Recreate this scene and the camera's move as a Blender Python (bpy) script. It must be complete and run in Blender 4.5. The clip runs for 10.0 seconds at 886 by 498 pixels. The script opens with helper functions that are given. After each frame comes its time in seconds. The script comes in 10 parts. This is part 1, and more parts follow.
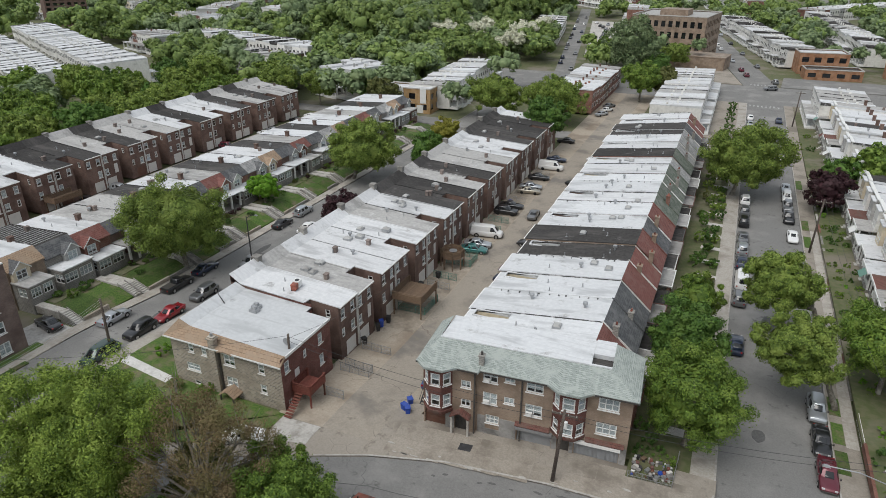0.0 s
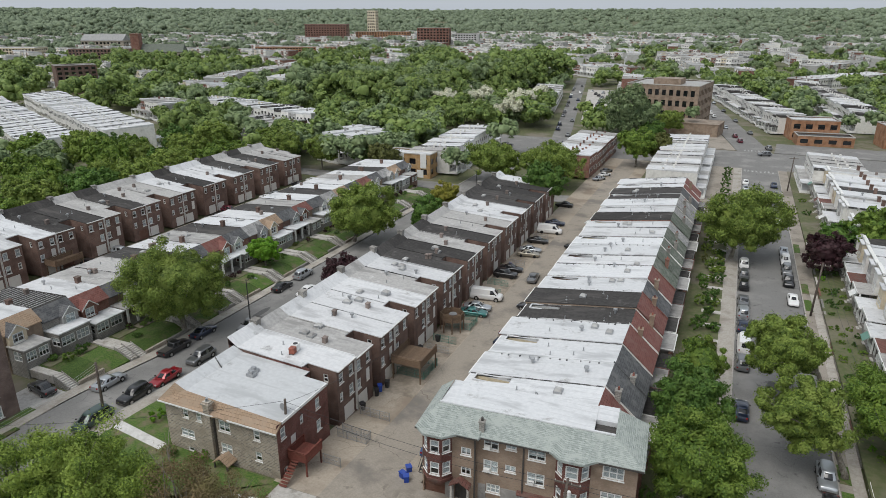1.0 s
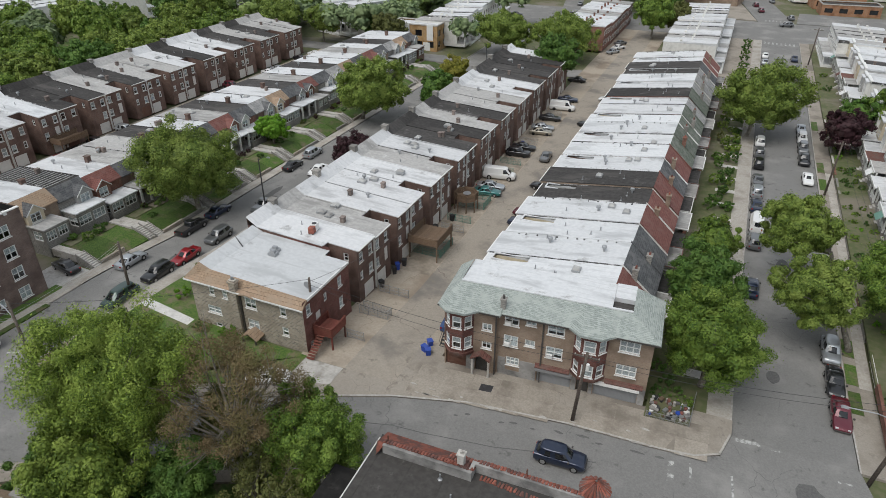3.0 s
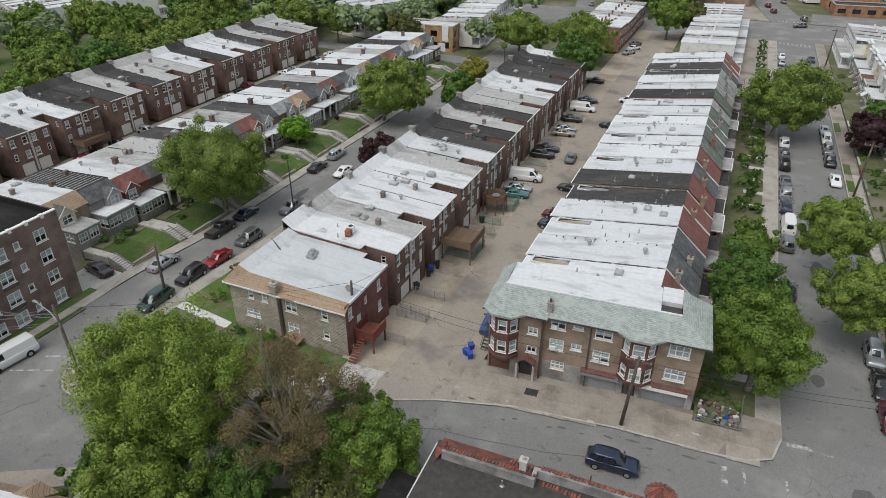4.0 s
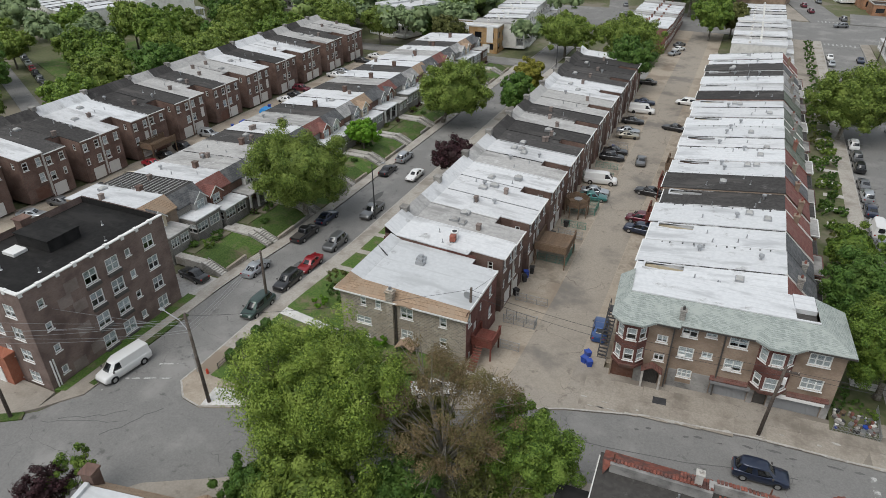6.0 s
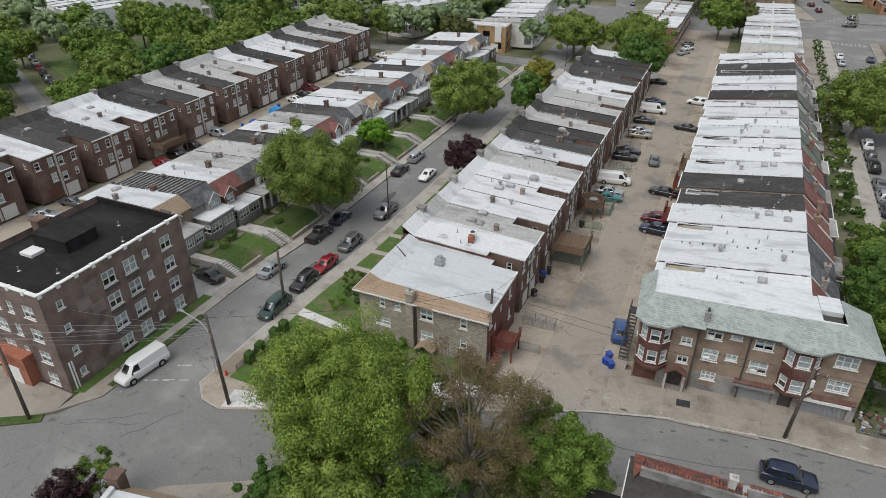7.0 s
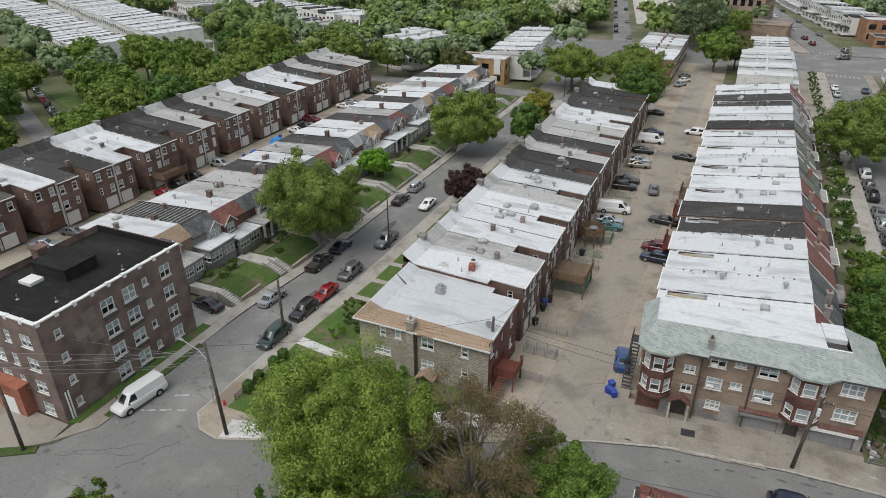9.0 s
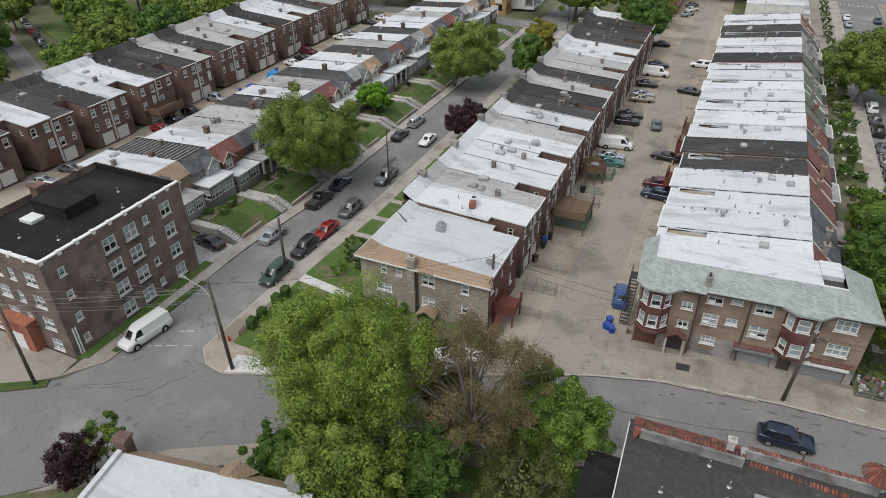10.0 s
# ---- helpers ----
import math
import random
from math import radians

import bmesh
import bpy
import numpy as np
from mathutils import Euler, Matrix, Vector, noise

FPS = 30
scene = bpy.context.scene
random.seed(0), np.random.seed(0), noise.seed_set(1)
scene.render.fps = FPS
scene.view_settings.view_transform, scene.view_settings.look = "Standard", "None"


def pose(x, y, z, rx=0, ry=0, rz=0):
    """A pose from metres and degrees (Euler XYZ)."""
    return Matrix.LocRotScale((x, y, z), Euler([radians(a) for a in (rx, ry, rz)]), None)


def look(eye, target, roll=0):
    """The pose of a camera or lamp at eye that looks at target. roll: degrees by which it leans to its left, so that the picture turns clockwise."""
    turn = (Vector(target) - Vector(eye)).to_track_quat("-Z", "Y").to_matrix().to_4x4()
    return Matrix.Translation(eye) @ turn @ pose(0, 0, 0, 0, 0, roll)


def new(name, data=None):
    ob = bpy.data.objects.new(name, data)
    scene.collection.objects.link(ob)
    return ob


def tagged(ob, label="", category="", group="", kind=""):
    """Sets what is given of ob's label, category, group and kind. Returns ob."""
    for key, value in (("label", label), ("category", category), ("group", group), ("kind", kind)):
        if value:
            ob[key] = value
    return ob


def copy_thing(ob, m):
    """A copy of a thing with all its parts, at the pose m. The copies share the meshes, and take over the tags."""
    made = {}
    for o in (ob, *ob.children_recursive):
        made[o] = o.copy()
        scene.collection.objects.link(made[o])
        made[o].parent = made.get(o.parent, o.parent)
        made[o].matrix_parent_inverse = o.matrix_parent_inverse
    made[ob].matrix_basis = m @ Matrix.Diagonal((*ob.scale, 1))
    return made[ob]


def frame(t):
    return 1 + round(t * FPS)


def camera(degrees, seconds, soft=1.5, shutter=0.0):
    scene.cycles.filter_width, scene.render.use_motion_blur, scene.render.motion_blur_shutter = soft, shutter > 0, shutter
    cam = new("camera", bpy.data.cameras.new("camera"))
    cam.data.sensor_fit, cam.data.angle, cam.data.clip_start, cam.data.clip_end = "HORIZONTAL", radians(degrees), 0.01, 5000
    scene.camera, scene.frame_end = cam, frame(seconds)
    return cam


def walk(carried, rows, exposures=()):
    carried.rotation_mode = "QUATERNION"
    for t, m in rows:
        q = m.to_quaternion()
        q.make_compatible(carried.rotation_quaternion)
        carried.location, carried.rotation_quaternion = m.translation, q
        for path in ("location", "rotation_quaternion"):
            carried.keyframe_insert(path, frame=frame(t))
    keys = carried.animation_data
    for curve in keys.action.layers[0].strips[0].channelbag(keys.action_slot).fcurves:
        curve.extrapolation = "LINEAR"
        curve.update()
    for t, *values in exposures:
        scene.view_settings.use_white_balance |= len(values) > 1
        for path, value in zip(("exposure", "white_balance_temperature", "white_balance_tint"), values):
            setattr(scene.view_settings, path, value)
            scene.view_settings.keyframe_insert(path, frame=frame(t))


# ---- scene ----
cam = camera(68.3, 10.0, 0.7)
METRES, EYE, TILT, LEAN, TURN = 24.0, 46.4, -25.0, 0.0, 23.8
ROWS = [
    (0.0, 0.0, 0.0, 0.0, 0.0, 0.0, -0.0),
    (0.5, 0.001, -0.0, 0.0129, -0.01, 2.87, -0.02),
    (1.0, 0.0014, -0.0022, 0.001, -0.01, 5.51, -0.03),
    (1.5, 0.0013, -0.0016, -0.0068, 0.0, 0.23, -0.02),
    (2.0, -0.0028, 0.0014, 0.0054, -0.0, -5.12, -0.02),
    (2.5, -0.0333, 0.0057, 0.0102, -0.01, -5.21, -0.02),
    (4.0, -0.2814, 0.0318, 0.0245, 0.0, -5.19, -0.01),
    (4.5, -0.4091, 0.0425, 0.0316, 0.03, -5.19, -0.01),
    (5.0, -0.5559, 0.0538, 0.0377, 0.06, -5.2, 0.01),
    (5.5, -0.6984, 0.0605, 0.047, 0.14, -5.19, 0.02),
    (6.0, -0.8015, 0.0696, 0.0506, 0.21, -5.21, 0.04),
    (7.5, -0.8973, 0.0973, 0.0547, 0.36, -5.25, 0.06),
    (8.0, -0.8946, 0.1021, 0.0634, 0.32, -1.27, 0.09),
    (8.5, -0.8923, 0.1, 0.0484, 0.27, 3.48, 0.09),
    (9.0, -0.8934, 0.0998, 0.0394, 0.25, -2.53, 0.12),
    (9.5, -0.8948, 0.1003, 0.0496, 0.24, -8.1, 0.17),
    (10.0, -0.8959, 0.0996, 0.0527, 0.24, -8.24, 0.17),
]
walk(cam, [(t, pose(0, 0, EYE, TILT, LEAN, TURN) @ pose(METRES * x, METRES * y, METRES * z, 90 + pitch, roll, yaw)) for t, x, y, z, yaw, pitch, roll in ROWS])

# ---- light ----
EXPOSURE = 0.0
SUN_ELEVATION, SUN_FROM = radians(58), radians(200)
world = bpy.data.worlds.new("overcast")
scene.world = world
world.use_nodes = True
wn, wl = world.node_tree.nodes, world.node_tree.links
wn.clear()
sky = wn.new("ShaderNodeTexSky")
sky.sky_type, sky.sun_disc = "NISHITA", False
sky.sun_elevation, sky.sun_rotation = SUN_ELEVATION, SUN_FROM
sky.air_density, sky.dust_density, sky.ozone_density = 1.0, 4.0, 1.0
cloud = wn.new("ShaderNodeHueSaturation")
cloud.inputs["Saturation"].default_value = 0.22
veil = wn.new("ShaderNodeMix")
veil.data_type = "RGBA"
veil.inputs[0].default_value = 0.75
veil.inputs[7].default_value = (4.3, 4.7, 5.2, 1)
back = wn.new("ShaderNodeBackground")
back.inputs["Strength"].default_value = 0.142
wout = wn.new("ShaderNodeOutputWorld")
wl.new(sky.outputs[0], cloud.inputs["Color"])
wl.new(cloud.outputs[0], veil.inputs[6])
wl.new(veil.outputs[2], back.inputs["Color"])
wl.new(back.outputs[0], wout.inputs["Surface"])
sun_data = bpy.data.lights.new("sun", "SUN")
sun_data.energy, sun_data.angle, sun_data.color = 1.75, radians(40), (1.0, 0.97, 0.92)
sun = new("sun", sun_data)
sun.matrix_world = look((0, 0, 0), (-math.sin(SUN_FROM) * math.cos(SUN_ELEVATION), -math.cos(SUN_FROM) * math.cos(SUN_ELEVATION), -math.sin(SUN_ELEVATION)))
scene.view_settings.exposure = EXPOSURE


# ---- materials ----
def graph(name):
    m = bpy.data.materials.new(name)
    m.use_nodes = True
    return m, m.node_tree.nodes, m.node_tree.links, m.node_tree.nodes["Principled BSDF"]


def noise_node(n, l, scale, detail=4.0, rough=0.55, stretch=None):
    """A noise in world metres; scale is in lumps a metre."""
    geo = n.new("ShaderNodeNewGeometry")
    tex = n.new("ShaderNodeTexNoise")
    tex.inputs["Scale"].default_value, tex.inputs["Detail"].default_value, tex.inputs["Roughness"].default_value = scale, detail, rough
    if stretch:
        mul = n.new("ShaderNodeVectorMath")
        mul.operation = "MULTIPLY"
        mul.inputs[1].default_value = stretch
        l.new(geo.outputs["Position"], mul.inputs[0])
        l.new(mul.outputs[0], tex.inputs["Vector"])
    else:
        l.new(geo.outputs["Position"], tex.inputs["Vector"])
    return tex.outputs["Fac"]


def ramp(n, l, fac, lo, hi):
    r = n.new("ShaderNodeMapRange")
    r.interpolation_type = "SMOOTHSTEP"
    r.inputs["From Min"].default_value, r.inputs["From Max"].default_value = lo, hi
    l.new(fac, r.inputs["Value"])
    return r.outputs["Result"]


def blend(n, l, fac, a, b, mode="MIX"):
    x = n.new("ShaderNodeMix")
    x.data_type, x.blend_type = "RGBA", mode
    for k, v in ((0, fac), (6, a), (7, b)):
        if hasattr(v, "links"):
            l.new(v, x.inputs[k])
        else:
            x.inputs[k].default_value = (*v, 1) if isinstance(v, tuple) else v
    return x.outputs[2]


def vary(n, l, col, amount, source="object"):
    """Shifts a colour's value a little from object to object, or from island to island."""
    if source == "object":
        rnd = n.new("ShaderNodeObjectInfo").outputs["Random"]
    else:
        rnd = n.new("ShaderNodeNewGeometry").outputs["Random Per Island"]
    mr = n.new("ShaderNodeMapRange")
    mr.inputs["To Min"].default_value, mr.inputs["To Max"].default_value = 1 - amount, 1 + amount
    l.new(rnd, mr.inputs["Value"])
    hs = n.new("ShaderNodeHueSaturation")
    l.new(mr.outputs[0], hs.inputs["Value"])
    l.new(col, hs.inputs["Color"])
    return hs.outputs["Color"]


def bump_node(n, l, bsdf, height, strength, distance):
    b = n.new("ShaderNodeBump")
    b.inputs["Strength"].default_value, b.inputs["Distance"].default_value = strength, distance
    l.new(height, b.inputs["Height"])
    l.new(b.outputs[0], bsdf.inputs["Normal"])


def surface(name, a, b, grain=3.0, stain=None, stain_scale=0.25, stain_at=(0.5, 0.7), rough=0.85, bump=0.3, metal=0.0, spread=0.0, stretch=None, spec=0.3):
    m, n, l, bsdf = graph(name)
    fine = noise_node(n, l, grain)
    col = blend(n, l, ramp(n, l, fine, 0.35, 0.65), a, b)
    if stain:
        col = blend(n, l, ramp(n, l, noise_node(n, l, stain_scale, 6.0, 0.62, stretch), *stain_at), col, stain)
    if spread:
        col = vary(n, l, col, spread)
    l.new(col, bsdf.inputs["Base Color"])
    bsdf.inputs["Roughness"].default_value, bsdf.inputs["Metallic"].default_value = rough, metal
    bsdf.inputs["Specular IOR Level"].default_value = spec
    if bump:
        bump_node(n, l, bsdf, fine, bump, 0.02)
    return m


def brickwork(name, a, b, mortar, spread=0.12, width=0.22, height=0.075, gap=0.1, stain=None, squash=0.5, rough=0.9):
    """Courses on upright walls that run along x or y."""
    m, n, l, bsdf = graph(name)
    geo = n.new("ShaderNodeNewGeometry")
    sep = n.new("ShaderNodeSeparateXYZ")
    l.new(geo.outputs["Position"], sep.inputs[0])
    add = n.new("ShaderNodeMath")
    l.new(sep.outputs[0], add.inputs[0])
    l.new(sep.outputs[1], add.inputs[1])
    com = n.new("ShaderNodeCombineXYZ")
    l.new(add.outputs[0], com.inputs[0])
    l.new(sep.outputs[2], com.inputs[1])
    br = n.new("ShaderNodeTexBrick")
    br.inputs["Scale"].default_value = 1.0
    br.inputs["Brick Width"].default_value, br.inputs["Row Height"].default_value = width, height
    br.inputs["Mortar Size"].default_value, br.inputs["Bias"].default_value = height * gap, 0.0
    br.inputs["Color1"].default_value, br.inputs["Color2"].default_value, br.inputs["Mortar"].default_value = (*a, 1), (*b, 1), (*mortar, 1)
    l.new(com.outputs[0], br.inputs["Vector"])
    big = noise_node(n, l, 0.5, 5.0)
    col = blend(n, l, ramp(n, l, big, 0.35, 0.75), br.outputs["Color"], tuple(0.62 * c for c in a))
    if stain:
        col = blend(n, l, ramp(n, l, noise_node(n, l, 0.9, 5.0, 0.6, (1, 1, 0.25)), 0.56, 0.72), col, stain)
    col = vary(n, l, col, spread)
    l.new(col, bsdf.inputs["Base Color"])
    bsdf.inputs["Roughness"].default_value = rough
    bump_node(n, l, bsdf, br.outputs["Fac"], -0.5, 0.01)
    return m


def roofing(name, a, b, patch, dirt, rough=0.6, spread=0.06, lap=0.9):
    """Coated roll roofing: laps across the slope, brushed patches, ponding stains."""
    m, n, l, bsdf = graph(name)
    fine = noise_node(n, l, 2.2, 5.0)
    col = blend(n, l, ramp(n, l, fine, 0.3, 0.7), a, b)
    col = blend(n, l, ramp(n, l, noise_node(n, l, 0.22, 5.0, 0.6, (0.6, 2.0, 1)), 0.5, 0.66), col, patch)
    col = blend(n, l, ramp(n, l, noise_node(n, l, 0.5, 7.0, 0.7), 0.56, 0.74), col, dirt)
    geo = n.new("ShaderNodeNewGeometry")
    wave = n.new("ShaderNodeTexWave")
    wave.wave_type, wave.bands_direction = "BANDS", "Y"
    wave.inputs["Scale"].default_value, wave.inputs["Distortion"].default_value, wave.inputs["Detail Scale"].default_value = 0.314 / lap, 0.6, 0.4
    l.new(geo.outputs["Position"], wave.inputs["Vector"])
    line = n.new("ShaderNodeMath")
    line.operation = "MULTIPLY"
    l.new(ramp(n, l, wave.outputs["Fac"], 0.93, 0.99), line.inputs[0])
    l.new(ramp(n, l, noise_node(n, l, 0.15, 3.0), 0.42, 0.62), line.inputs[1])
    col = blend(n, l, line.outputs[0], col, tuple(0.85 * c for c in b))
    col = vary(n, l, col, spread)
    l.new(col, bsdf.inputs["Base Color"])
    bsdf.inputs["Roughness"].default_value = rough
    bsdf.inputs["Specular IOR Level"].default_value = 0.15
    bump_node(n, l, bsdf, fine, 0.35, 0.03)
    return m


def shingles(name, a, b, c, width=0.45, row=0.2, spread=0.08, joint=0.012):
    m, n, l, bsdf = graph(name)
    geo = n.new("ShaderNodeNewGeometry")
    sep = n.new("ShaderNodeSeparateXYZ")
    l.new(geo.outputs["Position"], sep.inputs[0])
    add = n.new("ShaderNodeMath")
    l.new(sep.outputs[0], add.inputs[0])
    l.new(sep.outputs[1], add.inputs[1])
    com = n.new("ShaderNodeCombineXYZ")
    l.new(add.outputs[0], com.inputs[0])
    l.new(sep.outputs[2], com.inputs[1])
    br = n.new("ShaderNodeTexBrick")
    br.inputs["Scale"].default_value = 1.0
    br.inputs["Brick Width"].default_value, br.inputs["Row Height"].default_value, br.inputs["Mortar Size"].default_value = width, row, joint
    br.inputs["Color1"].default_value, br.inputs["Color2"].default_value, br.inputs["Mortar"].default_value = (*a, 1), (*b, 1), (*tuple(0.55 * v for v in a), 1)
    l.new(com.outputs[0], br.inputs["Vector"])
    col = blend(n, l, ramp(n, l, noise_node(n, l, 0.8, 6.0, 0.65), 0.45, 0.65), br.outputs["Color"], c)
    l.new(vary(n, l, col, spread), bsdf.inputs["Base Color"])
    bsdf.inputs["Roughness"].default_value = 0.9
    bump_node(n, l, bsdf, br.outputs["Fac"], -0.6, 0.015)
    return m


def paving(name, a, b, stain, crack, cell=0.35, wear=(0.5, 0.68), grain=6.0, crack_width=0.02):
    """Asphalt or poured concrete with patches, stains and cracks."""
    m, n, l, bsdf = graph(name)
    fine = noise_node(n, l, grain, 6.0, 0.7)
    col = blend(n, l, ramp(n, l, fine, 0.3, 0.7), a, b)
    col = blend(n, l, ramp(n, l, noise_node(n, l, 0.13, 6.0, 0.62), *wear), col, stain)
    col = blend(n, l, ramp(n, l, noise_node(n, l, 0.8, 5.0, 0.6), 0.6, 0.72), col, tuple(0.75 * v for v in a))
    geo = n.new("ShaderNodeNewGeometry")
    warp = n.new("ShaderNodeTexNoise")
    warp.inputs["Scale"].default_value = 0.5
    l.new(geo.outputs["Position"], warp.inputs["Vector"])
    off = n.new("ShaderNodeVectorMath")
    off.operation = "MULTIPLY_ADD"
    off.inputs[1].default_value = (1.6, 1.6, 1.6)
    l.new(warp.outputs["Color"], off.inputs[0])
    l.new(geo.outputs["Position"], off.inputs[2])
    vor = n.new("ShaderNodeTexVoronoi")
    vor.feature = "DISTANCE_TO_EDGE"
    vor.inputs["Scale"].default_value = cell
    l.new(off.outputs[0], vor.inputs["Vector"])
    keep = ramp(n, l, noise_node(n, l, 0.12, 3.0), 0.48, 0.56)
    line = ramp(n, l, vor.outputs["Distance"], crack_width, 0.0)
    both = n.new("ShaderNodeMath")
    both.operation = "MULTIPLY"
    l.new(keep, both.inputs[0])
    l.new(line, both.inputs[1])
    col = blend(n, l, both.outputs[0], col, crack)
    l.new(col, bsdf.inputs["Base Color"])
    bsdf.inputs["Roughness"].default_value = 0.92
    bsdf.inputs["Specular IOR Level"].default_value = 0.25
    bump_node(n, l, bsdf, fine, 0.25, 0.02)
    return m


def foliage(name, dark, light, pale, glow=0.16):
    m, n, l, bsdf = graph(name)
    rnd = n.new("ShaderNodeNewGeometry").outputs["Random Per Island"]
    col = blend(n, l, rnd, dark, light)
    col = blend(n, l, ramp(n, l, noise_node(n, l, 0.55, 3.0), 0.45, 0.7), col, pale)
    col = vary(n, l, col, 0.12)
    l.new(col, bsdf.inputs["Base Color"])
    bsdf.inputs["Roughness"].default_value = 0.6
    bsdf.inputs["Specular IOR Level"].default_value = 0.25
    tr = n.new("ShaderNodeBsdfTranslucent")
    l.new(col, tr.inputs["Color"])
    mix = n.new("ShaderNodeMixShader")
    mix.inputs[0].default_value = glow
    l.new(bsdf.outputs[0], mix.inputs[1])
    l.new(tr.outputs[0], mix.inputs[2])
    l.new(mix.outputs[0], n["Material Output"].inputs["Surface"])
    return m


def clear_glass(name):
    m, n, l, bsdf = graph(name)
    n.remove(bsdf)
    gl, tr, mx, lw = n.new("ShaderNodeBsdfGlossy"), n.new("ShaderNodeBsdfTransparent"), n.new("ShaderNodeMixShader"), n.new("ShaderNodeLayerWeight")
    gl.inputs["Roughness"].default_value, gl.inputs["Color"].default_value = 0.03, (0.9, 0.92, 0.95, 1)
    tr.inputs["Color"].default_value = (0.8, 0.84, 0.86, 1)
    lw.inputs["Blend"].default_value = 0.5
    sharp, gain = n.new("ShaderNodeMath"), n.new("ShaderNodeMath")
    sharp.operation, sharp.inputs[1].default_value = "POWER", 4.0
    gain.operation, gain.inputs[1].default_value, gain.inputs[2].default_value = "MULTIPLY_ADD", 0.7, 0.06
    l.new(lw.outputs["Facing"], sharp.inputs[0])
    l.new(sharp.outputs[0], gain.inputs[0])
    l.new(gain.outputs[0], mx.inputs[0])
    l.new(tr.outputs[0], mx.inputs[1])
    l.new(gl.outputs[0], mx.inputs[2])
    l.new(mx.outputs[0], n["Material Output"].inputs["Surface"])
    return m


def paint(name, c, rough=0.35, metal=0.0, coat=0.0, dust=0.12):
    m, n, l, bsdf = graph(name)
    col = blend(n, l, ramp(n, l, noise_node(n, l, 1.7, 5.0), 0.4, 0.75), c, tuple(v * (1 - dust) + 0.25 * dust for v in c))
    l.new(col, bsdf.inputs["Base Color"])
    bsdf.inputs["Roughness"].default_value, bsdf.inputs["Metallic"].default_value = rough, metal
    bsdf.inputs["Coat Weight"].default_value, bsdf.inputs["Coat Roughness"].default_value = coat, 0.08
    return m


M = {}
M["soil"] = surface("soil", (0.09, 0.11, 0.045), (0.13, 0.13, 0.07), 1.2, (0.19, 0.17, 0.13), 0.05, (0.5, 0.62))
M["grass"] = surface("grass", (0.043, 0.088, 0.017), (0.088, 0.138, 0.03), 5.0, (0.14, 0.122, 0.075), 0.45, (0.47, 0.68), bump=0.8, spread=0.25)
M["asphalt"] = paving("asphalt", (0.172, 0.169, 0.163), (0.222, 0.218, 0.21), (0.275, 0.268, 0.256), (0.13, 0.128, 0.124), 0.16, (0.46, 0.7), crack_width=0.006)
M["tar"] = surface("tar_patch", (0.1, 0.099, 0.098), (0.13, 0.128, 0.125), 5.0, (0.14, 0.14, 0.135), 0.5, rough=0.9)
M["alley"] = paving("alley_concrete", (0.335, 0.288, 0.232), (0.415, 0.362, 0.295), (0.25, 0.205, 0.16), (0.2, 0.165, 0.13), 0.22, (0.48, 0.66), 4.0, 0.01)
M["lane"] = paving("worn_lane", (0.285, 0.253, 0.212), (0.355, 0.317, 0.268), (0.19, 0.174, 0.156), (0.18, 0.155, 0.13), 0.18, (0.48, 0.68), 4.0, 0.01)
M["pavement"] = paving("pavement_concrete", (0.285, 0.254, 0.216), (0.342, 0.309, 0.266), (0.2, 0.176, 0.148), (0.21, 0.185, 0.16), 0.3, (0.47, 0.66), 5.0, 0.01)
M["flag"] = surface("flagstone", (0.29, 0.257, 0.216), (0.345, 0.31, 0.264), 5.0, (0.195, 0.17, 0.142), 0.25, (0.46, 0.68), spread=0.07)
M["apron"] = surface("worn_apron_concrete", (0.31, 0.267, 0.215), (0.375, 0.327, 0.268), 2.2, (0.225, 0.19, 0.152), 0.35, (0.46, 0.66), spread=0.09)
M["sidewalk"] = surface("worn_sidewalk", (0.36, 0.333, 0.295), (0.43, 0.402, 0.36), 4.0, (0.27, 0.243, 0.208), 0.3, (0.46, 0.68), spread=0.08)
M["kerb"] = surface("kerb_stone", (0.36, 0.34, 0.31), (0.45, 0.43, 0.4), 3.0, (0.28, 0.26, 0.23), 0.7)
M["whitewash"] = surface("road_paint", (0.4, 0.4, 0.39), (0.52, 0.52, 0.5), 6.0, (0.2, 0.198, 0.19), 1.6, (0.4, 0.55), rough=0.8)
M["concrete"] = surface("concrete", (0.42, 0.40, 0.37), (0.5, 0.48, 0.45), 3.0, (0.28, 0.26, 0.23), 0.6)
M["trim_stone"] = surface("fresh_concrete", (0.55, 0.54, 0.52), (0.63, 0.62, 0.6), 3.0, (0.46, 0.45, 0.43), 0.6)
M["plinth"] = surface("cement_plinth", (0.27, 0.262, 0.25), (0.35, 0.34, 0.325), 2.0, (0.15, 0.145, 0.14), 0.5, (0.42, 0.62))
M["brick"] = brickwork("brown_brick", (0.142, 0.085, 0.068), (0.195, 0.118, 0.094), (0.17, 0.14, 0.12))
M["brick_red"] = brickwork("red_brick", (0.2, 0.085, 0.06), (0.25, 0.115, 0.085), (0.25, 0.2, 0.17))
M["brick_maroon"] = brickwork("maroon_brick", (0.125, 0.045, 0.036), (0.17, 0.065, 0.052), (0.2, 0.13, 0.11))
M["shingle_rust"] = shingles("rusty_red_shingle", (0.12, 0.052, 0.042), (0.17, 0.075, 0.06), (0.14, 0.09, 0.075))
M["brick_tan"] = brickwork("tan_brick", (0.275, 0.2, 0.145), (0.335, 0.25, 0.185), (0.3, 0.255, 0.21), 0.03)
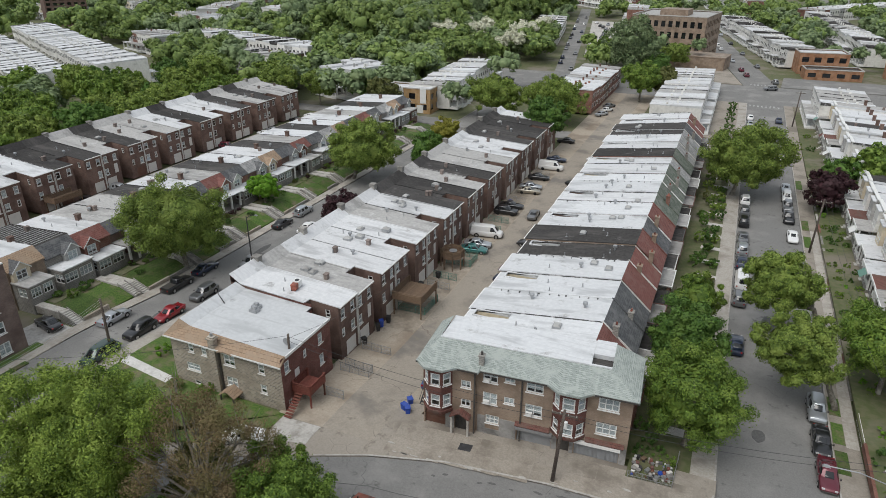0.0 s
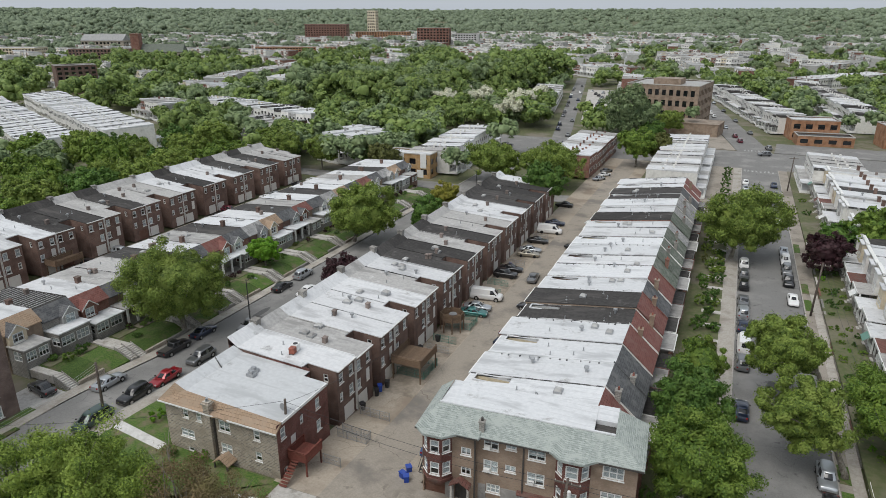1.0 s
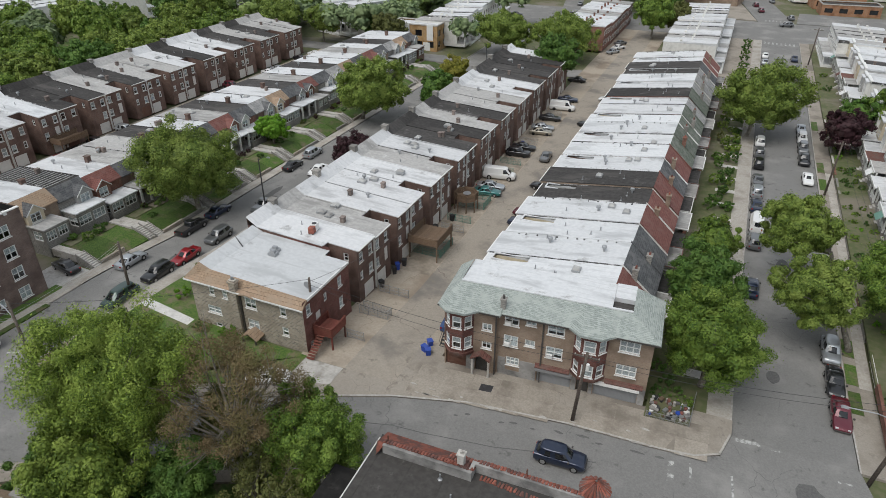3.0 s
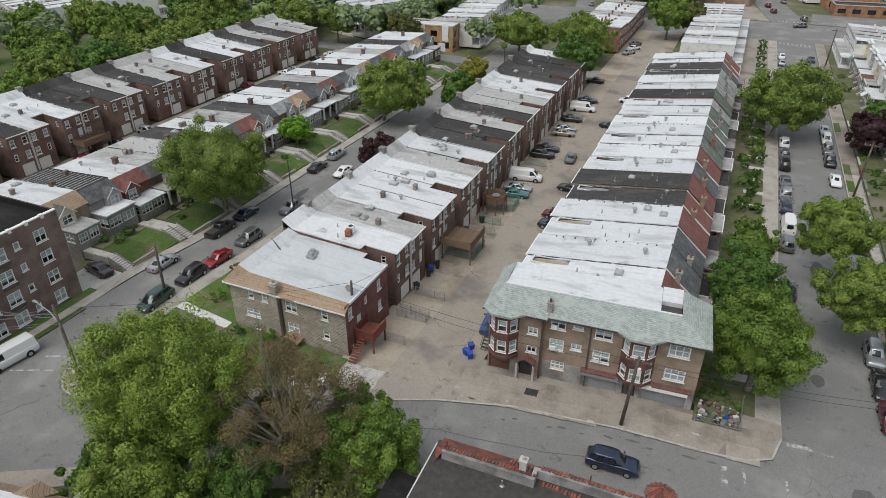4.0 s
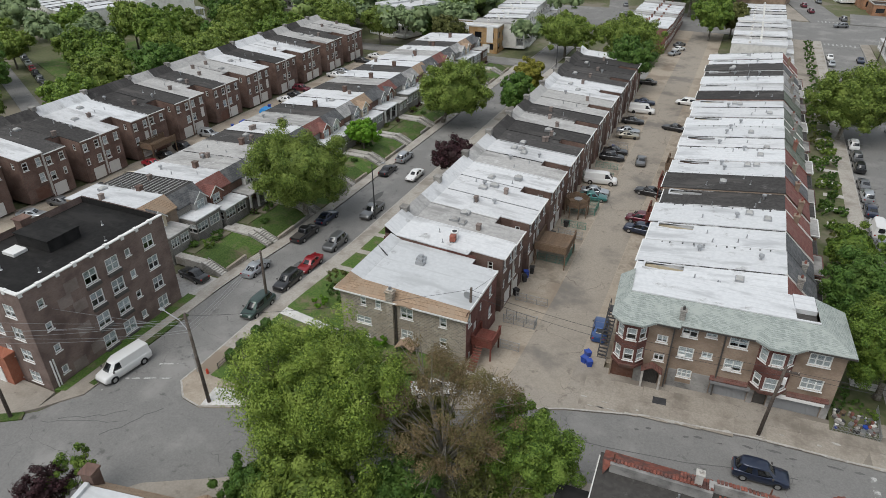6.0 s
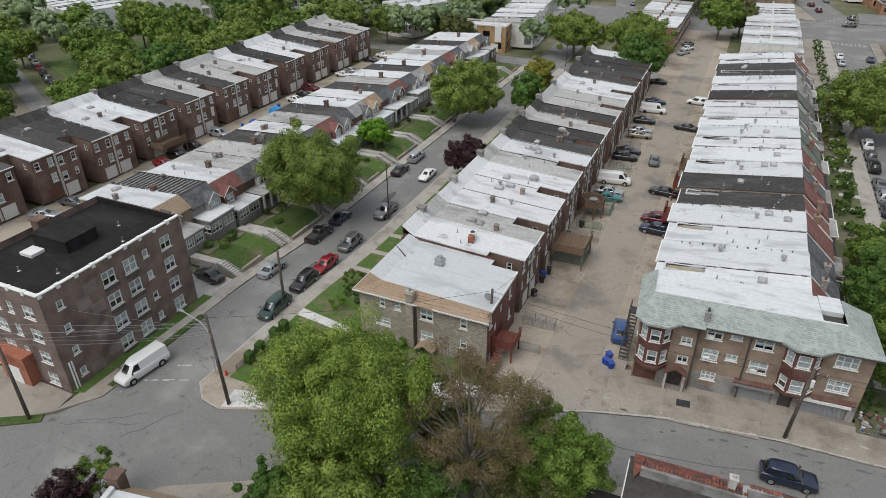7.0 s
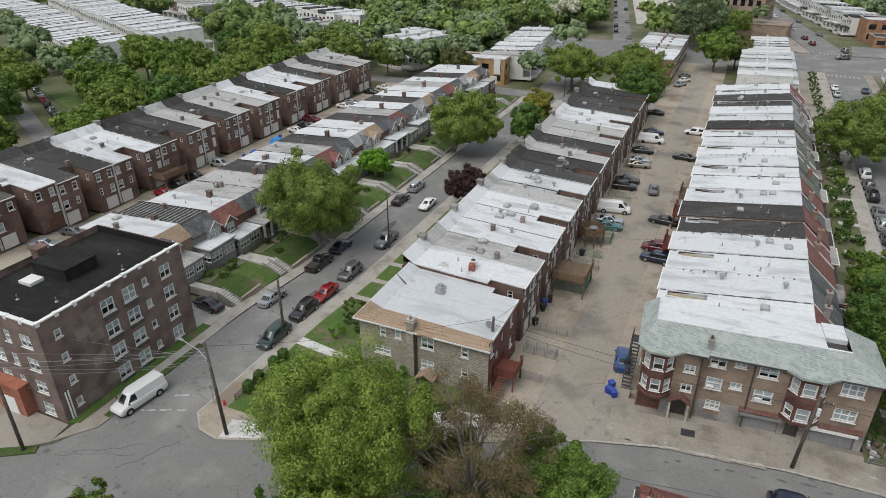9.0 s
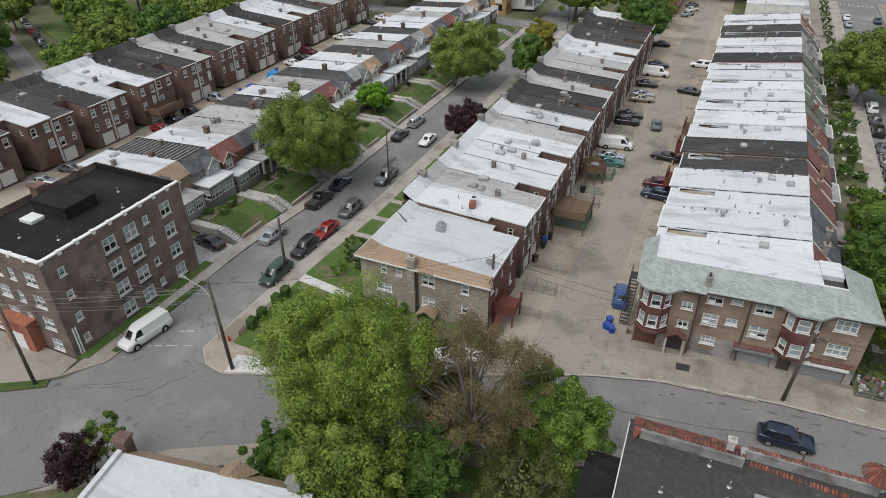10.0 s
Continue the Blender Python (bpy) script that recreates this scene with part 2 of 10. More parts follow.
M["brick_dark"] = brickwork("plum_brick", (0.172, 0.12, 0.104), (0.235, 0.168, 0.146), (0.2, 0.165, 0.147), 0.05)
M["brick_patch"] = brickwork("patched_brick", (0.22, 0.175, 0.155), (0.27, 0.22, 0.195), (0.25, 0.22, 0.2), 0.1)
M["brick_orange"] = brickwork("orange_brick", (0.36, 0.17, 0.085), (0.42, 0.22, 0.12), (0.35, 0.26, 0.2), 0.1)
M["brick_portal"] = brickwork("orange_red_brick", (0.36, 0.12, 0.07), (0.43, 0.16, 0.095), (0.36, 0.2, 0.14), 0.05)
M["brick_yellow"] = brickwork("ochre_brick", (0.42, 0.25, 0.1), (0.48, 0.31, 0.14), (0.4, 0.33, 0.25), 0.06)
M["stone"] = brickwork("schist_stone", (0.42, 0.36, 0.285), (0.19, 0.168, 0.145), (0.44, 0.405, 0.35), 0.04, 0.42, 0.2, 0.13)
M["stone_grey"] = brickwork("grey_stone", (0.3, 0.285, 0.26), (0.2, 0.19, 0.18), (0.36, 0.35, 0.32), 0.1, 0.4, 0.22, 0.12)
M["stucco_white"] = surface("white_render", (0.66, 0.65, 0.62), (0.74, 0.73, 0.7), 2.0, (0.5, 0.49, 0.46), 0.5, spread=0.1)
M["stucco_cream"] = surface("cream_render", (0.55, 0.48, 0.35), (0.62, 0.55, 0.42), 2.0, (0.42, 0.37, 0.29), 0.5, spread=0.06)
M["stucco_grey"] = surface("grey_render", (0.36, 0.36, 0.35), (0.43, 0.43, 0.42), 2.0, (0.28, 0.27, 0.26), 0.5, spread=0.12)
M["roof_white"] = roofing("silver_roof", (0.56, 0.568, 0.577), (0.63, 0.635, 0.64), (0.43, 0.434, 0.44), (0.31, 0.31, 0.305))
M["roof_bright"] = roofing("white_roof", (0.575, 0.588, 0.6), (0.645, 0.655, 0.664), (0.45, 0.46, 0.47), (0.32, 0.32, 0.315))
M["roof_pale"] = roofing("smooth_coated_roof", (0.521, 0.535, 0.544), (0.577, 0.591, 0.6), (0.45, 0.462, 0.47), (0.36, 0.367, 0.37), lap=2.0)
M["roof_grey"] = roofing("weathered_roof", (0.34, 0.335, 0.325), (0.44, 0.43, 0.415), (0.27, 0.265, 0.255), (0.55, 0.55, 0.54))
M["roof_black"] = roofing("tar_roof", (0.045, 0.043, 0.042), (0.066, 0.063, 0.061), (0.085, 0.08, 0.076), (0.14, 0.135, 0.13), 0.9, 0.2)
M["roof_worn"] = roofing("worn_tar_roof", (0.054, 0.051, 0.048), (0.072, 0.068, 0.064), (0.09, 0.086, 0.08), (0.15, 0.145, 0.136), 0.9, 0.0, 1.8)
M["roof_jet"] = roofing("fresh_tar_roof", (0.016, 0.0155, 0.0155), (0.023, 0.0225, 0.022), (0.03, 0.029, 0.028), (0.045, 0.043, 0.041), 0.9, 0.0, 2.5)
M["seam"] = surface("tar_seam", (0.05, 0.05, 0.05), (0.09, 0.088, 0.085), 3.0, (0.45, 0.45, 0.45), 0.6, (0.5, 0.6))
M["shingle_green"] = shingles("grey_green_shingle", (0.25, 0.285, 0.265), (0.37, 0.405, 0.38), (0.355, 0.385, 0.36), 0.34, 0.062, 0.0, 0.004)
M["shingle_brown"] = shingles("brown_shingle", (0.3, 0.212, 0.142), (0.37, 0.265, 0.182), (0.33, 0.25, 0.18), spread=0.0)
M["shingle_red"] = shingles("red_shingle", (0.17, 0.065, 0.055), (0.22, 0.09, 0.075), (0.2, 0.1, 0.085))
M["shingle_dark"] = shingles("slate_shingle", (0.075, 0.078, 0.083), (0.11, 0.113, 0.118), (0.14, 0.14, 0.142))
M["shingle_moss"] = shingles("moss_green_shingle", (0.10, 0.12, 0.095), (0.14, 0.16, 0.13), (0.18, 0.19, 0.165))
M["shingle_grey"] = shingles("pale_grey_shingle", (0.25, 0.25, 0.25), (0.32, 0.32, 0.315), (0.38, 0.375, 0.365))
M["terracotta"] = surface("terracotta_tile", (0.22, 0.072, 0.05), (0.3, 0.11, 0.08), 2.5, (0.13, 0.07, 0.06), 1.2, (0.42, 0.6), spread=0.3)
M["trim"] = paint("white_trim", (0.74, 0.74, 0.72), 0.5, dust=0.15)
M["trim_dark"] = paint("dark_trim", (0.06, 0.055, 0.05), 0.5)
M["pipe"] = paint("pale_downspout", (0.6, 0.59, 0.56), 0.5)
# Blind cloth, brightened to also stand in for sky reflected in the panes.
M["blind"] = surface("blind_and_sky_shine", (0.68, 0.67, 0.64), (0.77, 0.76, 0.73), 8.0, spread=0.2, bump=0.1)
M["glass"] = clear_glass("window_glass")
M["dark"] = surface("room_dark", (0.02, 0.02, 0.022), (0.035, 0.034, 0.033), 2.0, bump=0)
M["door_white"] = paint("white_door", (0.66, 0.65, 0.62), 0.5)
M["door_brown"] = paint("brown_door", (0.13, 0.06, 0.04), 0.5)
M["metal"] = paint("galvanised_metal", (0.42, 0.43, 0.44), 0.45, 0.7)
M["roller"] = paint("grey_roller_door", (0.27, 0.275, 0.28), 0.55, 0.3)
M["iron"] = paint("black_iron", (0.035, 0.035, 0.038), 0.6)
M["wood"] = surface("deck_wood", (0.15, 0.1, 0.066), (0.2, 0.14, 0.095), 5.0, (0.15, 0.11, 0.08), 0.8, spread=0.15)
M["wood_red"] = surface("red_deck_wood", (0.15, 0.046, 0.036), (0.2, 0.07, 0.052), 5.0, (0.14, 0.07, 0.05), 0.9, spread=0.2)
M["pole"] = surface("pole_wood", (0.075, 0.06, 0.05), (0.12, 0.1, 0.085), 6.0, (0.17, 0.15, 0.13), 1.0)
M["bark"] = surface("bark", (0.12, 0.105, 0.085), (0.2, 0.18, 0.15), 5.0, (0.3, 0.29, 0.25), 1.2, bump=0.8)
M["bark_ash"] = surface("ashen_bark", (0.17, 0.155, 0.13), (0.25, 0.228, 0.195), 4.0, (0.1, 0.09, 0.075), 1.0, bump=0.6)
M["bark_pale"] = surface("pale_bark", (0.27, 0.245, 0.205), (0.38, 0.35, 0.3), 4.0, (0.13, 0.115, 0.095), 1.0, bump=0.6)
M["leaf"] = foliage("plane_leaf", (0.068, 0.118, 0.022), (0.25, 0.335, 0.066), (0.275, 0.348, 0.08))
M["leaf_fresh"] = foliage("fresh_leaf", (0.062, 0.112, 0.02), (0.258, 0.352, 0.058), (0.285, 0.368, 0.075))
# Town tree green, less saturated with added blue: haze painted into the colour.
M["leaf_town_hazed"] = foliage("hazed_town_leaf", (0.085, 0.135, 0.062), (0.24, 0.315, 0.145), (0.265, 0.33, 0.17))
M["leaf_wood"] = foliage("woodland_leaf", (0.068, 0.12, 0.034), (0.22, 0.3, 0.08), (0.25, 0.32, 0.1))
M["leaf_mid"] = foliage("maple_leaf", (0.05, 0.105, 0.018), (0.19, 0.285, 0.046), (0.215, 0.3, 0.058))
M["leaf_deep"] = foliage("linden_leaf", (0.0486, 0.113, 0.0227), (0.121, 0.218, 0.0421), (0.138, 0.227, 0.0486))
M["leaf_bright"] = foliage("spring_leaf", (0.081, 0.203, 0.0135), (0.162, 0.338, 0.027), (0.189, 0.338, 0.0405))
M["leaf_olive"] = foliage("olive_leaf", (0.0700, 0.0871, 0.0233), (0.1519, 0.1570, 0.0467), (0.1634, 0.1757, 0.0583))
M["leaf_gold"] = foliage("golden_leaf", (0.162, 0.179, 0.0244), (0.324, 0.292, 0.0486), (0.324, 0.308, 0.0648))
M["leaf_plum"] = foliage("purple_leaf", (0.03, 0.0144, 0.018), (0.072, 0.03, 0.036), (0.06, 0.036, 0.036), 0.2)
M["leaf_brown"] = foliage("budding_leaf", (0.1296, 0.0968, 0.0454), (0.2464, 0.1816, 0.0968), (0.1816, 0.1688, 0.0648))
# Woodland green paled and greyed: distance haze is put into the leaf colour.
M["leaf_far_hazed"] = foliage("hazed_woodland_leaf", (0.11, 0.15, 0.09), (0.21, 0.262, 0.165), (0.23, 0.275, 0.185))
M["blossom"] = foliage("blossom", (0.4, 0.41, 0.28), (0.72, 0.71, 0.6), (0.6, 0.6, 0.46))
M["hedge"] = foliage("hedge_leaf", (0.0324, 0.081, 0.0194), (0.0972, 0.179, 0.0356), (0.113, 0.194, 0.0486))
M["tyre"] = surface("tyre", (0.015, 0.015, 0.015), (0.025, 0.025, 0.025), 8.0, rough=0.85)
M["rim"] = paint("alloy_rim", (0.5, 0.5, 0.5), 0.3, 0.8)
M["car_glass"] = paint("car_glass", (0.012, 0.014, 0.016), 0.06, 0.0, 0.5, 0.02)
M["lamp_clear"] = paint("headlight", (0.6, 0.6, 0.6), 0.15, 0.3, 0.5)
M["lamp_red"] = paint("tail_light", (0.3, 0.015, 0.015), 0.2, 0.0, 0.5)
for key, c, mt in (("white", (0.72, 0.72, 0.71), 0), ("silver", (0.42, 0.44, 0.46), 0.6), ("grey", (0.16, 0.165, 0.17), 0.5), ("black", (0.012, 0.012, 0.014), 0.2), ("navy", (0.015, 0.025, 0.055), 0.4), ("red", (0.28, 0.012, 0.02), 0.3), ("maroon", (0.12, 0.012, 0.025), 0.3), ("green", (0.03, 0.06, 0.05), 0.4), ("teal", (0.03, 0.16, 0.15), 0.3), ("gold", (0.33, 0.3, 0.24), 0.5), ("blue", (0.02, 0.07, 0.22), 0.3)):
    M["car_" + key] = paint("car_paint_" + key, c, 0.28, mt, 0.8, 0.05)
M["bin_blue"] = paint("blue_plastic", (0.015, 0.06, 0.35), 0.5)
M["bin_black"] = paint("black_plastic", (0.02, 0.02, 0.022), 0.5)
M["fence_green"] = paint("green_fence", (0.12, 0.25, 0.2), 0.5)
M["red_paint"] = paint("red_paint", (0.5, 0.06, 0.03), 0.5)
M["tarp"] = paint("blue_tarpaulin", (0.03, 0.25, 0.6), 0.45)


# ---- building kit ----
class Geo:
    """Collects faces for one mesh."""

    def __init__(self):
        self.v, self.f = [], []

    def face(self, *pts):
        k = len(self.v)
        self.v += [tuple(p) for p in pts]
        self.f.append(tuple(range(k, k + len(pts))))
        return self

    def box(self, x0, x1, y0, y1, z0, z1):
        k = len(self.v)
        self.v += [(x0, y0, z0), (x1, y0, z0), (x1, y1, z0), (x0, y1, z0), (x0, y0, z1), (x1, y0, z1), (x1, y1, z1), (x0, y1, z1)]
        self.f += [tuple(k + i for i in q) for q in ((0, 3, 2, 1), (4, 5, 6, 7), (0, 1, 5, 4), (1, 2, 6, 5), (2, 3, 7, 6), (3, 0, 4, 7))]
        return self

    def prism(self, poly, z0, z1):
        """poly runs counter-clockwise; z0, z1: numbers or functions of x, y."""
        k, n = len(self.v), len(poly)
        lo = z0 if callable(z0) else (lambda x, y: z0)
        hi = z1 if callable(z1) else (lambda x, y: z1)
        self.v += [(x, y, lo(x, y)) for x, y in poly] + [(x, y, hi(x, y)) for x, y in poly]
        self.f.append(tuple(k + n + i for i in range(n)))
        self.f.append(tuple(k + n - 1 - i for i in range(n)))
        self.f += [(k + i, k + (i + 1) % n, k + n + (i + 1) % n, k + n + i) for i in range(n)]
        return self

    def tube(self, pts, radii, n=8, caps=True):
        k0 = len(self.v)
        pts = [Vector(p) for p in pts]
        for i, p in enumerate(pts):
            d = (pts[min(i + 1, len(pts) - 1)] - pts[max(i - 1, 0)]).normalized()
            s = d.orthogonal().normalized() if i == 0 else (s - d * s.dot(d)).normalized()
            b = d.cross(s)
            r = radii[i] if isinstance(radii, (list, tuple)) else radii
            self.v += [tuple(p + r * (math.cos(a) * s + math.sin(a) * b)) for a in (2 * math.pi * j / n for j in range(n))]
        for i in range(len(pts) - 1):
            a, c = k0 + i * n, k0 + (i + 1) * n
            self.f += [(a + j, a + (j + 1) % n, c + (j + 1) % n, c + j) for j in range(n)]
        if caps:
            self.f.append(tuple(k0 + n - 1 - j for j in range(n)))
            e = k0 + (len(pts) - 1) * n
            self.f.append(tuple(e + j for j in range(n)))
        return self

    def loft(self, rings, closed=True):
        k, n = len(self.v), len(rings[0])
        for r in rings:
            self.v += [tuple(p) for p in r]
        for i in range(len(rings) - 1):
            a, c = k + i * n, k + (i + 1) * n
            self.f += [(a + j, a + (j + 1) % n, c + (j + 1) % n, c + j) for j in range(n)]
        if closed:
            self.f.append(tuple(k + n - 1 - j for j in range(n)))
            e = k + (len(rings) - 1) * n
            self.f.append(tuple(e + j for j in range(n)))
        return self

    def mesh(self, name, material, smooth=False):
        me = bpy.data.meshes.new(name)
        me.from_pydata(self.v, [], self.f)
        if material:
            me.materials.append(material)
        if smooth:
            me.shade_smooth()
        return me


SHARED = {}


def shared(key, make):
    if key not in SHARED:
        SHARED[key] = make()
    return SHARED[key]


def part(name, geo, material, parent, label="", at=None, smooth=False):
    """Links one mesh under a thing or under a part. geo: a Geo or a ready mesh; at: its matrix."""
    me = geo.mesh(name, material, smooth) if isinstance(geo, Geo) else geo
    ob = new(name, me)
    ob.parent = parent
    if at is not None:
        ob.matrix_basis = at
    if label:
        ob["label"] = label
    return ob


def empty(name, m, label, category, group=""):
    ob = new(name)
    ob.empty_display_size = 0.5
    ob.matrix_basis = m
    return tagged(ob, label, category, group)


def solid(name, geo, material, label, category, kind="", group="", m=None, smooth=False):
    ob = new(name, geo.mesh(name, material, smooth))
    if m is not None:
        ob.matrix_basis = m
    return tagged(ob, label, category, group, kind)


def smooth01(a, b, v):
    t = min(1.0, max(0.0, (v - a) / (b - a)))
    return t * t * (3 - 2 * t)


def gz(y):
    """Height of the roadway: it falls a little away from the crossing street."""
    return 0.4 - 1.2 * smooth01(45.0, 66.0, y)


def terrain(x, y):
    r = math.hypot(x, y)
    return gz(y) + 80.0 * smooth01(1500.0, 4400.0, r) + 6.0 * smooth01(900, 2400, r) * noise.noise((x / 600, y / 600, 0.3))


# ---- ground, roads, pavements ----
def sheet():
    g = Geo()
    xs = [-4800, -4000, -3200, -2500, -1900, -1500, -1200, -950, -750, -600, -480, -380, -300, -230, -170, -120, -75, -35, 0, 40, 90, 150, 220, 300, 400, 520, 680, 880, 1150, 1500, 2000, 2700, 3600, 4800]
    ys = [-900, -400, -150, -50, 0, 30, 45] + [45 + 1.5 * i for i in range(1, 15)] + [80, 120, 170, 230, 300, 380, 480, 600, 750, 950, 1200, 1500, 1850, 2250, 2700, 3200, 3800, 4300, 4800]
    n = len(xs)
    g.v = [(x, y, terrain(x, y) - 0.16) for y in ys for x in xs]
    g.f = [(j * n + i, j * n + i + 1, (j + 1) * n + i + 1, (j + 1) * n + i) for j in range(len(ys) - 1) for i in range(n - 1)]
    return solid("ground", g, M["soil"], "mown grass and bare soil that reaches the horizon", "ground", "structure")


def strip(name, x0, x1, y0, y1, top, material, label, category, kind="structure", depth=0.3):
    """A slab along the street that follows the fall of the ground; top: its height over the roadway."""
    ys = [y0] + [y for y in (45 + 1.5 * i for i in range(15)) if y0 + 0.1 < y < y1 - 0.1] + [y1]
    g = Geo()
    rings = [[(x0, y, gz(y) + top - depth), (x1, y, gz(y) + top - depth), (x1, y, gz(y) + top), (x0, y, gz(y) + top)] for y in ys]
    g.loft([list(reversed(r)) for r in rings])
    return solid(name, g, material, label, category, kind)


def plate(name, poly, z0, z1, material, label, category, kind="structure"):
    return solid(name, Geo().prism(poly, z0, z1), material, label, category, kind)


sheet()
LEFT_W, LEFT_E = -72.9, -64.8      # kerbs of the western street
RIGHT_W, RIGHT_E = 4.8, 15.5       # kerbs of the eastern street
NORTH_KERB = [(-27.0, 42.7), (-19.7, 44.9), (-9.3, 46.2), (-1.1, 46.5), (1.9, 46.9), (4.0, 48.0), (4.8, 51.0)]
crossing = [(-130, -22), (-98, -16), (-64, 13), (-58.4, 19.0), (-52.0, 22.5), (-44, 26.4), (-30, 31.8), (-21.5, 35.2), (2, 37.2), (4.8, 34), (4.8, -40), (15.5, -40), (15.5, 33), (18, 36.5), (90, 37.5), (90, 46), (20, 45.5), (16.6, 47.2), (15.5, 51.0)]
crossing += list(reversed(NORTH_KERB)) + [(-60.5, 28.3), (-62.9, 28.7), (-64.9, 30.6), (LEFT_E, 33.5), (LEFT_W, 33.5), (LEFT_W, 25.0), (-74.6, 21.5), (-78.9, 17.9), (-125, -21)]
plate("road_crossing", crossing, 0.05, 0.4, M["asphalt"], "worn grey asphalt of the street that bends across", "road")
strip("road_west", LEFT_W, LEFT_E, 33.5, 236, 0.0, M["asphalt"], "patched grey asphalt street with parked cars", "road")
strip("road_east", RIGHT_W, RIGHT_E, 51.0, 236, 0.0, M["asphalt"], "patched grey asphalt street lined with parked cars", "road")
strip("road_side", -135, LEFT_W, 170, 177.5, 0.0, M["asphalt"], "short grey asphalt side street", "road")
strip("road_side_east", LEFT_E, -37.0, 170, 177.5, 0.0, M["asphalt"], "short grey asphalt side street", "road")
strip("road_main", -96, 420, 236, 268, 0.0, M["asphalt"], "wide asphalt avenue across the far end", "road")
plate("road_far_west", [(-68.5, 268), (-61, 268), (-116, 560), (-124, 560)], -1.1, -0.79, M["asphalt"], "far street climbing away with parked cars", "road")
plate("road_far_east", [(3, 268), (15, 268), (-30, 520), (-42, 520)], -1.1, -0.79, M["asphalt"], "far street with cars on both sides", "road")

strip("alley_lane", -33.6, -27.6, 44.6, 236, 0.0, M["lane"], "worn grey-tan lane of the rear alley", "road")
strip("alley_apron_west", -39.2, -33.6, 44.4, 236, 0.005, M["alley"], "tan concrete parking apron behind the houses", "pavement")
strip("alley_apron_east", -27.6, -24.0, 52.0, 236, 0.005, M["alley"], "tan concrete parking apron behind the houses", "pavement")
front = [(-38.3, 37.7), (-27.0, 42.7)] + NORTH_KERB[1:] + [(4.8, 53.0), (1.2, 53.0), (1.0, 51.6), (-3.4, 51.6), (-24.8, 50.6), (-24.8, 52.0), (-27.6, 52.0), (-27.6, 44.6), (-38.3, 44.4)]
plate("pavement_front", front, 0.1, 0.53, M["pavement"], "broad stained concrete pavement before the corner building", "pavement")
plate("pavement_corner", [(-60.5, 28.3), (-56.5, 29.9), (-56.5, 32.5), (-59.2, 32.5), (-60.0, 37.0), (LEFT_E, 37.0), (LEFT_E, 33.5), (-64.9, 30.6), (-62.9, 28.7)], 0.1, 0.53, M["alley"], "pale concrete corner with a dropped kerb", "pavement")
plate("pavement_diagonal", [(-56.5, 29.9), (-38.3, 37.7), (-38.3, 39.6), (-56.5, 32.0)], 0.1, 0.53, M["pavement"], "concrete pavement under the trees", "pavement")
plate("pavement_south", [(-64, 13), (-66, 10.8), (-52, 20.2), (-30, 29.6), (-21.5, 33.2), (1, 35.2), (1, 37.05), (-21.5, 35.2), (-30, 31.8), (-44, 26.4), (-52.0, 22.5), (-58.4, 19.0)], 0.1, 0.53, M["pavement"], "narrow concrete pavement on the south kerb", "pavement")
strip("pavement_west_far", -74.8, LEFT_W, 33.5, 170, 0.13, M["sidewalk"], "concrete pavement along the western street", "pavement")
strip("pavement_west_near", LEFT_E, -62.5, 37.0, 170, 0.13, M["sidewalk"], "concrete pavement along the western street", "pavement")
strip("pavement_east_near", 2.4, RIGHT_W, 53.0, 236, 0.13, M["sidewalk"], "concrete pavement along the eastern street", "pavement")
strip("pavement_east_far", RIGHT_E, 18.2, 51.0, 236, 0.13, M["pavement"], "concrete pavement with grass patches", "pavement")
strip("lawn_west_near", -62.5, -53.8, 32.5, 162, 0.2, M["grass"], "front lawns along the western street", "ground")
plate("lawn_corner", [(-56.5, 32.2), (-38.3, 39.8), (-38.3, 44.6), (-53.8, 45.0), (-53.8, 32.6)], 0.1, 0.55, M["grass"], "shaded lawn beside the stone house", "ground")
strip("lawn_east_near", -4.0, 2.4, 53.0, 172, 0.25, M["soil"], "small front gardens of the terrace", "ground")
strip("yard_west_rear", -118, -100.5, 30, 170, 0.0, M["alley"], "concrete rear alley with parked cars", "pavement")


# ---- houses: walls, windows, roofs ----
def wall_panel(g, o, u, W, z0, z1, holes=(), z1b=None, depth=0.16):
    """A wall face from o along the unit way u, facing right of it, with openings (s0, s1, za, zb) and their reveals."""
    z1b = z1 if z1b is None else z1b
    n = (u[1], -u[0])
    ss = sorted({0.0, W, *[h[0] for h in holes], *[h[1] for h in holes]})
    zs = sorted({z0, *[h[2] for h in holes], *[h[3] for h in holes]}) + [None]

    def p(s, z, back=0.0):
        zz = z1 + (z1b - z1) * s / W if z is None else z
        return (o[0] + u[0] * s - n[0] * back, o[1] + u[1] * s - n[1] * back, zz)

    for a, b in zip(ss, ss[1:]):
        for c, d in zip(zs, zs[1:]):
            mid, low = (a + b) / 2, c
            if any(h[0] <= mid <= h[1] and h[2] <= low < h[3] - 1e-6 for h in holes):
                continue
            g.face(p(a, c), p(b, c), p(b, d), p(a, d))
    for a, b, c, d in holes:
        g.face(p(a, c), p(a, c, depth), p(a, d, depth), p(a, d))
        g.face(p(b, c, depth), p(b, c), p(b, d), p(b, d, depth))
        g.face(p(a, d, depth), p(b, d, depth), p(b, d), p(a, d))
        g.face(p(a, c), p(b, c), p(b, c, depth), p(a, c, depth))


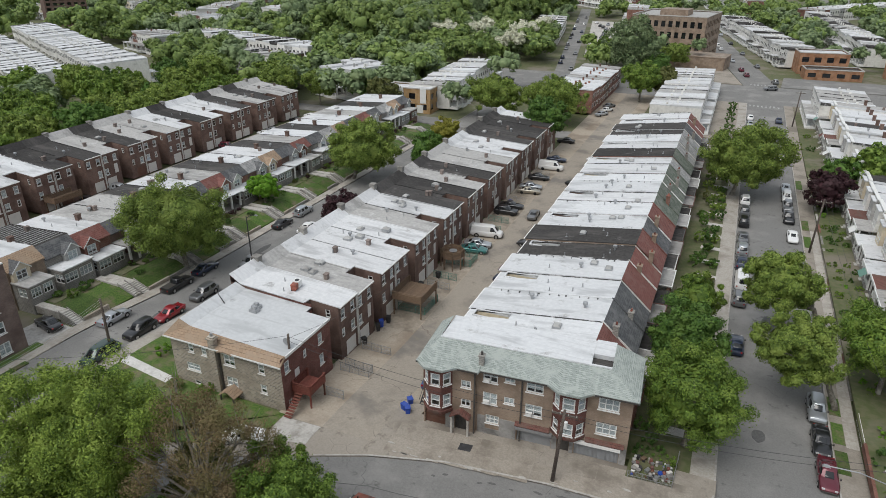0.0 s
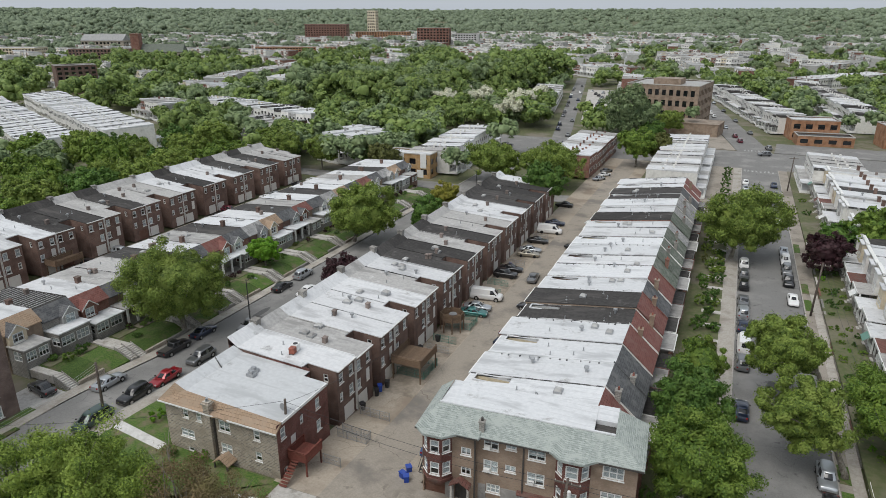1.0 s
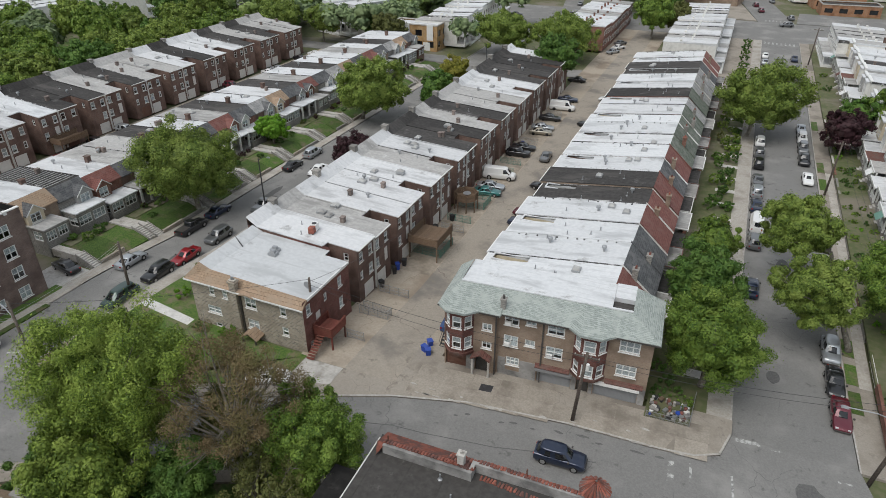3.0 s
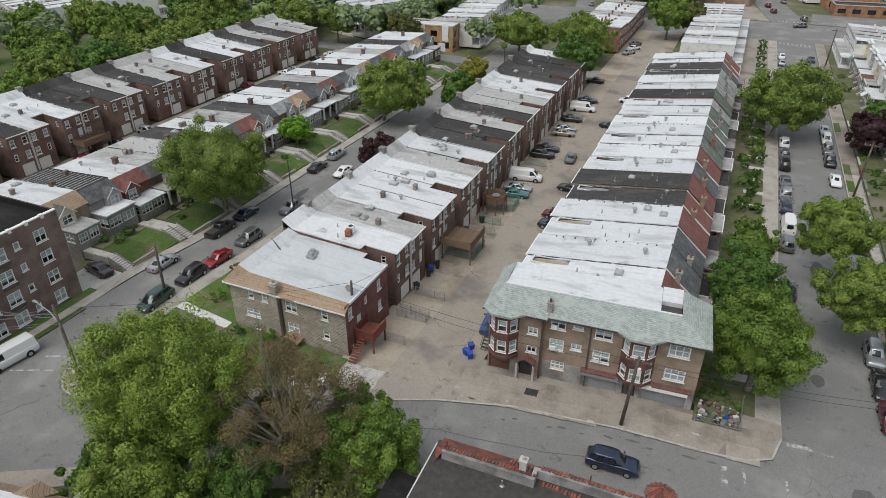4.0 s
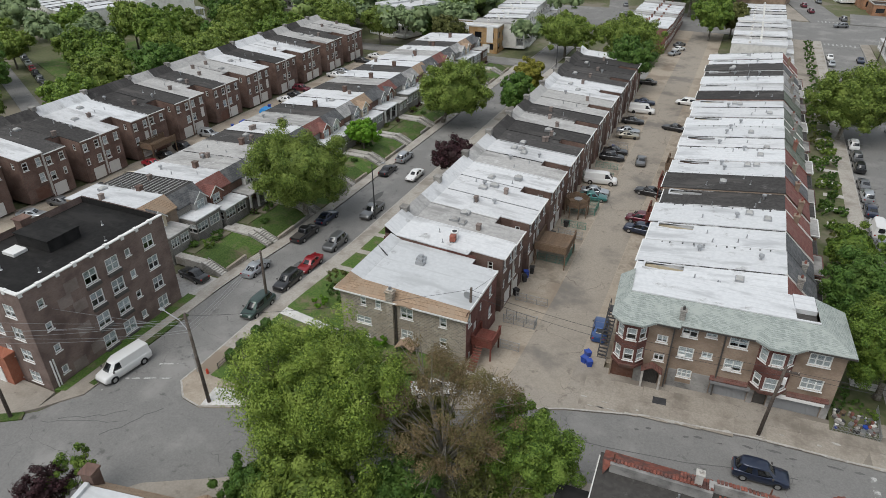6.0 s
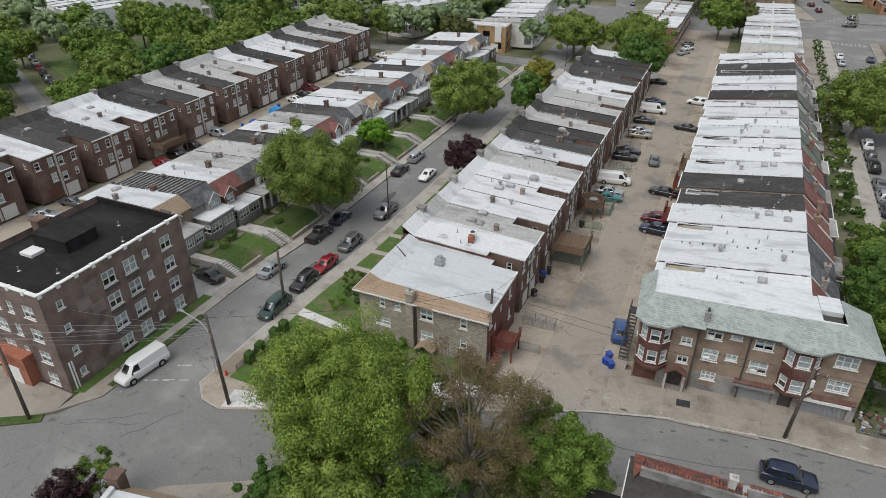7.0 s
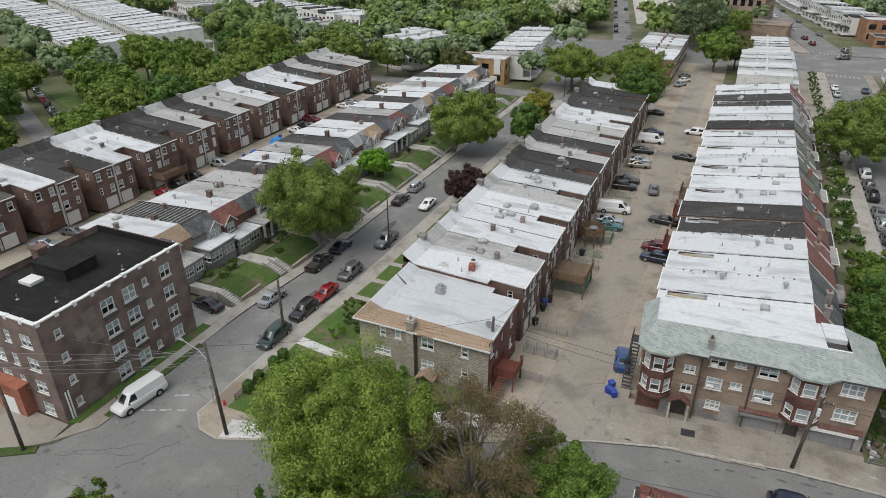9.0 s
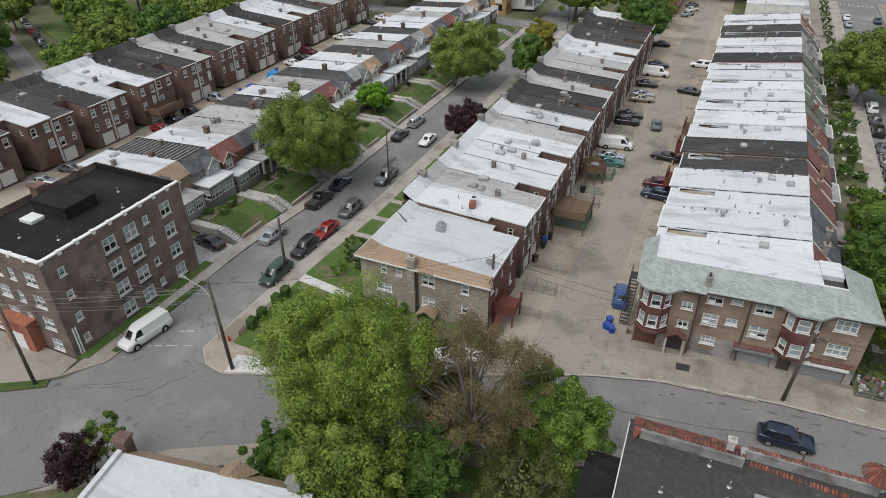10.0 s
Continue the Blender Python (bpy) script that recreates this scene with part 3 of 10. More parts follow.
def frame_mesh(w, h, lights, material):
    """A sash frame in one piece: border, mullions and, on tall lights, a meeting rail."""
    t, d = 0.115, 0.1
    xs, zs = [0.0, t], [0.0, t]
    for i in range(1, lights):
        xs += [w * i / lights - 0.05, w * i / lights + 0.05]
    if h > 0.95:
        zs += [h * 0.5 - 0.03, h * 0.5 + 0.03]
    xs += [w - t, w]
    zs += [h - t, h]
    solid_at = lambda i, j: 0 <= i < len(xs) - 1 and 0 <= j < len(zs) - 1 and (i % 2 == 0 or j % 2 == 0)
    g, index = Geo(), {}

    def corner(i, j, y):
        if (i, j, y) not in index:
            index[i, j, y] = len(g.v)
            g.v.append((xs[i], y, zs[j]))
        return index[i, j, y]

    for i in range(len(xs) - 1):
        for j in range(len(zs) - 1):
            if not solid_at(i, j):
                continue
            ring4 = [(i, j), (i + 1, j), (i + 1, j + 1), (i, j + 1)]
            g.f.append(tuple(corner(p, q, 0.0) for p, q in ring4))
            g.f.append(tuple(corner(p, q, d) for p, q in reversed(ring4)))
            for k, (di, dj) in enumerate(((0, -1), (1, 0), (0, 1), (-1, 0))):
                if not solid_at(i + di, j + dj):
                    (pa, qa), (pb, qb) = ring4[k], ring4[(k + 1) % 4]
                    g.f.append((corner(pb, qb, 0.0), corner(pa, qa, 0.0), corner(pa, qa, d), corner(pb, qb, d)))
    return g.mesh("window", material)


def add_window(parent, o, u, s, z, w, h, lights=1, trim="trim", sill=True, blind=None):
    """A sash window in an opening of the same size; parts: pane, sill and, where one hangs, a blind that also stands in
    for reflected sky.
    """
    ang = math.atan2(u[1], u[0])
    at = Matrix.Translation((o[0] + u[0] * s, o[1] + u[1] * s, z)) @ Matrix.Rotation(ang, 4, "Z") @ Matrix.Translation((0, 0.05, 0))
    key = (round(w, 2), round(h, 2), lights, trim)
    win = part("window", shared(("win",) + key, lambda: frame_mesh(w, h, lights, M[trim])), None, parent, at=at)
    pane = part("pane", shared(("pane",) + key[:2], lambda: Geo().box(0.07, w - 0.07, 0.05, 0.062, 0.07, h - 0.07).mesh("pane", M["glass"])), None, win)
    pane.visible_shadow = False
    if sill and w > 0.7:
        part("sill", shared(("sill", key[0], trim), lambda: Geo().box(-0.08, w + 0.08, -0.14, 0.04, -0.1, -0.002).mesh("sill", M[trim])), None, win)
    if blind is not None and blind > 0.05:
        q = round(blind * 4) / 4
        if q > 0:
            part("blind", shared(("blind", key[0], key[1], q), lambda: Geo().box(0.08, w - 0.08, 0.085, 0.1, h * (1 - q) + 0.04, h - 0.05).mesh("blind", M["blind"])), None, win)
    return win


def holes_for(rows):
    return [(s, s + w, z, z + h) for s, z, w, h, *_ in rows]


# Blinds are drawn often, partly as added brightness for missing sky reflections.
def fit_windows(parent, o, u, rows, rnd, trim="trim", sill=True, drawn=(0.25, 0.5, 0.5, 0.75, 1.0, 1.0)):
    for s, z, w, h, *rest in rows:
        add_window(parent, o, u, s, z, w, h, rest[0] if rest else 1, trim, sill, rnd.choice(drawn))


def roof_vents(parent, rnd, W, D, z_at, count=2, skip=2.0, kinds=("pipe", "pipe", "skylight", "cowl", "chimney")):
    """Small roof furniture: pipes, a skylight and a turning ventilator."""
    for i in range(count):
        x, y = rnd.uniform(0.8, W - 0.8), rnd.uniform(skip, D - 2.0)
        z = z_at(y)
        kind = rnd.choice(kinds)
        at = Matrix.Translation((x, y, z - 0.05))
        if kind == "pipe":
            part("vent_pipe", shared("vent_pipe", lambda: Geo().tube([(0, 0, 0), (0, 0, 0.55)], 0.07, 8).tube([(0, 0, 0), (0, 0, 0.1)], [0.22, 0.1], 8).mesh("vent_pipe", M["metal"])), None, parent, at=at)
        elif kind == "cowl":
            part("roof_cowl", shared("roof_cowl", lambda: Geo().tube([(0, 0, 0), (0, 0, 0.45), (0, 0, 0.5), (0, 0, 0.75), (0, 0, 0.85)], [0.14, 0.14, 0.3, 0.3, 0.08], 10).mesh("roof_cowl", M["metal"])), None, parent, at=at)
        elif kind == "chimney":
            part("chimney", shared("small_chimney", lambda: Geo().box(-0.3, 0.3, -0.25, 0.25, 0, 0.75).box(-0.36, 0.36, -0.31, 0.31, 0.75, 0.85).mesh("chimney", M["brick_patch"])), None, parent, at=at)
        else:
            sk = part("skylight", shared("skylight_curb", lambda: Geo().prism([(-0.55, -0.45), (0.55, -0.45), (0.55, 0.45), (-0.55, 0.45)], 0, 0.3).mesh("skylight", M["metal"])), None, parent, at=at)
            part("dome", shared("skylight_dome", lambda: Geo().loft([[(-0.5, -0.4, 0.3), (0.5, -0.4, 0.3), (0.5, 0.4, 0.3), (-0.5, 0.4, 0.3)], [(-0.3, -0.25, 0.48), (0.3, -0.25, 0.48), (0.3, 0.25, 0.48), (-0.3, 0.25, 0.48)]]).mesh("dome", M["stucco_grey"])), None, sk)


def roof_cells(g, xs, ys, z_at, keep, t=0.14):
    """A sloping slab of rectangles; keep(x, y) says which stand."""
    cells = {(i, j) for i in range(len(xs) - 1) for j in range(len(ys) - 1) if keep((xs[i] + xs[i + 1]) / 2, (ys[j] + ys[j + 1]) / 2)}
    for i, j in cells:
        a, b, c, d = xs[i], xs[i + 1], ys[j], ys[j + 1]
        zc, zd = z_at(c), z_at(d)
        g.face((a, c, zc), (b, c, zc), (b, d, zd), (a, d, zd))
        g.face((a, d, zd - t), (b, d, zd - t), (b, c, zc - t), (a, c, zc - t))
        if (i - 1, j) not in cells:
            g.face((a, d, zd), (a, d, zd - t), (a, c, zc - t), (a, c, zc))
        if (i + 1, j) not in cells:
            g.face((b, c, zc), (b, c, zc - t), (b, d, zd - t), (b, d, zd))
        if (i, j - 1) not in cells:
            g.face((a, c, zc), (a, c, zc - t), (b, c, zc - t), (b, c, zc))
        if (i, j + 1) not in cells:
            g.face((b, d, zd), (b, d, zd - t), (a, d, zd - t), (a, d, zd))


ROOFS = {"W": "roof_white", "B": "roof_bright", "G": "roof_grey", "D": "roof_black", "P": "roof_pale"}
ROOF_WORDS = {"W": "silver-coated flat roof", "B": "white-coated flat roof", "G": "weathered grey flat roof", "D": "black tar flat roof", "P": "smooth pale flat roof"}


def garage_house(m, W, D, hr, hf, court_high, roof, wall, seed, group, rear="plain", detail=2, front_rise=1.0, depth=4.0, c=1.1):
    """A terraced house whose rear faces local -Y with a garage below; a light court is cut into one rear corner."""
    rnd = random.Random(seed)
    house = empty("row_house", m, "brown brick terraced house, rear garage, " + ROOF_WORDS[roof], "house", group)
    e = 0.012
    x0, x1 = e, W - e
    wx0, wx1 = (x0, W - c) if court_high else (c, x1)
    zr = lambda y: hr + (hf - hr) * y / D
    # rear face openings: top floor, middle floor, garage
    ww = wx1 - wx0
    rows = [(0.45, hr - 1.95, 0.95, 1.4), (ww - 1.4, hr - 1.95, 0.95, 1.4)]
    rows += [(0.45 if court_high else ww - 1.5, hr - 4.6, 1.0, 1.45)] if rear == "plain" else [(0.35, hr - 4.6, 0.9, 1.4)]
    door = [] if rear == "plain" else [(ww - 1.5, 2.75, 1.0, 2.05)]
    if rear == "plain" and rnd.random() < 0.4:
        rows.append((ww - 1.35 if court_high else 0.5, hr - 4.5, 0.7, 1.3))
    garage = [(0.45 if court_high else ww - 2.85, 0.0, 2.4, 2.15)]
    g = Geo()
    wall_panel(g, (wx0, 0), (1, 0), ww, 0, zr(0), holes_for(rows + door + garage))
    if court_high:
        wall_panel(g, (wx1, 0), (0, 1), depth, 0, zr(0), [(1.2, 1.9, hr - 1.7, hr - 0.6)] if detail > 1 else (), zr(depth))
        wall_panel(g, (wx1, depth), (1, 0), x1 - wx1, 0, zr(depth))
        wall_panel(g, (x1, depth), (0, 1), D - depth, 0, zr(depth), (), zr(D))
        wall_panel(g, (x0, D), (0, -1), D, 0, zr(D), (), zr(0))
    else:
        wall_panel(g, (x1, 0), (0, 1), D, 0, zr(0), (), zr(D))
        wall_panel(g, (x0, D), (0, -1), D - depth, 0, zr(D), (), zr(depth))
        wall_panel(g, (x0, depth), (1, 0), wx0 - x0, 0, zr(depth))
        wall_panel(g, (wx0, depth), (0, -1), depth, 0, zr(depth), [(depth - 1.9, depth - 1.2, hr - 1.7, hr - 0.6)] if detail > 1 else (), zr(0))
    frows = [(0.6, 5.4, 1.6, 1.5, 2), (3.2, 5.4, 1.2, 1.5), (0.6, 2.2, 1.8, 1.6, 2)]
    wall_panel(g, (x1, D), (-1, 0), x1 - x0, 0, zr(D) + front_rise, holes_for(frows))
    part("wall", g, M[wall], house)
    fit_windows(house, (wx0, 0), (1, 0), rows, rnd, "trim", detail > 1, *(() if detail > 1 else ((0.0, 0.5),)))
    if detail > 1:
        fit_windows(house, (x1, D), (-1, 0), frows, rnd)
        o, u = ((wx1, 0), (0, 1)) if court_high else ((wx0, depth), (0, -1))
        add_window(house, o, u, 1.2 if court_high else depth - 1.9, hr - 1.7, 0.7, 1.1)
    for s, z, w, h in garage:
        col = rnd.choice(("door_white", "door_white", "door_white", "door_brown"))
        part("garage_door", shared(("garage", col), lambda: garage_mesh(2.4, 2.15, M[col])), None, house, "panelled garage door", Matrix.Translation((wx0 + s, 0.1, z)))
    for s, z, w, h in door:
        part("door", shared("rear_door", lambda: Geo().box(0, 1.0, 0.0, 0.06, 0, 2.05).box(0.12, 0.88, -0.012, 0.002, 1.0, 1.9).box(0.8, 0.9, -0.06, 0.0, 0.95, 1.02).mesh("door", M["door_white"])), None, house, "white rear door", Matrix.Translation((wx0 + s, 0.1, z)))
    # roof slab, its gutter and the back of the front parapet
    rg = Geo()
    fold = D - 1.5
    z_roof = lambda y: zr(y) + 0.14 if y <= fold else zr(fold) + 0.14 + (y - fold) * front_rise / 1.5
    roof_cells(rg, sorted({0.0, wx0, wx1, W}), [-0.18, depth, fold, D + 0.05], z_roof, lambda x, y: y > depth or wx0 < x < wx1)
    part("roof", rg, M[ROOFS[roof]], house, ROOF_WORDS[roof])
    part("gutter", Geo().box(wx0, wx1, -0.32, -0.185, zr(0) - 0.02, zr(0) + 0.12), M["trim"], house)
    lip = Geo()
    for xa in (0.0, W):
        lip.prism([(xa - 0.1, depth if (xa > 0) == court_high else 0), (xa + 0.1, depth if (xa > 0) == court_high else 0), (xa + 0.1, fold), (xa - 0.1, fold)], lambda x, y: z_roof(y) - 0.02, lambda x, y: z_roof(y) + 0.07)
    part("party_seam", lip, M["seam"] if rnd.random() < 0.35 else M[ROOFS[roof]], house)
    dx = wx0 + 0.12 if court_high else wx1 - 0.12
    part("downspout", Geo().box(dx - 0.06, dx + 0.06, -0.13, -0.01, 0.2, zr(0) - 0.02), M["pipe"], house)
    roof_vents(house, rnd, W, fold, z_roof, 3 if detail > 1 else 2, depth + 0.6)
    if seed % 2:
        part("chimney", Geo().box(-0.45, 0.45, D - 0.6, D + 0.35, 0, hf + 1.5).box(-0.52, 0.52, D - 0.67, D + 0.42, hf + 1.5, hf + 1.66), M["stone_grey"], house, "stone front chimney")
    return house


def garage_mesh(w, h, material):
    """A sectional door: one sheet with three grooves."""
    prof = [(0.07, 0.0), (0.0, 0.0)]
    for k in range(1, 4):
        z = h * k / 4
        prof += [(0.0, z - 0.03), (0.03, z - 0.02), (0.03, z + 0.02), (0.0, z + 0.03)]
    prof += [(0.0, h), (0.07, h)]
    return Geo().loft([[(0.0, y, z) for y, z in prof], [(w, y, z) for y, z in prof]]).mesh("garage_door", material)


def mansard_house(m, W, roof, slope, seed, group, well=False, back=0.0):
    """A terraced house with a flat roof that falls to the rear, a steep coloured slope to the street and an enclosed porch."""
    rnd = random.Random(seed)
    D, zr_, zf, yr, ye, ze = 18.7, 7.5, 9.35, 15.3, 18.95, 6.0
    word = {"shingle_red": "red", "shingle_dark": "slate-grey", "shingle_moss": "moss-green", "shingle_grey": "pale grey"}[slope]
    house = empty("row_house", m, "terraced house, " + ROOF_WORDS[roof] + ", " + word + " shingled slope", "house", group)
    x0, x1 = 0.012, W - 0.012
    zt = lambda y: zr_ + (zf - zr_) * y / yr
    rows = [(0.5, 5.4, 0.9, 1.3), (3.0, 5.4, 0.9, 1.3), (0.5, 2.9, 0.9, 1.3), (3.0, 2.9, 0.9, 1.3)]
    front = [(0.6, 3.85, 1.5, 1.3, 2), (3.2, 3.85, 1.5, 1.3, 2)]
    g = Geo()
    wall_panel(g, (x0, -back), (1, 0), x1 - x0, 0, zt(-back), holes_for(rows) + [(1.5, 3.9, 0, 2.15)])
    wall_panel(g, (x1, -back), (0, 1), yr + back, 0, zt(-back), (), zf)
    wall_panel(g, (x1, yr), (0, 1), D - yr, 0, zf, (), ze)
    wall_panel(g, (x1, D), (-1, 0), x1 - x0, 0, ze, holes_for(front))
    wall_panel(g, (x0, D), (0, -1), D - yr, 0, ze, (), zf)
    wall_panel(g, (x0, yr), (0, -1), yr + back, 0, zf, (), zt(-back))
    part("wall", g, M[rnd.choice(("brick", "brick_red", "brick_red", "brick_tan"))], house)
    fit_windows(house, (x0, -back), (1, 0), rows, rnd)
    fit_windows(house, (x1, D), (-1, 0), front, rnd)
    part("garage_door", shared(("garage", "door_white"), lambda: garage_mesh(2.4, 2.15, M["door_white"])), None, house, "panelled garage door", Matrix.Translation((1.5 + x0, 0.1 - back, 0)))
    rg = Geo()
    z_roof = lambda y: zt(y) + 0.14
    wx = (0.3, 1.5, 0.7, 4.9)
    xs, ys = ([0, wx[0], wx[1], W], [-0.2 - back, wx[2], wx[3], yr]) if well else ([0, W], [-0.2 - back, yr])
    roof_cells(rg, xs, ys, z_roof, lambda x, y: not (well and wx[0] < x < wx[1] and wx[2] < y < wx[3]))
    part("roof", rg, M[ROOFS[roof]], house, ROOF_WORDS[roof])
    if well:
        cg = Geo()
        a, b, c, d = wx
        zz = zt(c) + 0.1
        cg.face((a, c, 3.5), (a, c, zz), (a, d, zz), (a, d, 3.5)).face((b, d, 3.5), (b, d, zz), (b, c, zz), (b, c, 3.5)).face((b, c, 3.5), (b, c, zz), (a, c, zz), (a, c, 3.5)).face((a, d, 3.5), (a, d, zz), (b, d, zz), (b, d, 3.5)).face((a, c, 3.5), (a, d, 3.5), (b, d, 3.5), (b, c, 3.5))
        part("light_well", cg, M[("stucco_cream", "stucco_cream", "stucco_grey", "brick", "brick")[seed // 2 % 5]], house, "narrow light well")
        part("well_coping", Geo().box(a - 0.15, b + 0.15, c - 0.2, c, zz, zz + 0.22).box(a - 0.15, b + 0.15, d, d + 0.2, zz + 0.1, zz + 0.34).box(a - 0.2, a, c, d, zz, zz + 0.25).box(b, b + 0.2, c, d, zz, zz + 0.25), M["roof_bright"], house)
    # front slope with its raised verge, small gable and stack
    sg = Geo()
    k = (zf - ze) / (D - yr)
    for a, b, lift in ((0.0, W, 0.0),):
        sg.face((a, yr, zf + 0.16), (b, yr, zf + 0.16), (b, ye + 0.25, ze - 0.1), (a, ye + 0.25, ze - 0.1))
        sg.face((a, ye + 0.25, ze - 0.1), (b, ye + 0.25, ze - 0.1), (b, ye + 0.25, ze - 0.25), (a, ye + 0.25, ze - 0.25))
        sg.face((a, ye + 0.25, ze - 0.25), (b, ye + 0.25, ze - 0.25), (b, yr, zf - 0.02), (a, yr, zf - 0.02))
    part("front_slope", sg, M[slope], house, word + " shingle front slope")
    vg = Geo()
    for xa in (0.0,):
        vg.loft([[(xa - 0.1, yr - 0.1, zf + 0.1), (xa + 0.1, yr - 0.1, zf + 0.1), (xa + 0.1, yr - 0.1, zf + 0.34), (xa - 0.1, yr - 0.1, zf + 0.34)], [(xa - 0.1, ye + 0.3, ze - 0.1), (xa + 0.1, ye + 0.3, ze - 0.1), (xa + 0.1, ye + 0.3, ze + 0.1), (xa - 0.1, ye + 0.3, ze + 0.1)]])
    part("verge", vg, M[rnd.choice(("trim", "pipe", slope))], house)
    lip = Geo().prism([(-0.09, -0.2), (0.09, -0.2), (0.09, yr), (-0.09, yr)], lambda x, y: z_roof(y) - 0.02, lambda x, y: z_roof(y) + rnd.choice((0.06, 0.1)))
    part("party_seam", lip, M["seam"] if rnd.random() < 0.65 else M["roof_bright"], house)
    part("gutter", Geo().box(0.02, W - 0.02, -0.34 - back, -0.205 - back, zt(-back) - 0.05, zt(-back) + 0.1), M["trim"], house)
    if seed % 5 != 3:
        cy = yr + (1.4, 2.2, 1.8)[seed % 3]
        cz = zf - k * (cy - yr)
        ch = part("chimney", Geo().box(W - 0.5, W + 0.25, cy - 0.3, cy + 0.3, cz - 0.6, cz + 1.35).box(W - 0.57, W + 0.32, cy - 0.37, cy + 0.37, cz + 1.35, cz + 1.5), M[rnd.choice(("brick_tan", "brick_red", "stone_grey"))], house, "brick chimney stack")
        part("chimney_pot", Geo().tube([(W - 0.12, cy, cz + 1.5), (W - 0.12, cy, cz + 1.85)], [0.14, 0.11], 8), M["terracotta"], ch)
    # porch: brick piers, flat roof with a low edge
    pz, p0, p1 = 3.5 + 0.2 * (seed % 3), D + 0.02, D + 1.6 + 0.25 * (seed % 2)
    pr = part("porch_roof", Geo().box(0.1, W - 0.1, p0, p1 + 0.2, pz, pz + 0.16), M[("roof_black", "roof_grey", "roof_black", "plinth")[seed % 4]], house, "flat porch roof")
    part("porch_edge", Geo().box(0.06, W - 0.06, p1 + 0.2, p1 + 0.32, pz - 0.08, pz + 0.24).box(0.06, 0.18, p0, p1 + 0.2, pz + 0.16, pz + 0.24).box(W - 0.18, W - 0.06, p0, p1 + 0.2, pz + 0.16, pz + 0.24), M[("trim_dark", "trim", "pipe", "shingle_rust")[seed % 4]], pr)
    for px in (0.2, W / 2 - 0.2, W - 0.6):
        part("porch_pier", Geo().box(px, px + 0.4, p1 - 0.4, p1, 0, pz), M["brick_red"], house)
    part("porch_wall", Geo().box(0.62, W - 0.62, p1 - 0.3, p1 - 0.1, 0.0, 2.2), M["brick_red"], house)
    part("porch_deck", Geo().box(0.1, W - 0.1, p0, p1 - 0.42, 0.0, 1.3), M["concrete"], house)
    roof_vents(house, rnd, W, yr, z_roof, 4, 4.5, ("pipe", "pipe", "skylight", "cowl", "pipe"))
    if seed % 3 != 1:
        ties = Geo()
        for i in range(11):
            y = 1.6 + 1.2 * i + rnd.uniform(-0.25, 0.25)
            x = 0.35 if seed % 2 else W - 0.5
            ties.box(x, x + rnd.uniform(0.12, 0.3), y, y + rnd.uniform(0.08, 0.2), z_roof(y) - 0.05, z_roof(y + 0.2) + 0.1)
        part("roof_flashing", ties, M["seam"], house)["kind"] = "stuff"
    return house


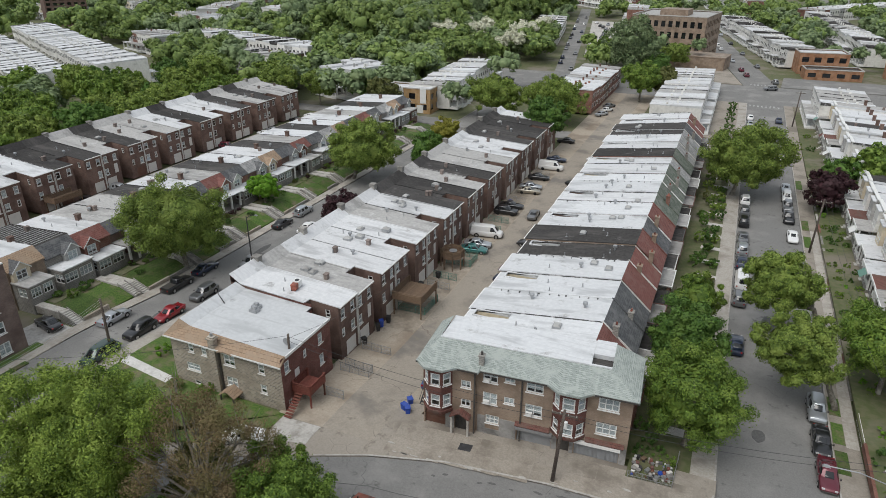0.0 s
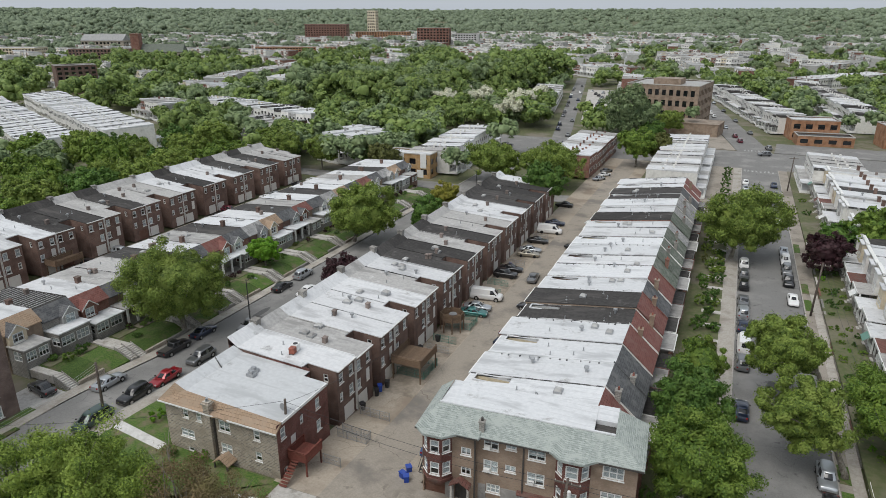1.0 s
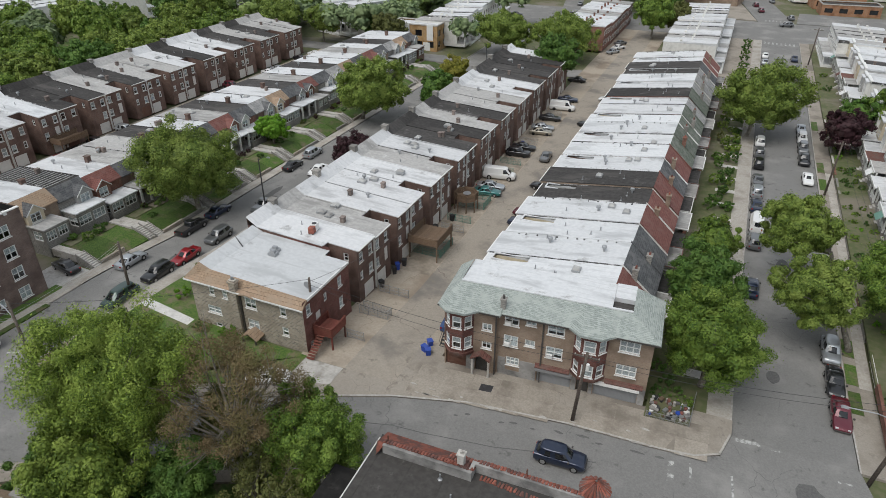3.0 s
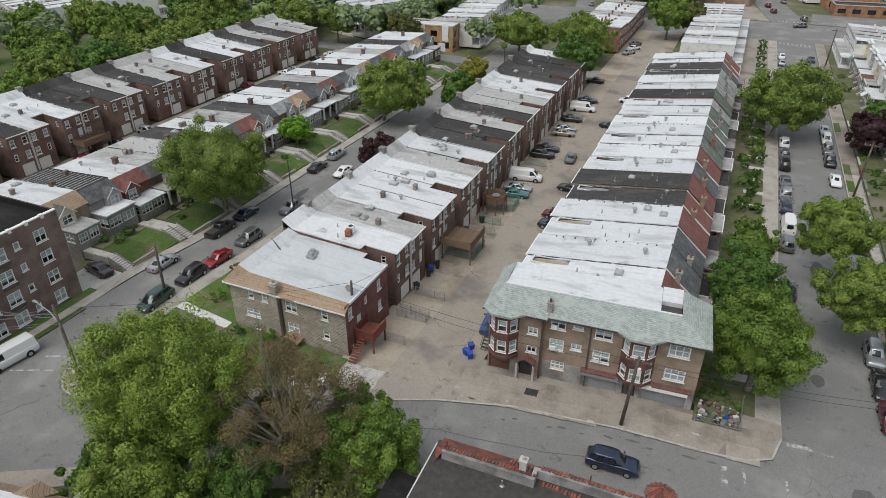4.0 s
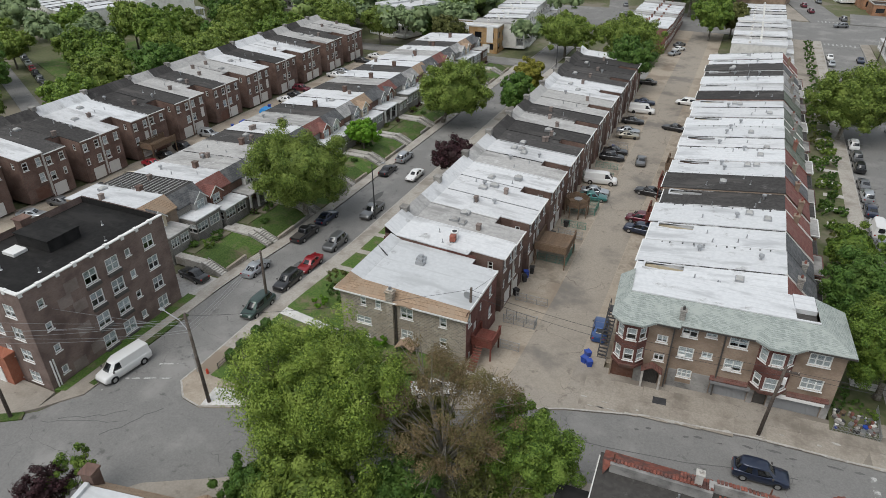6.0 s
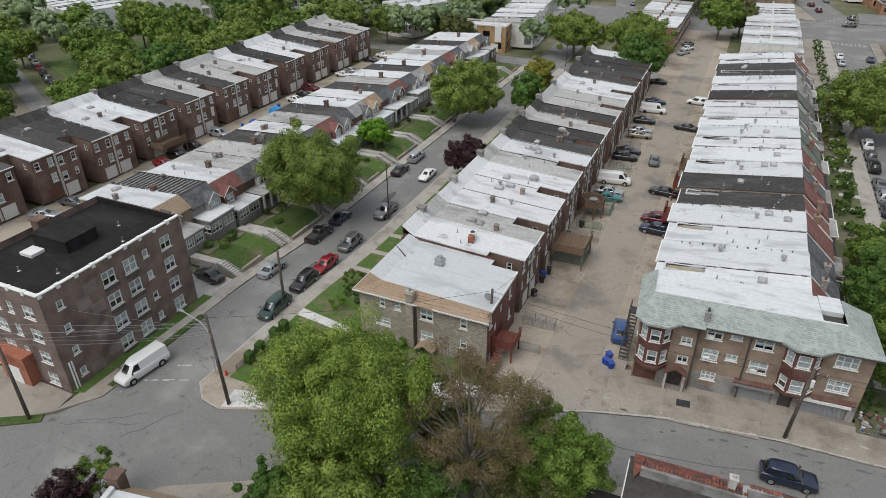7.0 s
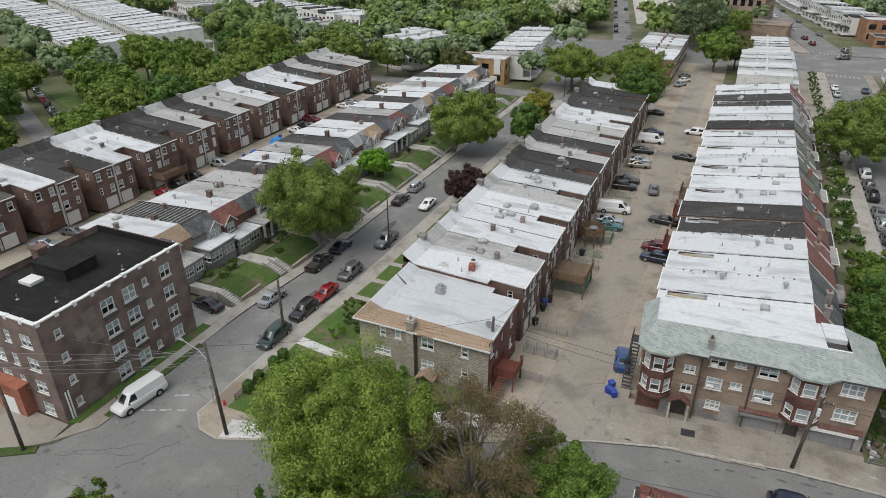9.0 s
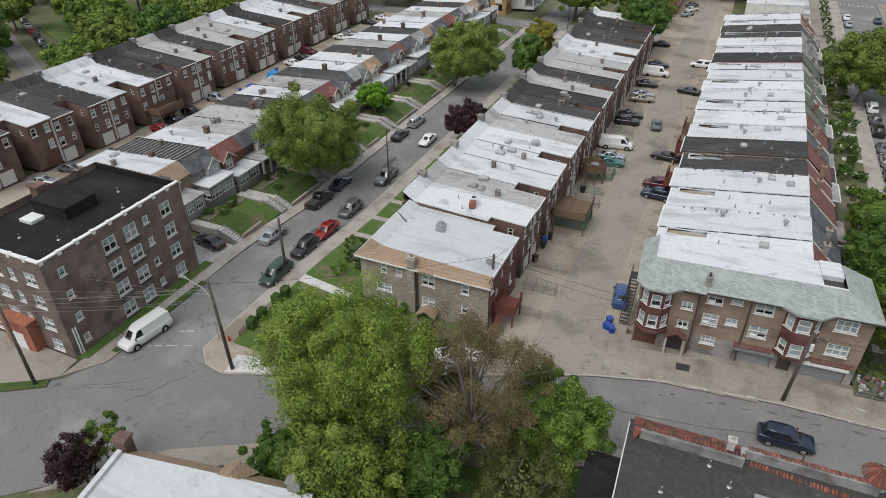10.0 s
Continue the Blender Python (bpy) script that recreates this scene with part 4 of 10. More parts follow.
def gable_house(m, W, roof, wall, slope, seed, group, detail=2, base=1.6, sun_room=True, siding="stucco_grey"):
    """A two-storey terraced house, its front at local +Y with a short shingled slope, a gabled bay and a sun porch."""
    rnd = random.Random(seed)
    D, zr_, zf, yr, ze = 14.6, 6.6, 7.3, 12.9, 5.9
    house = empty("row_house", m, "two-storey house, gabled bay, sun porch, " + ROOF_WORDS[roof], "house", group)
    x0, x1 = 0.012, W - 0.012
    zt = lambda y: zr_ + (zf - zr_) * y / yr
    rows = [(0.5, 4.6, 0.8, 1.2), (3.2, 4.6, 0.8, 1.2)]
    front = [(3.1 if seed % 2 else 0.5, base + 2.75, 1.1, 1.35)]
    g = Geo()
    wall_panel(g, (x0, 0), (1, 0), x1 - x0, 0, zt(0), holes_for(rows))
    wall_panel(g, (x1, 0), (0, 1), yr, 0, zt(0), (), zf)
    wall_panel(g, (x1, yr), (0, 1), D - yr, 0, zf, (), ze)
    wall_panel(g, (x1, D), (-1, 0), x1 - x0, 0, ze, holes_for(front))
    wall_panel(g, (x0, D), (0, -1), D - yr, 0, ze, (), zf)
    wall_panel(g, (x0, yr), (0, -1), yr, 0, zf, (), zt(0))
    part("wall", g, M[wall], house)
    if detail > 1:
        fit_windows(house, (x0, 0), (1, 0), rows, rnd)
    fit_windows(house, (x1, D), (-1, 0), front, rnd)
    rg = Geo()
    z_roof = lambda y: zt(y) + 0.14
    roof_cells(rg, [0, W], [-0.2, yr], z_roof, lambda x, y: True)
    part("roof", rg, M[ROOFS[roof]], house, ROOF_WORDS[roof])
    sg = Geo()
    sg.loft([[(0, yr, zf - 0.02), (W, yr, zf - 0.02), (W, yr, zf + 0.15), (0, yr, zf + 0.15)], [(0, D + 0.3, ze - 0.2), (W, D + 0.3, ze - 0.2), (W, D + 0.3, ze - 0.05), (0, D + 0.3, ze - 0.05)]])
    part("front_slope", sg, M[slope], house, "short shingled front slope")
    # gabled bay over the porch
    bw = 2.5
    bx = W - 0.35 - bw if not seed % 2 else 0.35
    fr = D + 0.75
    zb, zw, zp = base + 2.5, ze + 0.05, ze + 1.15
    bg = Geo()
    wrow = [(0.45, zb + 0.35, 1.6, 1.4, 2)]
    wall_panel(bg, (bx + bw, fr), (-1, 0), bw, zb, zw, holes_for(wrow))
    wall_panel(bg, (bx, fr), (0, -1), fr - D + 0.3, zb, zw)
    wall_panel(bg, (bx + bw, D - 0.3), (0, 1), fr - D + 0.3, zb, zw)
    bg.face((bx, D - 0.3, zb), (bx, fr, zb), (bx + bw, fr, zb), (bx + bw, D - 0.3, zb))
    bg.face((bx + bw, fr, zw), (bx, fr, zw), (bx + bw / 2, fr, zp))
    bay = part("bay", bg, M[siding], house, "gabled bay with siding")
    fit_windows(bay, (bx + bw, fr), (-1, 0), wrow, rnd)
    gr = Geo()
    mid, o = bx + bw / 2, 0.2
    for a, sgn in ((bx - o, 1), (bx + bw + o, -1)):
        q = [(a, yr - 0.3, zw - 0.15), (a, fr + 0.2, zw - 0.15), (mid, fr + 0.2, zp + 0.06), (mid, yr - 0.3, zp + 0.06)]
        q2 = [(x, y, z - 0.1) for x, y, z in q]
        gr.face(*(q if sgn < 0 else reversed(q))).face(*(reversed(q2) if sgn < 0 else q2)).face(q[0], q[1], q2[1], q2[0]).face(q[1], q[2], q2[2], q2[1])
    part("bay_roof", gr, M[slope if seed % 3 else "shingle_dark"], house, "small gable roof")
    part("bargeboard", Geo().loft([[(bx - o, fr + 0.2, zw - 0.32), (bx - o, fr + 0.26, zw - 0.32), (bx - o, fr + 0.26, zw - 0.12), (bx - o, fr + 0.2, zw - 0.12)], [(mid, fr + 0.2, zp - 0.1), (mid, fr + 0.26, zp - 0.1), (mid, fr + 0.26, zp + 0.1), (mid, fr + 0.2, zp + 0.1)]]).loft([[(mid, fr + 0.2, zp - 0.1), (mid, fr + 0.26, zp - 0.1), (mid, fr + 0.26, zp + 0.1), (mid, fr + 0.2, zp + 0.1)], [(bx + bw + o, fr + 0.2, zw - 0.32), (bx + bw + o, fr + 0.26, zw - 0.32), (bx + bw + o, fr + 0.26, zw - 0.12), (bx + bw + o, fr + 0.2, zw - 0.12)]]), M["trim"], house)
    # sun porch
    p1, pz = D + (3.4, 2.8, 3.1)[seed % 3], base + 2.55 + (0.0, 0.25, -0.15, 0.1)[seed % 4]
    a, b = (0.25, W - 0.25) if seed % 3 else (1.55, W - 0.25)
    part("porch_roof", Geo().box(a - 0.15, b + 0.15, D + 0.01, p1 + 0.25, pz, pz + 0.18), M["roof_bright" if seed % 3 else "roof_grey"], house, "flat porch roof")
    if sun_room:
        pg = Geo()
        prow = [(0.25, base + 0.75, (b - a) / 2 - 0.4, 1.45, 3), ((b - a) / 2 + 0.15, base + 0.75, (b - a) / 2 - 0.4, 1.45, 3)]
        wall_panel(pg, (b, p1), (-1, 0), b - a, 0, pz, holes_for(prow))
        srow = [(1.0, base + 0.75, 1.8, 1.45, 2)]
        wall_panel(pg, (b, D), (0, 1), p1 - D, 0, pz, holes_for(srow))
        wall_panel(pg, (a, p1), (0, -1), p1 - D, 0, pz, ())
        po = part("porch_wall", pg, M[wall if seed % 2 else "stone_grey"], house, "glazed sun porch")
        fit_windows(po, (b, p1), (-1, 0), prow, rnd, "trim", False)
        fit_windows(po, (b, D), (0, 1), srow, rnd, "trim", False)
    else:
        for px in (a, (a + b) / 2 - 0.15, b - 0.3):
            part("porch_post", Geo().box(px, px + 0.3, p1 - 0.3, p1, base, pz), M["trim"], house)
        part("porch_deck", Geo().box(a, b, D + 0.02, p1, 0, base), M["stone_grey"], house)
    lip = Geo().prism([(-0.09, -0.2), (0.09, -0.2), (0.09, yr), (-0.09, yr)], lambda x, y: z_roof(y) - 0.02, lambda x, y: z_roof(y) + 0.09)
    part("party_seam", lip, M["seam"] if seed % 3 == 0 else M[ROOFS[roof]], house)
    roof_vents(house, rnd, W, yr, z_roof, 3 if detail > 1 else 1, 1.5)
    if seed % 2:
        part("chimney", Geo().box(W - 0.35, W + 0.35, 8.0, 8.7, zt(8), zt(8) + 1.2).box(W - 0.42, W + 0.42, 7.93, 8.77, zt(8) + 1.2, zt(8) + 1.34), M["brick"], house, "brick chimney")
    return house


def pale_house(m, W, roof, wall, seed, group):
    """A two-storey terraced house with a flat roof, a boarded bay and a white flat-roofed porch at local +Y."""
    rnd = random.Random(seed)
    D, zr_, zf, base = 14.6, 6.7, 7.3, 1.2
    house = empty("row_house", m, "pale two-storey house, white porch, " + ROOF_WORDS[roof], "house", group)
    x0, x1 = 0.012, W - 0.012
    zt = lambda y: zr_ + (zf - zr_) * y / D
    front = [(0.5, base + 2.95, 0.9, 1.4), (0.6, base + 0.2, 1.0, 2.05)]
    g = Geo()
    wall_panel(g, (x0, 0), (1, 0), x1 - x0, 0, zt(0))
    wall_panel(g, (x1, 0), (0, 1), D, 0, zt(0), (), zf)
    wall_panel(g, (x1, D), (-1, 0), x1 - x0, 0, zf + 0.35, holes_for(front))
    wall_panel(g, (x0, D), (0, -1), D, 0, zf, (), zt(0))
    part("wall", g, M[wall], house)
    fit_windows(house, (x1, D), (-1, 0), front, rnd)
    rg = Geo()
    roof_cells(rg, [0, W], [-0.2, D], lambda y: zt(y) + 0.14, lambda x, y: True)
    part("roof", rg, M[ROOFS[roof]], house, ROOF_WORDS[roof])
    part("cornice", Geo().box(0, W, D - 0.25, D + 0.35, zf + 0.3, zf + 0.5).box(0.05, W - 0.05, D + 0.0, D + 0.22, zf + 0.05, zf + 0.3), M["trim"], house, "white boarded cornice")
    part("party_seam", Geo().prism([(-0.12, -0.2), (0.12, -0.2), (0.12, D), (-0.12, D)], lambda x, y: zt(y), lambda x, y: zt(y) + 0.34), M["roof_bright" if seed % 3 else "seam"], house)
    bx, bw, out = 0.45, 2.9, 0.8
    bg, rows = Geo(), [(0.2, base + 2.95, 0.75, 1.4), (1.07, base + 2.95, 0.75, 1.4), (1.95, base + 2.95, 0.75, 1.4)]
    wall_panel(bg, (bx + bw, D + out), (-1, 0), bw, base + 2.6, zf, holes_for(rows))
    wall_panel(bg, (bx, D + out), (0, -1), out, base + 2.6, zf)
    wall_panel(bg, (bx + bw, D), (0, 1), out, base + 2.6, zf)
    bay = part("bay", bg, M[("stucco_white", "stucco_grey", "stucco_white", "stucco_cream")[seed % 4]], house, "boarded upper bay")
    fit_windows(bay, (bx + bw, D + out), (-1, 0), rows, rnd, "trim", False)
    part("bay_roof", Geo().box(bx - 0.15, bx + bw + 0.15, D + 0.36, D + out + 0.2, zf, zf + 0.2), M["roof_bright"], bay)
    p1, pz = D + 2.9 + 0.3 * (seed % 2), base + 2.5
    pr = part("porch_roof", Geo().box(0.08, W - 0.08, D + 0.01, p1 + 0.25, pz, pz + 0.14), M[("roof_bright", "roof_white", "roof_bright", "roof_grey", "shingle_rust")[seed % 5]], house, "flat porch roof")
    part("porch_edge", Geo().box(0.05, W - 0.05, p1 + 0.25, p1 + 0.37, pz - 0.14, pz + 0.2), M["trim"], pr)
    part("porch_deck", Geo().box(0.08, W - 0.08, D + 0.01, p1, 0, base), M["stone_grey"], house)
    for px in (0.15, W / 2 - 0.12, W - 0.4):
        part("porch_post", Geo().box(px, px + 0.24, p1 - 0.28, p1 - 0.04, base, pz), M["trim"], house)
    part("porch_rail", Geo().box(0.4, W - 1.7, p1 - 0.2, p1 - 0.12, base + 0.15, base + 0.9), M["trim"], house)
    part("porch_steps", Geo().box(W - 1.6, W - 0.5, p1 + 0.0, p1 + 0.35, 0, base * 0.75).box(W - 1.6, W - 0.5, p1 + 0.35, p1 + 0.7, 0, base * 0.5).box(W - 1.6, W - 0.5, p1 + 0.7, p1 + 1.05, 0, base * 0.25), M["concrete"], house)
    if seed % 3 == 1:
        part("awning", Geo().loft([[(0.3, p1 + 0.4, pz - 0.05), (2.6, p1 + 0.4, pz - 0.05), (2.6, p1 + 0.36, pz - 0.02), (0.3, p1 + 0.36, pz - 0.02)], [(0.3, p1 + 1.2, pz - 0.75), (2.6, p1 + 1.2, pz - 0.75), (2.6, p1 + 1.16, pz - 0.72), (0.3, p1 + 1.16, pz - 0.72)]]), M[("fence_green", "trim", "shingle_rust")[seed % 9 // 3]], house, "sloping porch awning")
    part("chimney", Geo().box(W - 0.4, W + 0.35, 6.8, 7.5, zt(7), zt(7) + 1.3).box(W - 0.47, W + 0.42, 6.73, 7.57, zt(7) + 1.3, zt(7) + 1.42), M["brick"], house, "brick chimney")
    roof_vents(house, rnd, W, D, lambda y: zt(y) + 0.14, 1, 1.5)
    return house


# terrace between the western street and the alley
Y0, TW = 55.68, 5.21
pattern = "WGWWWGWDDGDGGWWDDDDW"
for i in range(20):
    y = Y0 + i * TW
    garage_house(pose(-38.7 - 0.004 * (y - 55), y, gz(y + 2.7), 0, 0, 90), TW, 15.0, 7.55, 8.5, i % 2 == 1, pattern[i], "brick", 100 + i, "terrace with rear garages", "deck" if i in (1, 2, 5, 6) else "plain", 2 if i < 8 else 1)

# terrace between the alley and the eastern street
pattern = "BBBBDDBBWBBWBDWBDDBW"
slopes = ["shingle_red", "shingle_dark", "shingle_dark", "shingle_red", "shingle_red", "shingle_red", "shingle_dark", "shingle_red", "shingle_moss", "shingle_moss", "shingle_moss", "shingle_moss", "shingle_grey", "shingle_moss", "shingle_grey", "shingle_grey", "shingle_grey", "shingle_dark", "shingle_red", "shingle_red"]
for i in range(20):
    y = 57.6 + (i + 1) * 5.68
    mansard_house(pose(-24.0, y, gz(y - 2.8) + (0, 0.22, -0.15, 0.1, -0.25, 0.15, 0, 0.25)[i % 8], 0, 0, -90), 5.68, pattern[i], slopes[i], 200 + i, "terrace with shingled front slopes", i % 2 == 0, (0.0, 0.25, 0.1, 0.4, 0.0, 0.45, 0.2)[i % 7])

# terrace on the far side of the western street, fronts to the street
pattern = "BDWGGDWGDBWDGBDBWGWDWB"
walls = ["brick_tan", "stone_grey", "brick_red", "brick", "brick_red", "brick"]
sidings = ["stucco_cream", "stucco_grey", "brick_red", "stucco_white", "stucco_grey"]
for i in range(22):
    y = 48.2 + (i + 1) * 5.55
    h = gable_house(pose(-100.6, y, gz(y - 2.7), 0, 0, -90), 5.55, pattern[i], walls[i % 6], ("shingle_brown", "shingle_dark", "shingle_red", "shingle_dark", "shingle_grey")[i % 5], 300 + i, "terrace with sun porches", 2 if i < 10 else 1, siding=sidings[i % 5], sun_room=i % 4 != 3)
    if i == 1:
        for k in range(15):
            yy = 0.6 + 0.82 * k
            part("roof_batten", Geo().box(0.2, 5.35, yy, yy + 0.1, 6.7 + 0.054 * yy, 6.84 + 0.054 * yy), M["roof_grey"], h, "grey batten across the roof")

# terrace behind it, garages to the rear alley
pattern = "GDWDDWBDDGDGGWDWWDGDGG"
for i in range(22):
    y = 40.7 + i * 5.6
    garage_house(pose(-117.6 - 0.02 * (y - 80), y, gz(y) + 0.2, 0, 0, 90), 5.6, 15.6, 7.45, 8.8, i % 2 == 1, pattern[i], "brick", 400 + i, "rear terrace with garages", "deck" if i in (6, 9, 13) else "plain", 2 if i < 14 else 1, 1.3, 4.6, 1.4)

# houses east of the eastern street, fronts to the street
for i in range(24):
    y = 74 + i * 5.6
    if i == 15:
        continue
    pale_house(pose(40.5, y, gz(y) + (0.1, 0.35, -0.1, 0.5, 0.2)[i % 5], 0, 0, 90), 5.6, "BWBDBBWG"[i % 8], ("stucco_white", "stucco_cream", "stucco_white", "brick_tan", "stucco_grey", "stucco_white", "brick_orange")[i % 7], 500 + i, "pale terrace with porches")


# ---- corner buildings ----
def hipped_skirt(g, W, D, out, z0, rise, run, sides):
    """A shingled skirt round a flat roof, low at the eaves and high at the flat; sides: which of s, e, n, w have one."""
    a = {k: (out if k in sides else 0.0) for k in "senw"}
    r = {k: (run if k in sides else 0.0) for k in "senw"}
    lo = [(-a["w"], -a["s"]), (W + a["e"], -a["s"]), (W + a["e"], D + a["n"]), (-a["w"], D + a["n"])]
    hi = [(r["w"], r["s"]), (W - r["e"], r["s"]), (W - r["e"], D - r["n"]), (r["w"], D - r["n"])]
    for i, k in enumerate("senw"):
        if k in sides:
            j = (i + 1) % 4
            g.face((*lo[i], z0), (*lo[j], z0), (*hi[j], z0 + rise), (*hi[i], z0 + rise))
            g.face((*lo[i], z0 - 0.2), (*lo[j], z0 - 0.2), (*lo[j], z0), (*lo[i], z0))
            g.face((*hi[i], z0 + rise - 0.3), (*hi[j], z0 + rise - 0.3), (*lo[j], z0 - 0.2), (*lo[i], z0 - 0.2))
    return hi


def stone_corner_house():
    W, D, H, court = 15.3, 10.46, 6.05, 9.35
    rnd = random.Random(11)
    house = empty("stone_house", pose(-53.9, 45.2, 0.35), "stone end house, brown shingle skirt, pale flat roof", "house")
    south = [(2.55, 4.32, 0.75, 1.15), (4.42, 4.35, 0.75, 1.15), (7.55, 3.98, 1.55, 1.4, 2), (12.22, 4.15, 0.85, 1.25), (1.87, 1.78, 1.95, 1.05, 2), (7.53, 1.18, 1.55, 1.3, 2), (12.22, 1.57, 0.85, 1.15), (2.6, -0.1, 0.95, 0.6)]
    east = [(0.6, 4.5, 0.85, 1.4), (4.0, 4.3, 0.6, 1.1), (6.9, 4.4, 0.85, 1.4), (6.9, 1.6, 0.85, 1.4), (0.7, 0.1, 0.6, 0.9)]
    g = Geo()
    wall_panel(g, (0, 0), (1, 0), W, -0.4, H, holes_for(south))
    wall_panel(g, (0, D), (0, -1), D, -0.4, H)
    part("wall", g, M["stone"], house, "rough coursed stone wall")
    e = Geo()
    wall_panel(e, (W, 0), (0, 1), court, -1.2, 6.6, holes_for(east) + [(2.2, 3.2, 1.9, 4.0)])
    wall_panel(e, (W, court), (-1, 0), 3.1, -1.2, 6.6)
    wall_panel(e, (W - 3.1, court), (0, 1), D - court, -1.2, 6.75)
    wall_panel(e, (W - 3.1, D), (-1, 0), W - 3.1, -1.2, 7.2)
    part("rear_wall", e, M["brick_maroon"], house, "dark red brick rear wall")
    fit_windows(house, (0, 0), (1, 0), south, rnd, drawn=(0.5, 0.75, 1.0))
    fit_windows(house, (W, 0), (0, 1), east, rnd)
    part("door", Geo().box(0, 1, 0, 0.06, 0, 2.1).box(0.12, 0.88, -0.012, 0.0, 1.0, 1.95), M["door_white"], house, "white rear door", Matrix.Translation((W - 0.1, 2.2, 1.9)) @ Matrix.Rotation(radians(90), 4, "Z"))
    # shingle skirt on the south and west, the white roof dished behind it
    eave, ridge = H + 0.02, H + 1.8
    flat = lambda x: 6.62 + 0.72 * (1 - x / W)
    line = [(1.05, ridge), (2.5, flat(2.5)), (W + 0.05, flat(W) - 0.02)]
    sk = Geo()
    low = [(-0.45, -0.45), (1.6, -0.45), (W + 0.3, -0.45)]
    for (xa, ya), (xb, yb), (xc, zc), (xd, zd) in zip(low, low[1:], line, line[1:]):
        sk.face((xa, ya, eave), (xb, yb, eave), (xd, 0.85, zd), (xc, 0.85, zc))
    sk.face((-0.45, -0.45, eave - 0.2), (W + 0.3, -0.45, eave - 0.2), (W + 0.3, -0.45, eave), (-0.45, -0.45, eave))
    sk.face((-0.45, D, eave), (-0.45, -0.45, eave), (1.05, 0.85, ridge), (1.05, D, ridge))
    sk.face((-0.45, D, eave - 0.2), (-0.45, -0.45, eave - 0.2), (-0.45, -0.45, eave), (-0.45, D, eave))
    sk.face((W + 0.3, -0.45, eave - 0.2), (W + 0.05, 0.85, flat(W) - 0.3), (W + 0.05, 0.85, flat(W) - 0.02), (W + 0.3, -0.45, eave))
    part("skirt_roof", sk, M["shingle_brown"], house, "brown shingle skirt roof")
    part("fascia", Geo().box(-0.5, W + 0.34, -0.53, -0.455, eave - 0.2, eave - 0.03).box(-0.53, -0.455, -0.45, D, eave - 0.2, eave - 0.03), M["trim"], house)
    fl = Geo()
    top = lambda x, y: flat(x)
    under = lambda x, y: flat(x) - 0.22
    fl.prism([(2.5, 0.85), (W + 0.1, 0.85), (W + 0.1, court), (W - 3.1, court), (W - 3.1, D), (2.5, D)], under, top)
    part("roof", fl, M["roof_pale"], house, "smooth pale coated flat roof")
    part("front_parapet", Geo().loft([[(1.05, 0.87, ridge - 0.2), (2.5, 0.87, flat(2.5) - 0.2), (2.5, 0.87, flat(2.5) + 0.012), (1.05, 0.87, ridge + 0.012)], [(1.05, D, ridge - 0.2), (2.5, D, flat(2.5) - 0.2), (2.5, D, flat(2.5) + 0.012), (1.05, D, ridge + 0.012)]]), M["roof_pale"], house, "coated back of the front parapet")
    part("parapet_strut", Geo().tube([(0.9, D - 3.2, ridge + 0.06), (2.7, D - 4.1, flat(2.7) + 0.06)], 0.07, 6), M["seam"], house)
    part("verge", Geo().prism([(W + 0.02, 0.85), (W + 0.16, 0.85), (W + 0.16, court), (W + 0.02, court)], flat(W) - 0.25, flat(W) + 0.05), M["trim"], house)
    ch = part("chimney", Geo().box(6.1, 6.9, -0.5, 0.15, -0.4, H + 1.1).box(5.98, 7.02, -0.62, 0.3, H + 1.1, H + 1.25).box(6.1, 6.9, -0.45, 0.12, H + 1.25, H + 1.42), M["stone"], house, "stone chimney stack")
    part("chimney_pot", Geo().tube([(6.5, -0.16, H + 1.42), (6.5, -0.16, H + 1.8)], [0.18, 0.15], 10), M["metal"], ch)
    part("downspout", Geo().box(6.98, 7.12, -0.2, -0.02, -0.3, H - 0.1), M["trim_dark"], house)
    # curved dormer head over the upper double window
    arc = Geo()
    pts = [(7.3 + 2.05 * i / 8, H - 0.08 + 0.2 * math.sin(math.pi * i / 8)) for i in range(9)]
    for (xa, za), (xb, zb) in zip(pts, pts[1:]):
        arc.face((xa, -0.62, za), (xb, -0.62, zb), (xb, 0.2, zb + 0.12), (xa, 0.2, za + 0.12)).face((xa, -0.62, za - 0.14), (xb, -0.62, zb - 0.14), (xb, -0.62, zb), (xa, -0.62, za))
    part("dormer_head", arc, M["shingle_brown"], house, "curved brown eyebrow over a window")
    # side entrance with a small gable
    en = Geo()
    for x0, x1, zz in ((7.4, 8.5, 0), (8.5, 9.6, 1)):
        a, b = ((x0, 0.75), (x1, 1.5)) if zz == 0 else ((x0, 1.5), (x1, 0.75))
        en.loft([[(a[0], -1.5, a[1]), (b[0], -1.5, b[1]), (b[0], -1.5, b[1] + 0.12), (a[0], -1.5, a[1] + 0.12)], [(a[0], 0.0, a[1]), (b[0], 0.0, b[1]), (b[0], 0.0, b[1] + 0.12), (a[0], 0.0, a[1] + 0.12)]])
    part("entrance_roof", en, M["shingle_brown"], house, "small brown gabled entrance roof")
    part("entrance_door", Geo().box(8.0, 9.0, -0.05, 0.02, -0.4, 1.15), M["door_brown"], house)
    for px in (7.6, 9.3):
        part("entrance_post", Geo().box(px, px + 0.14, -1.45, -1.31, -0.4, 0.86), M["trim_dark"], house)
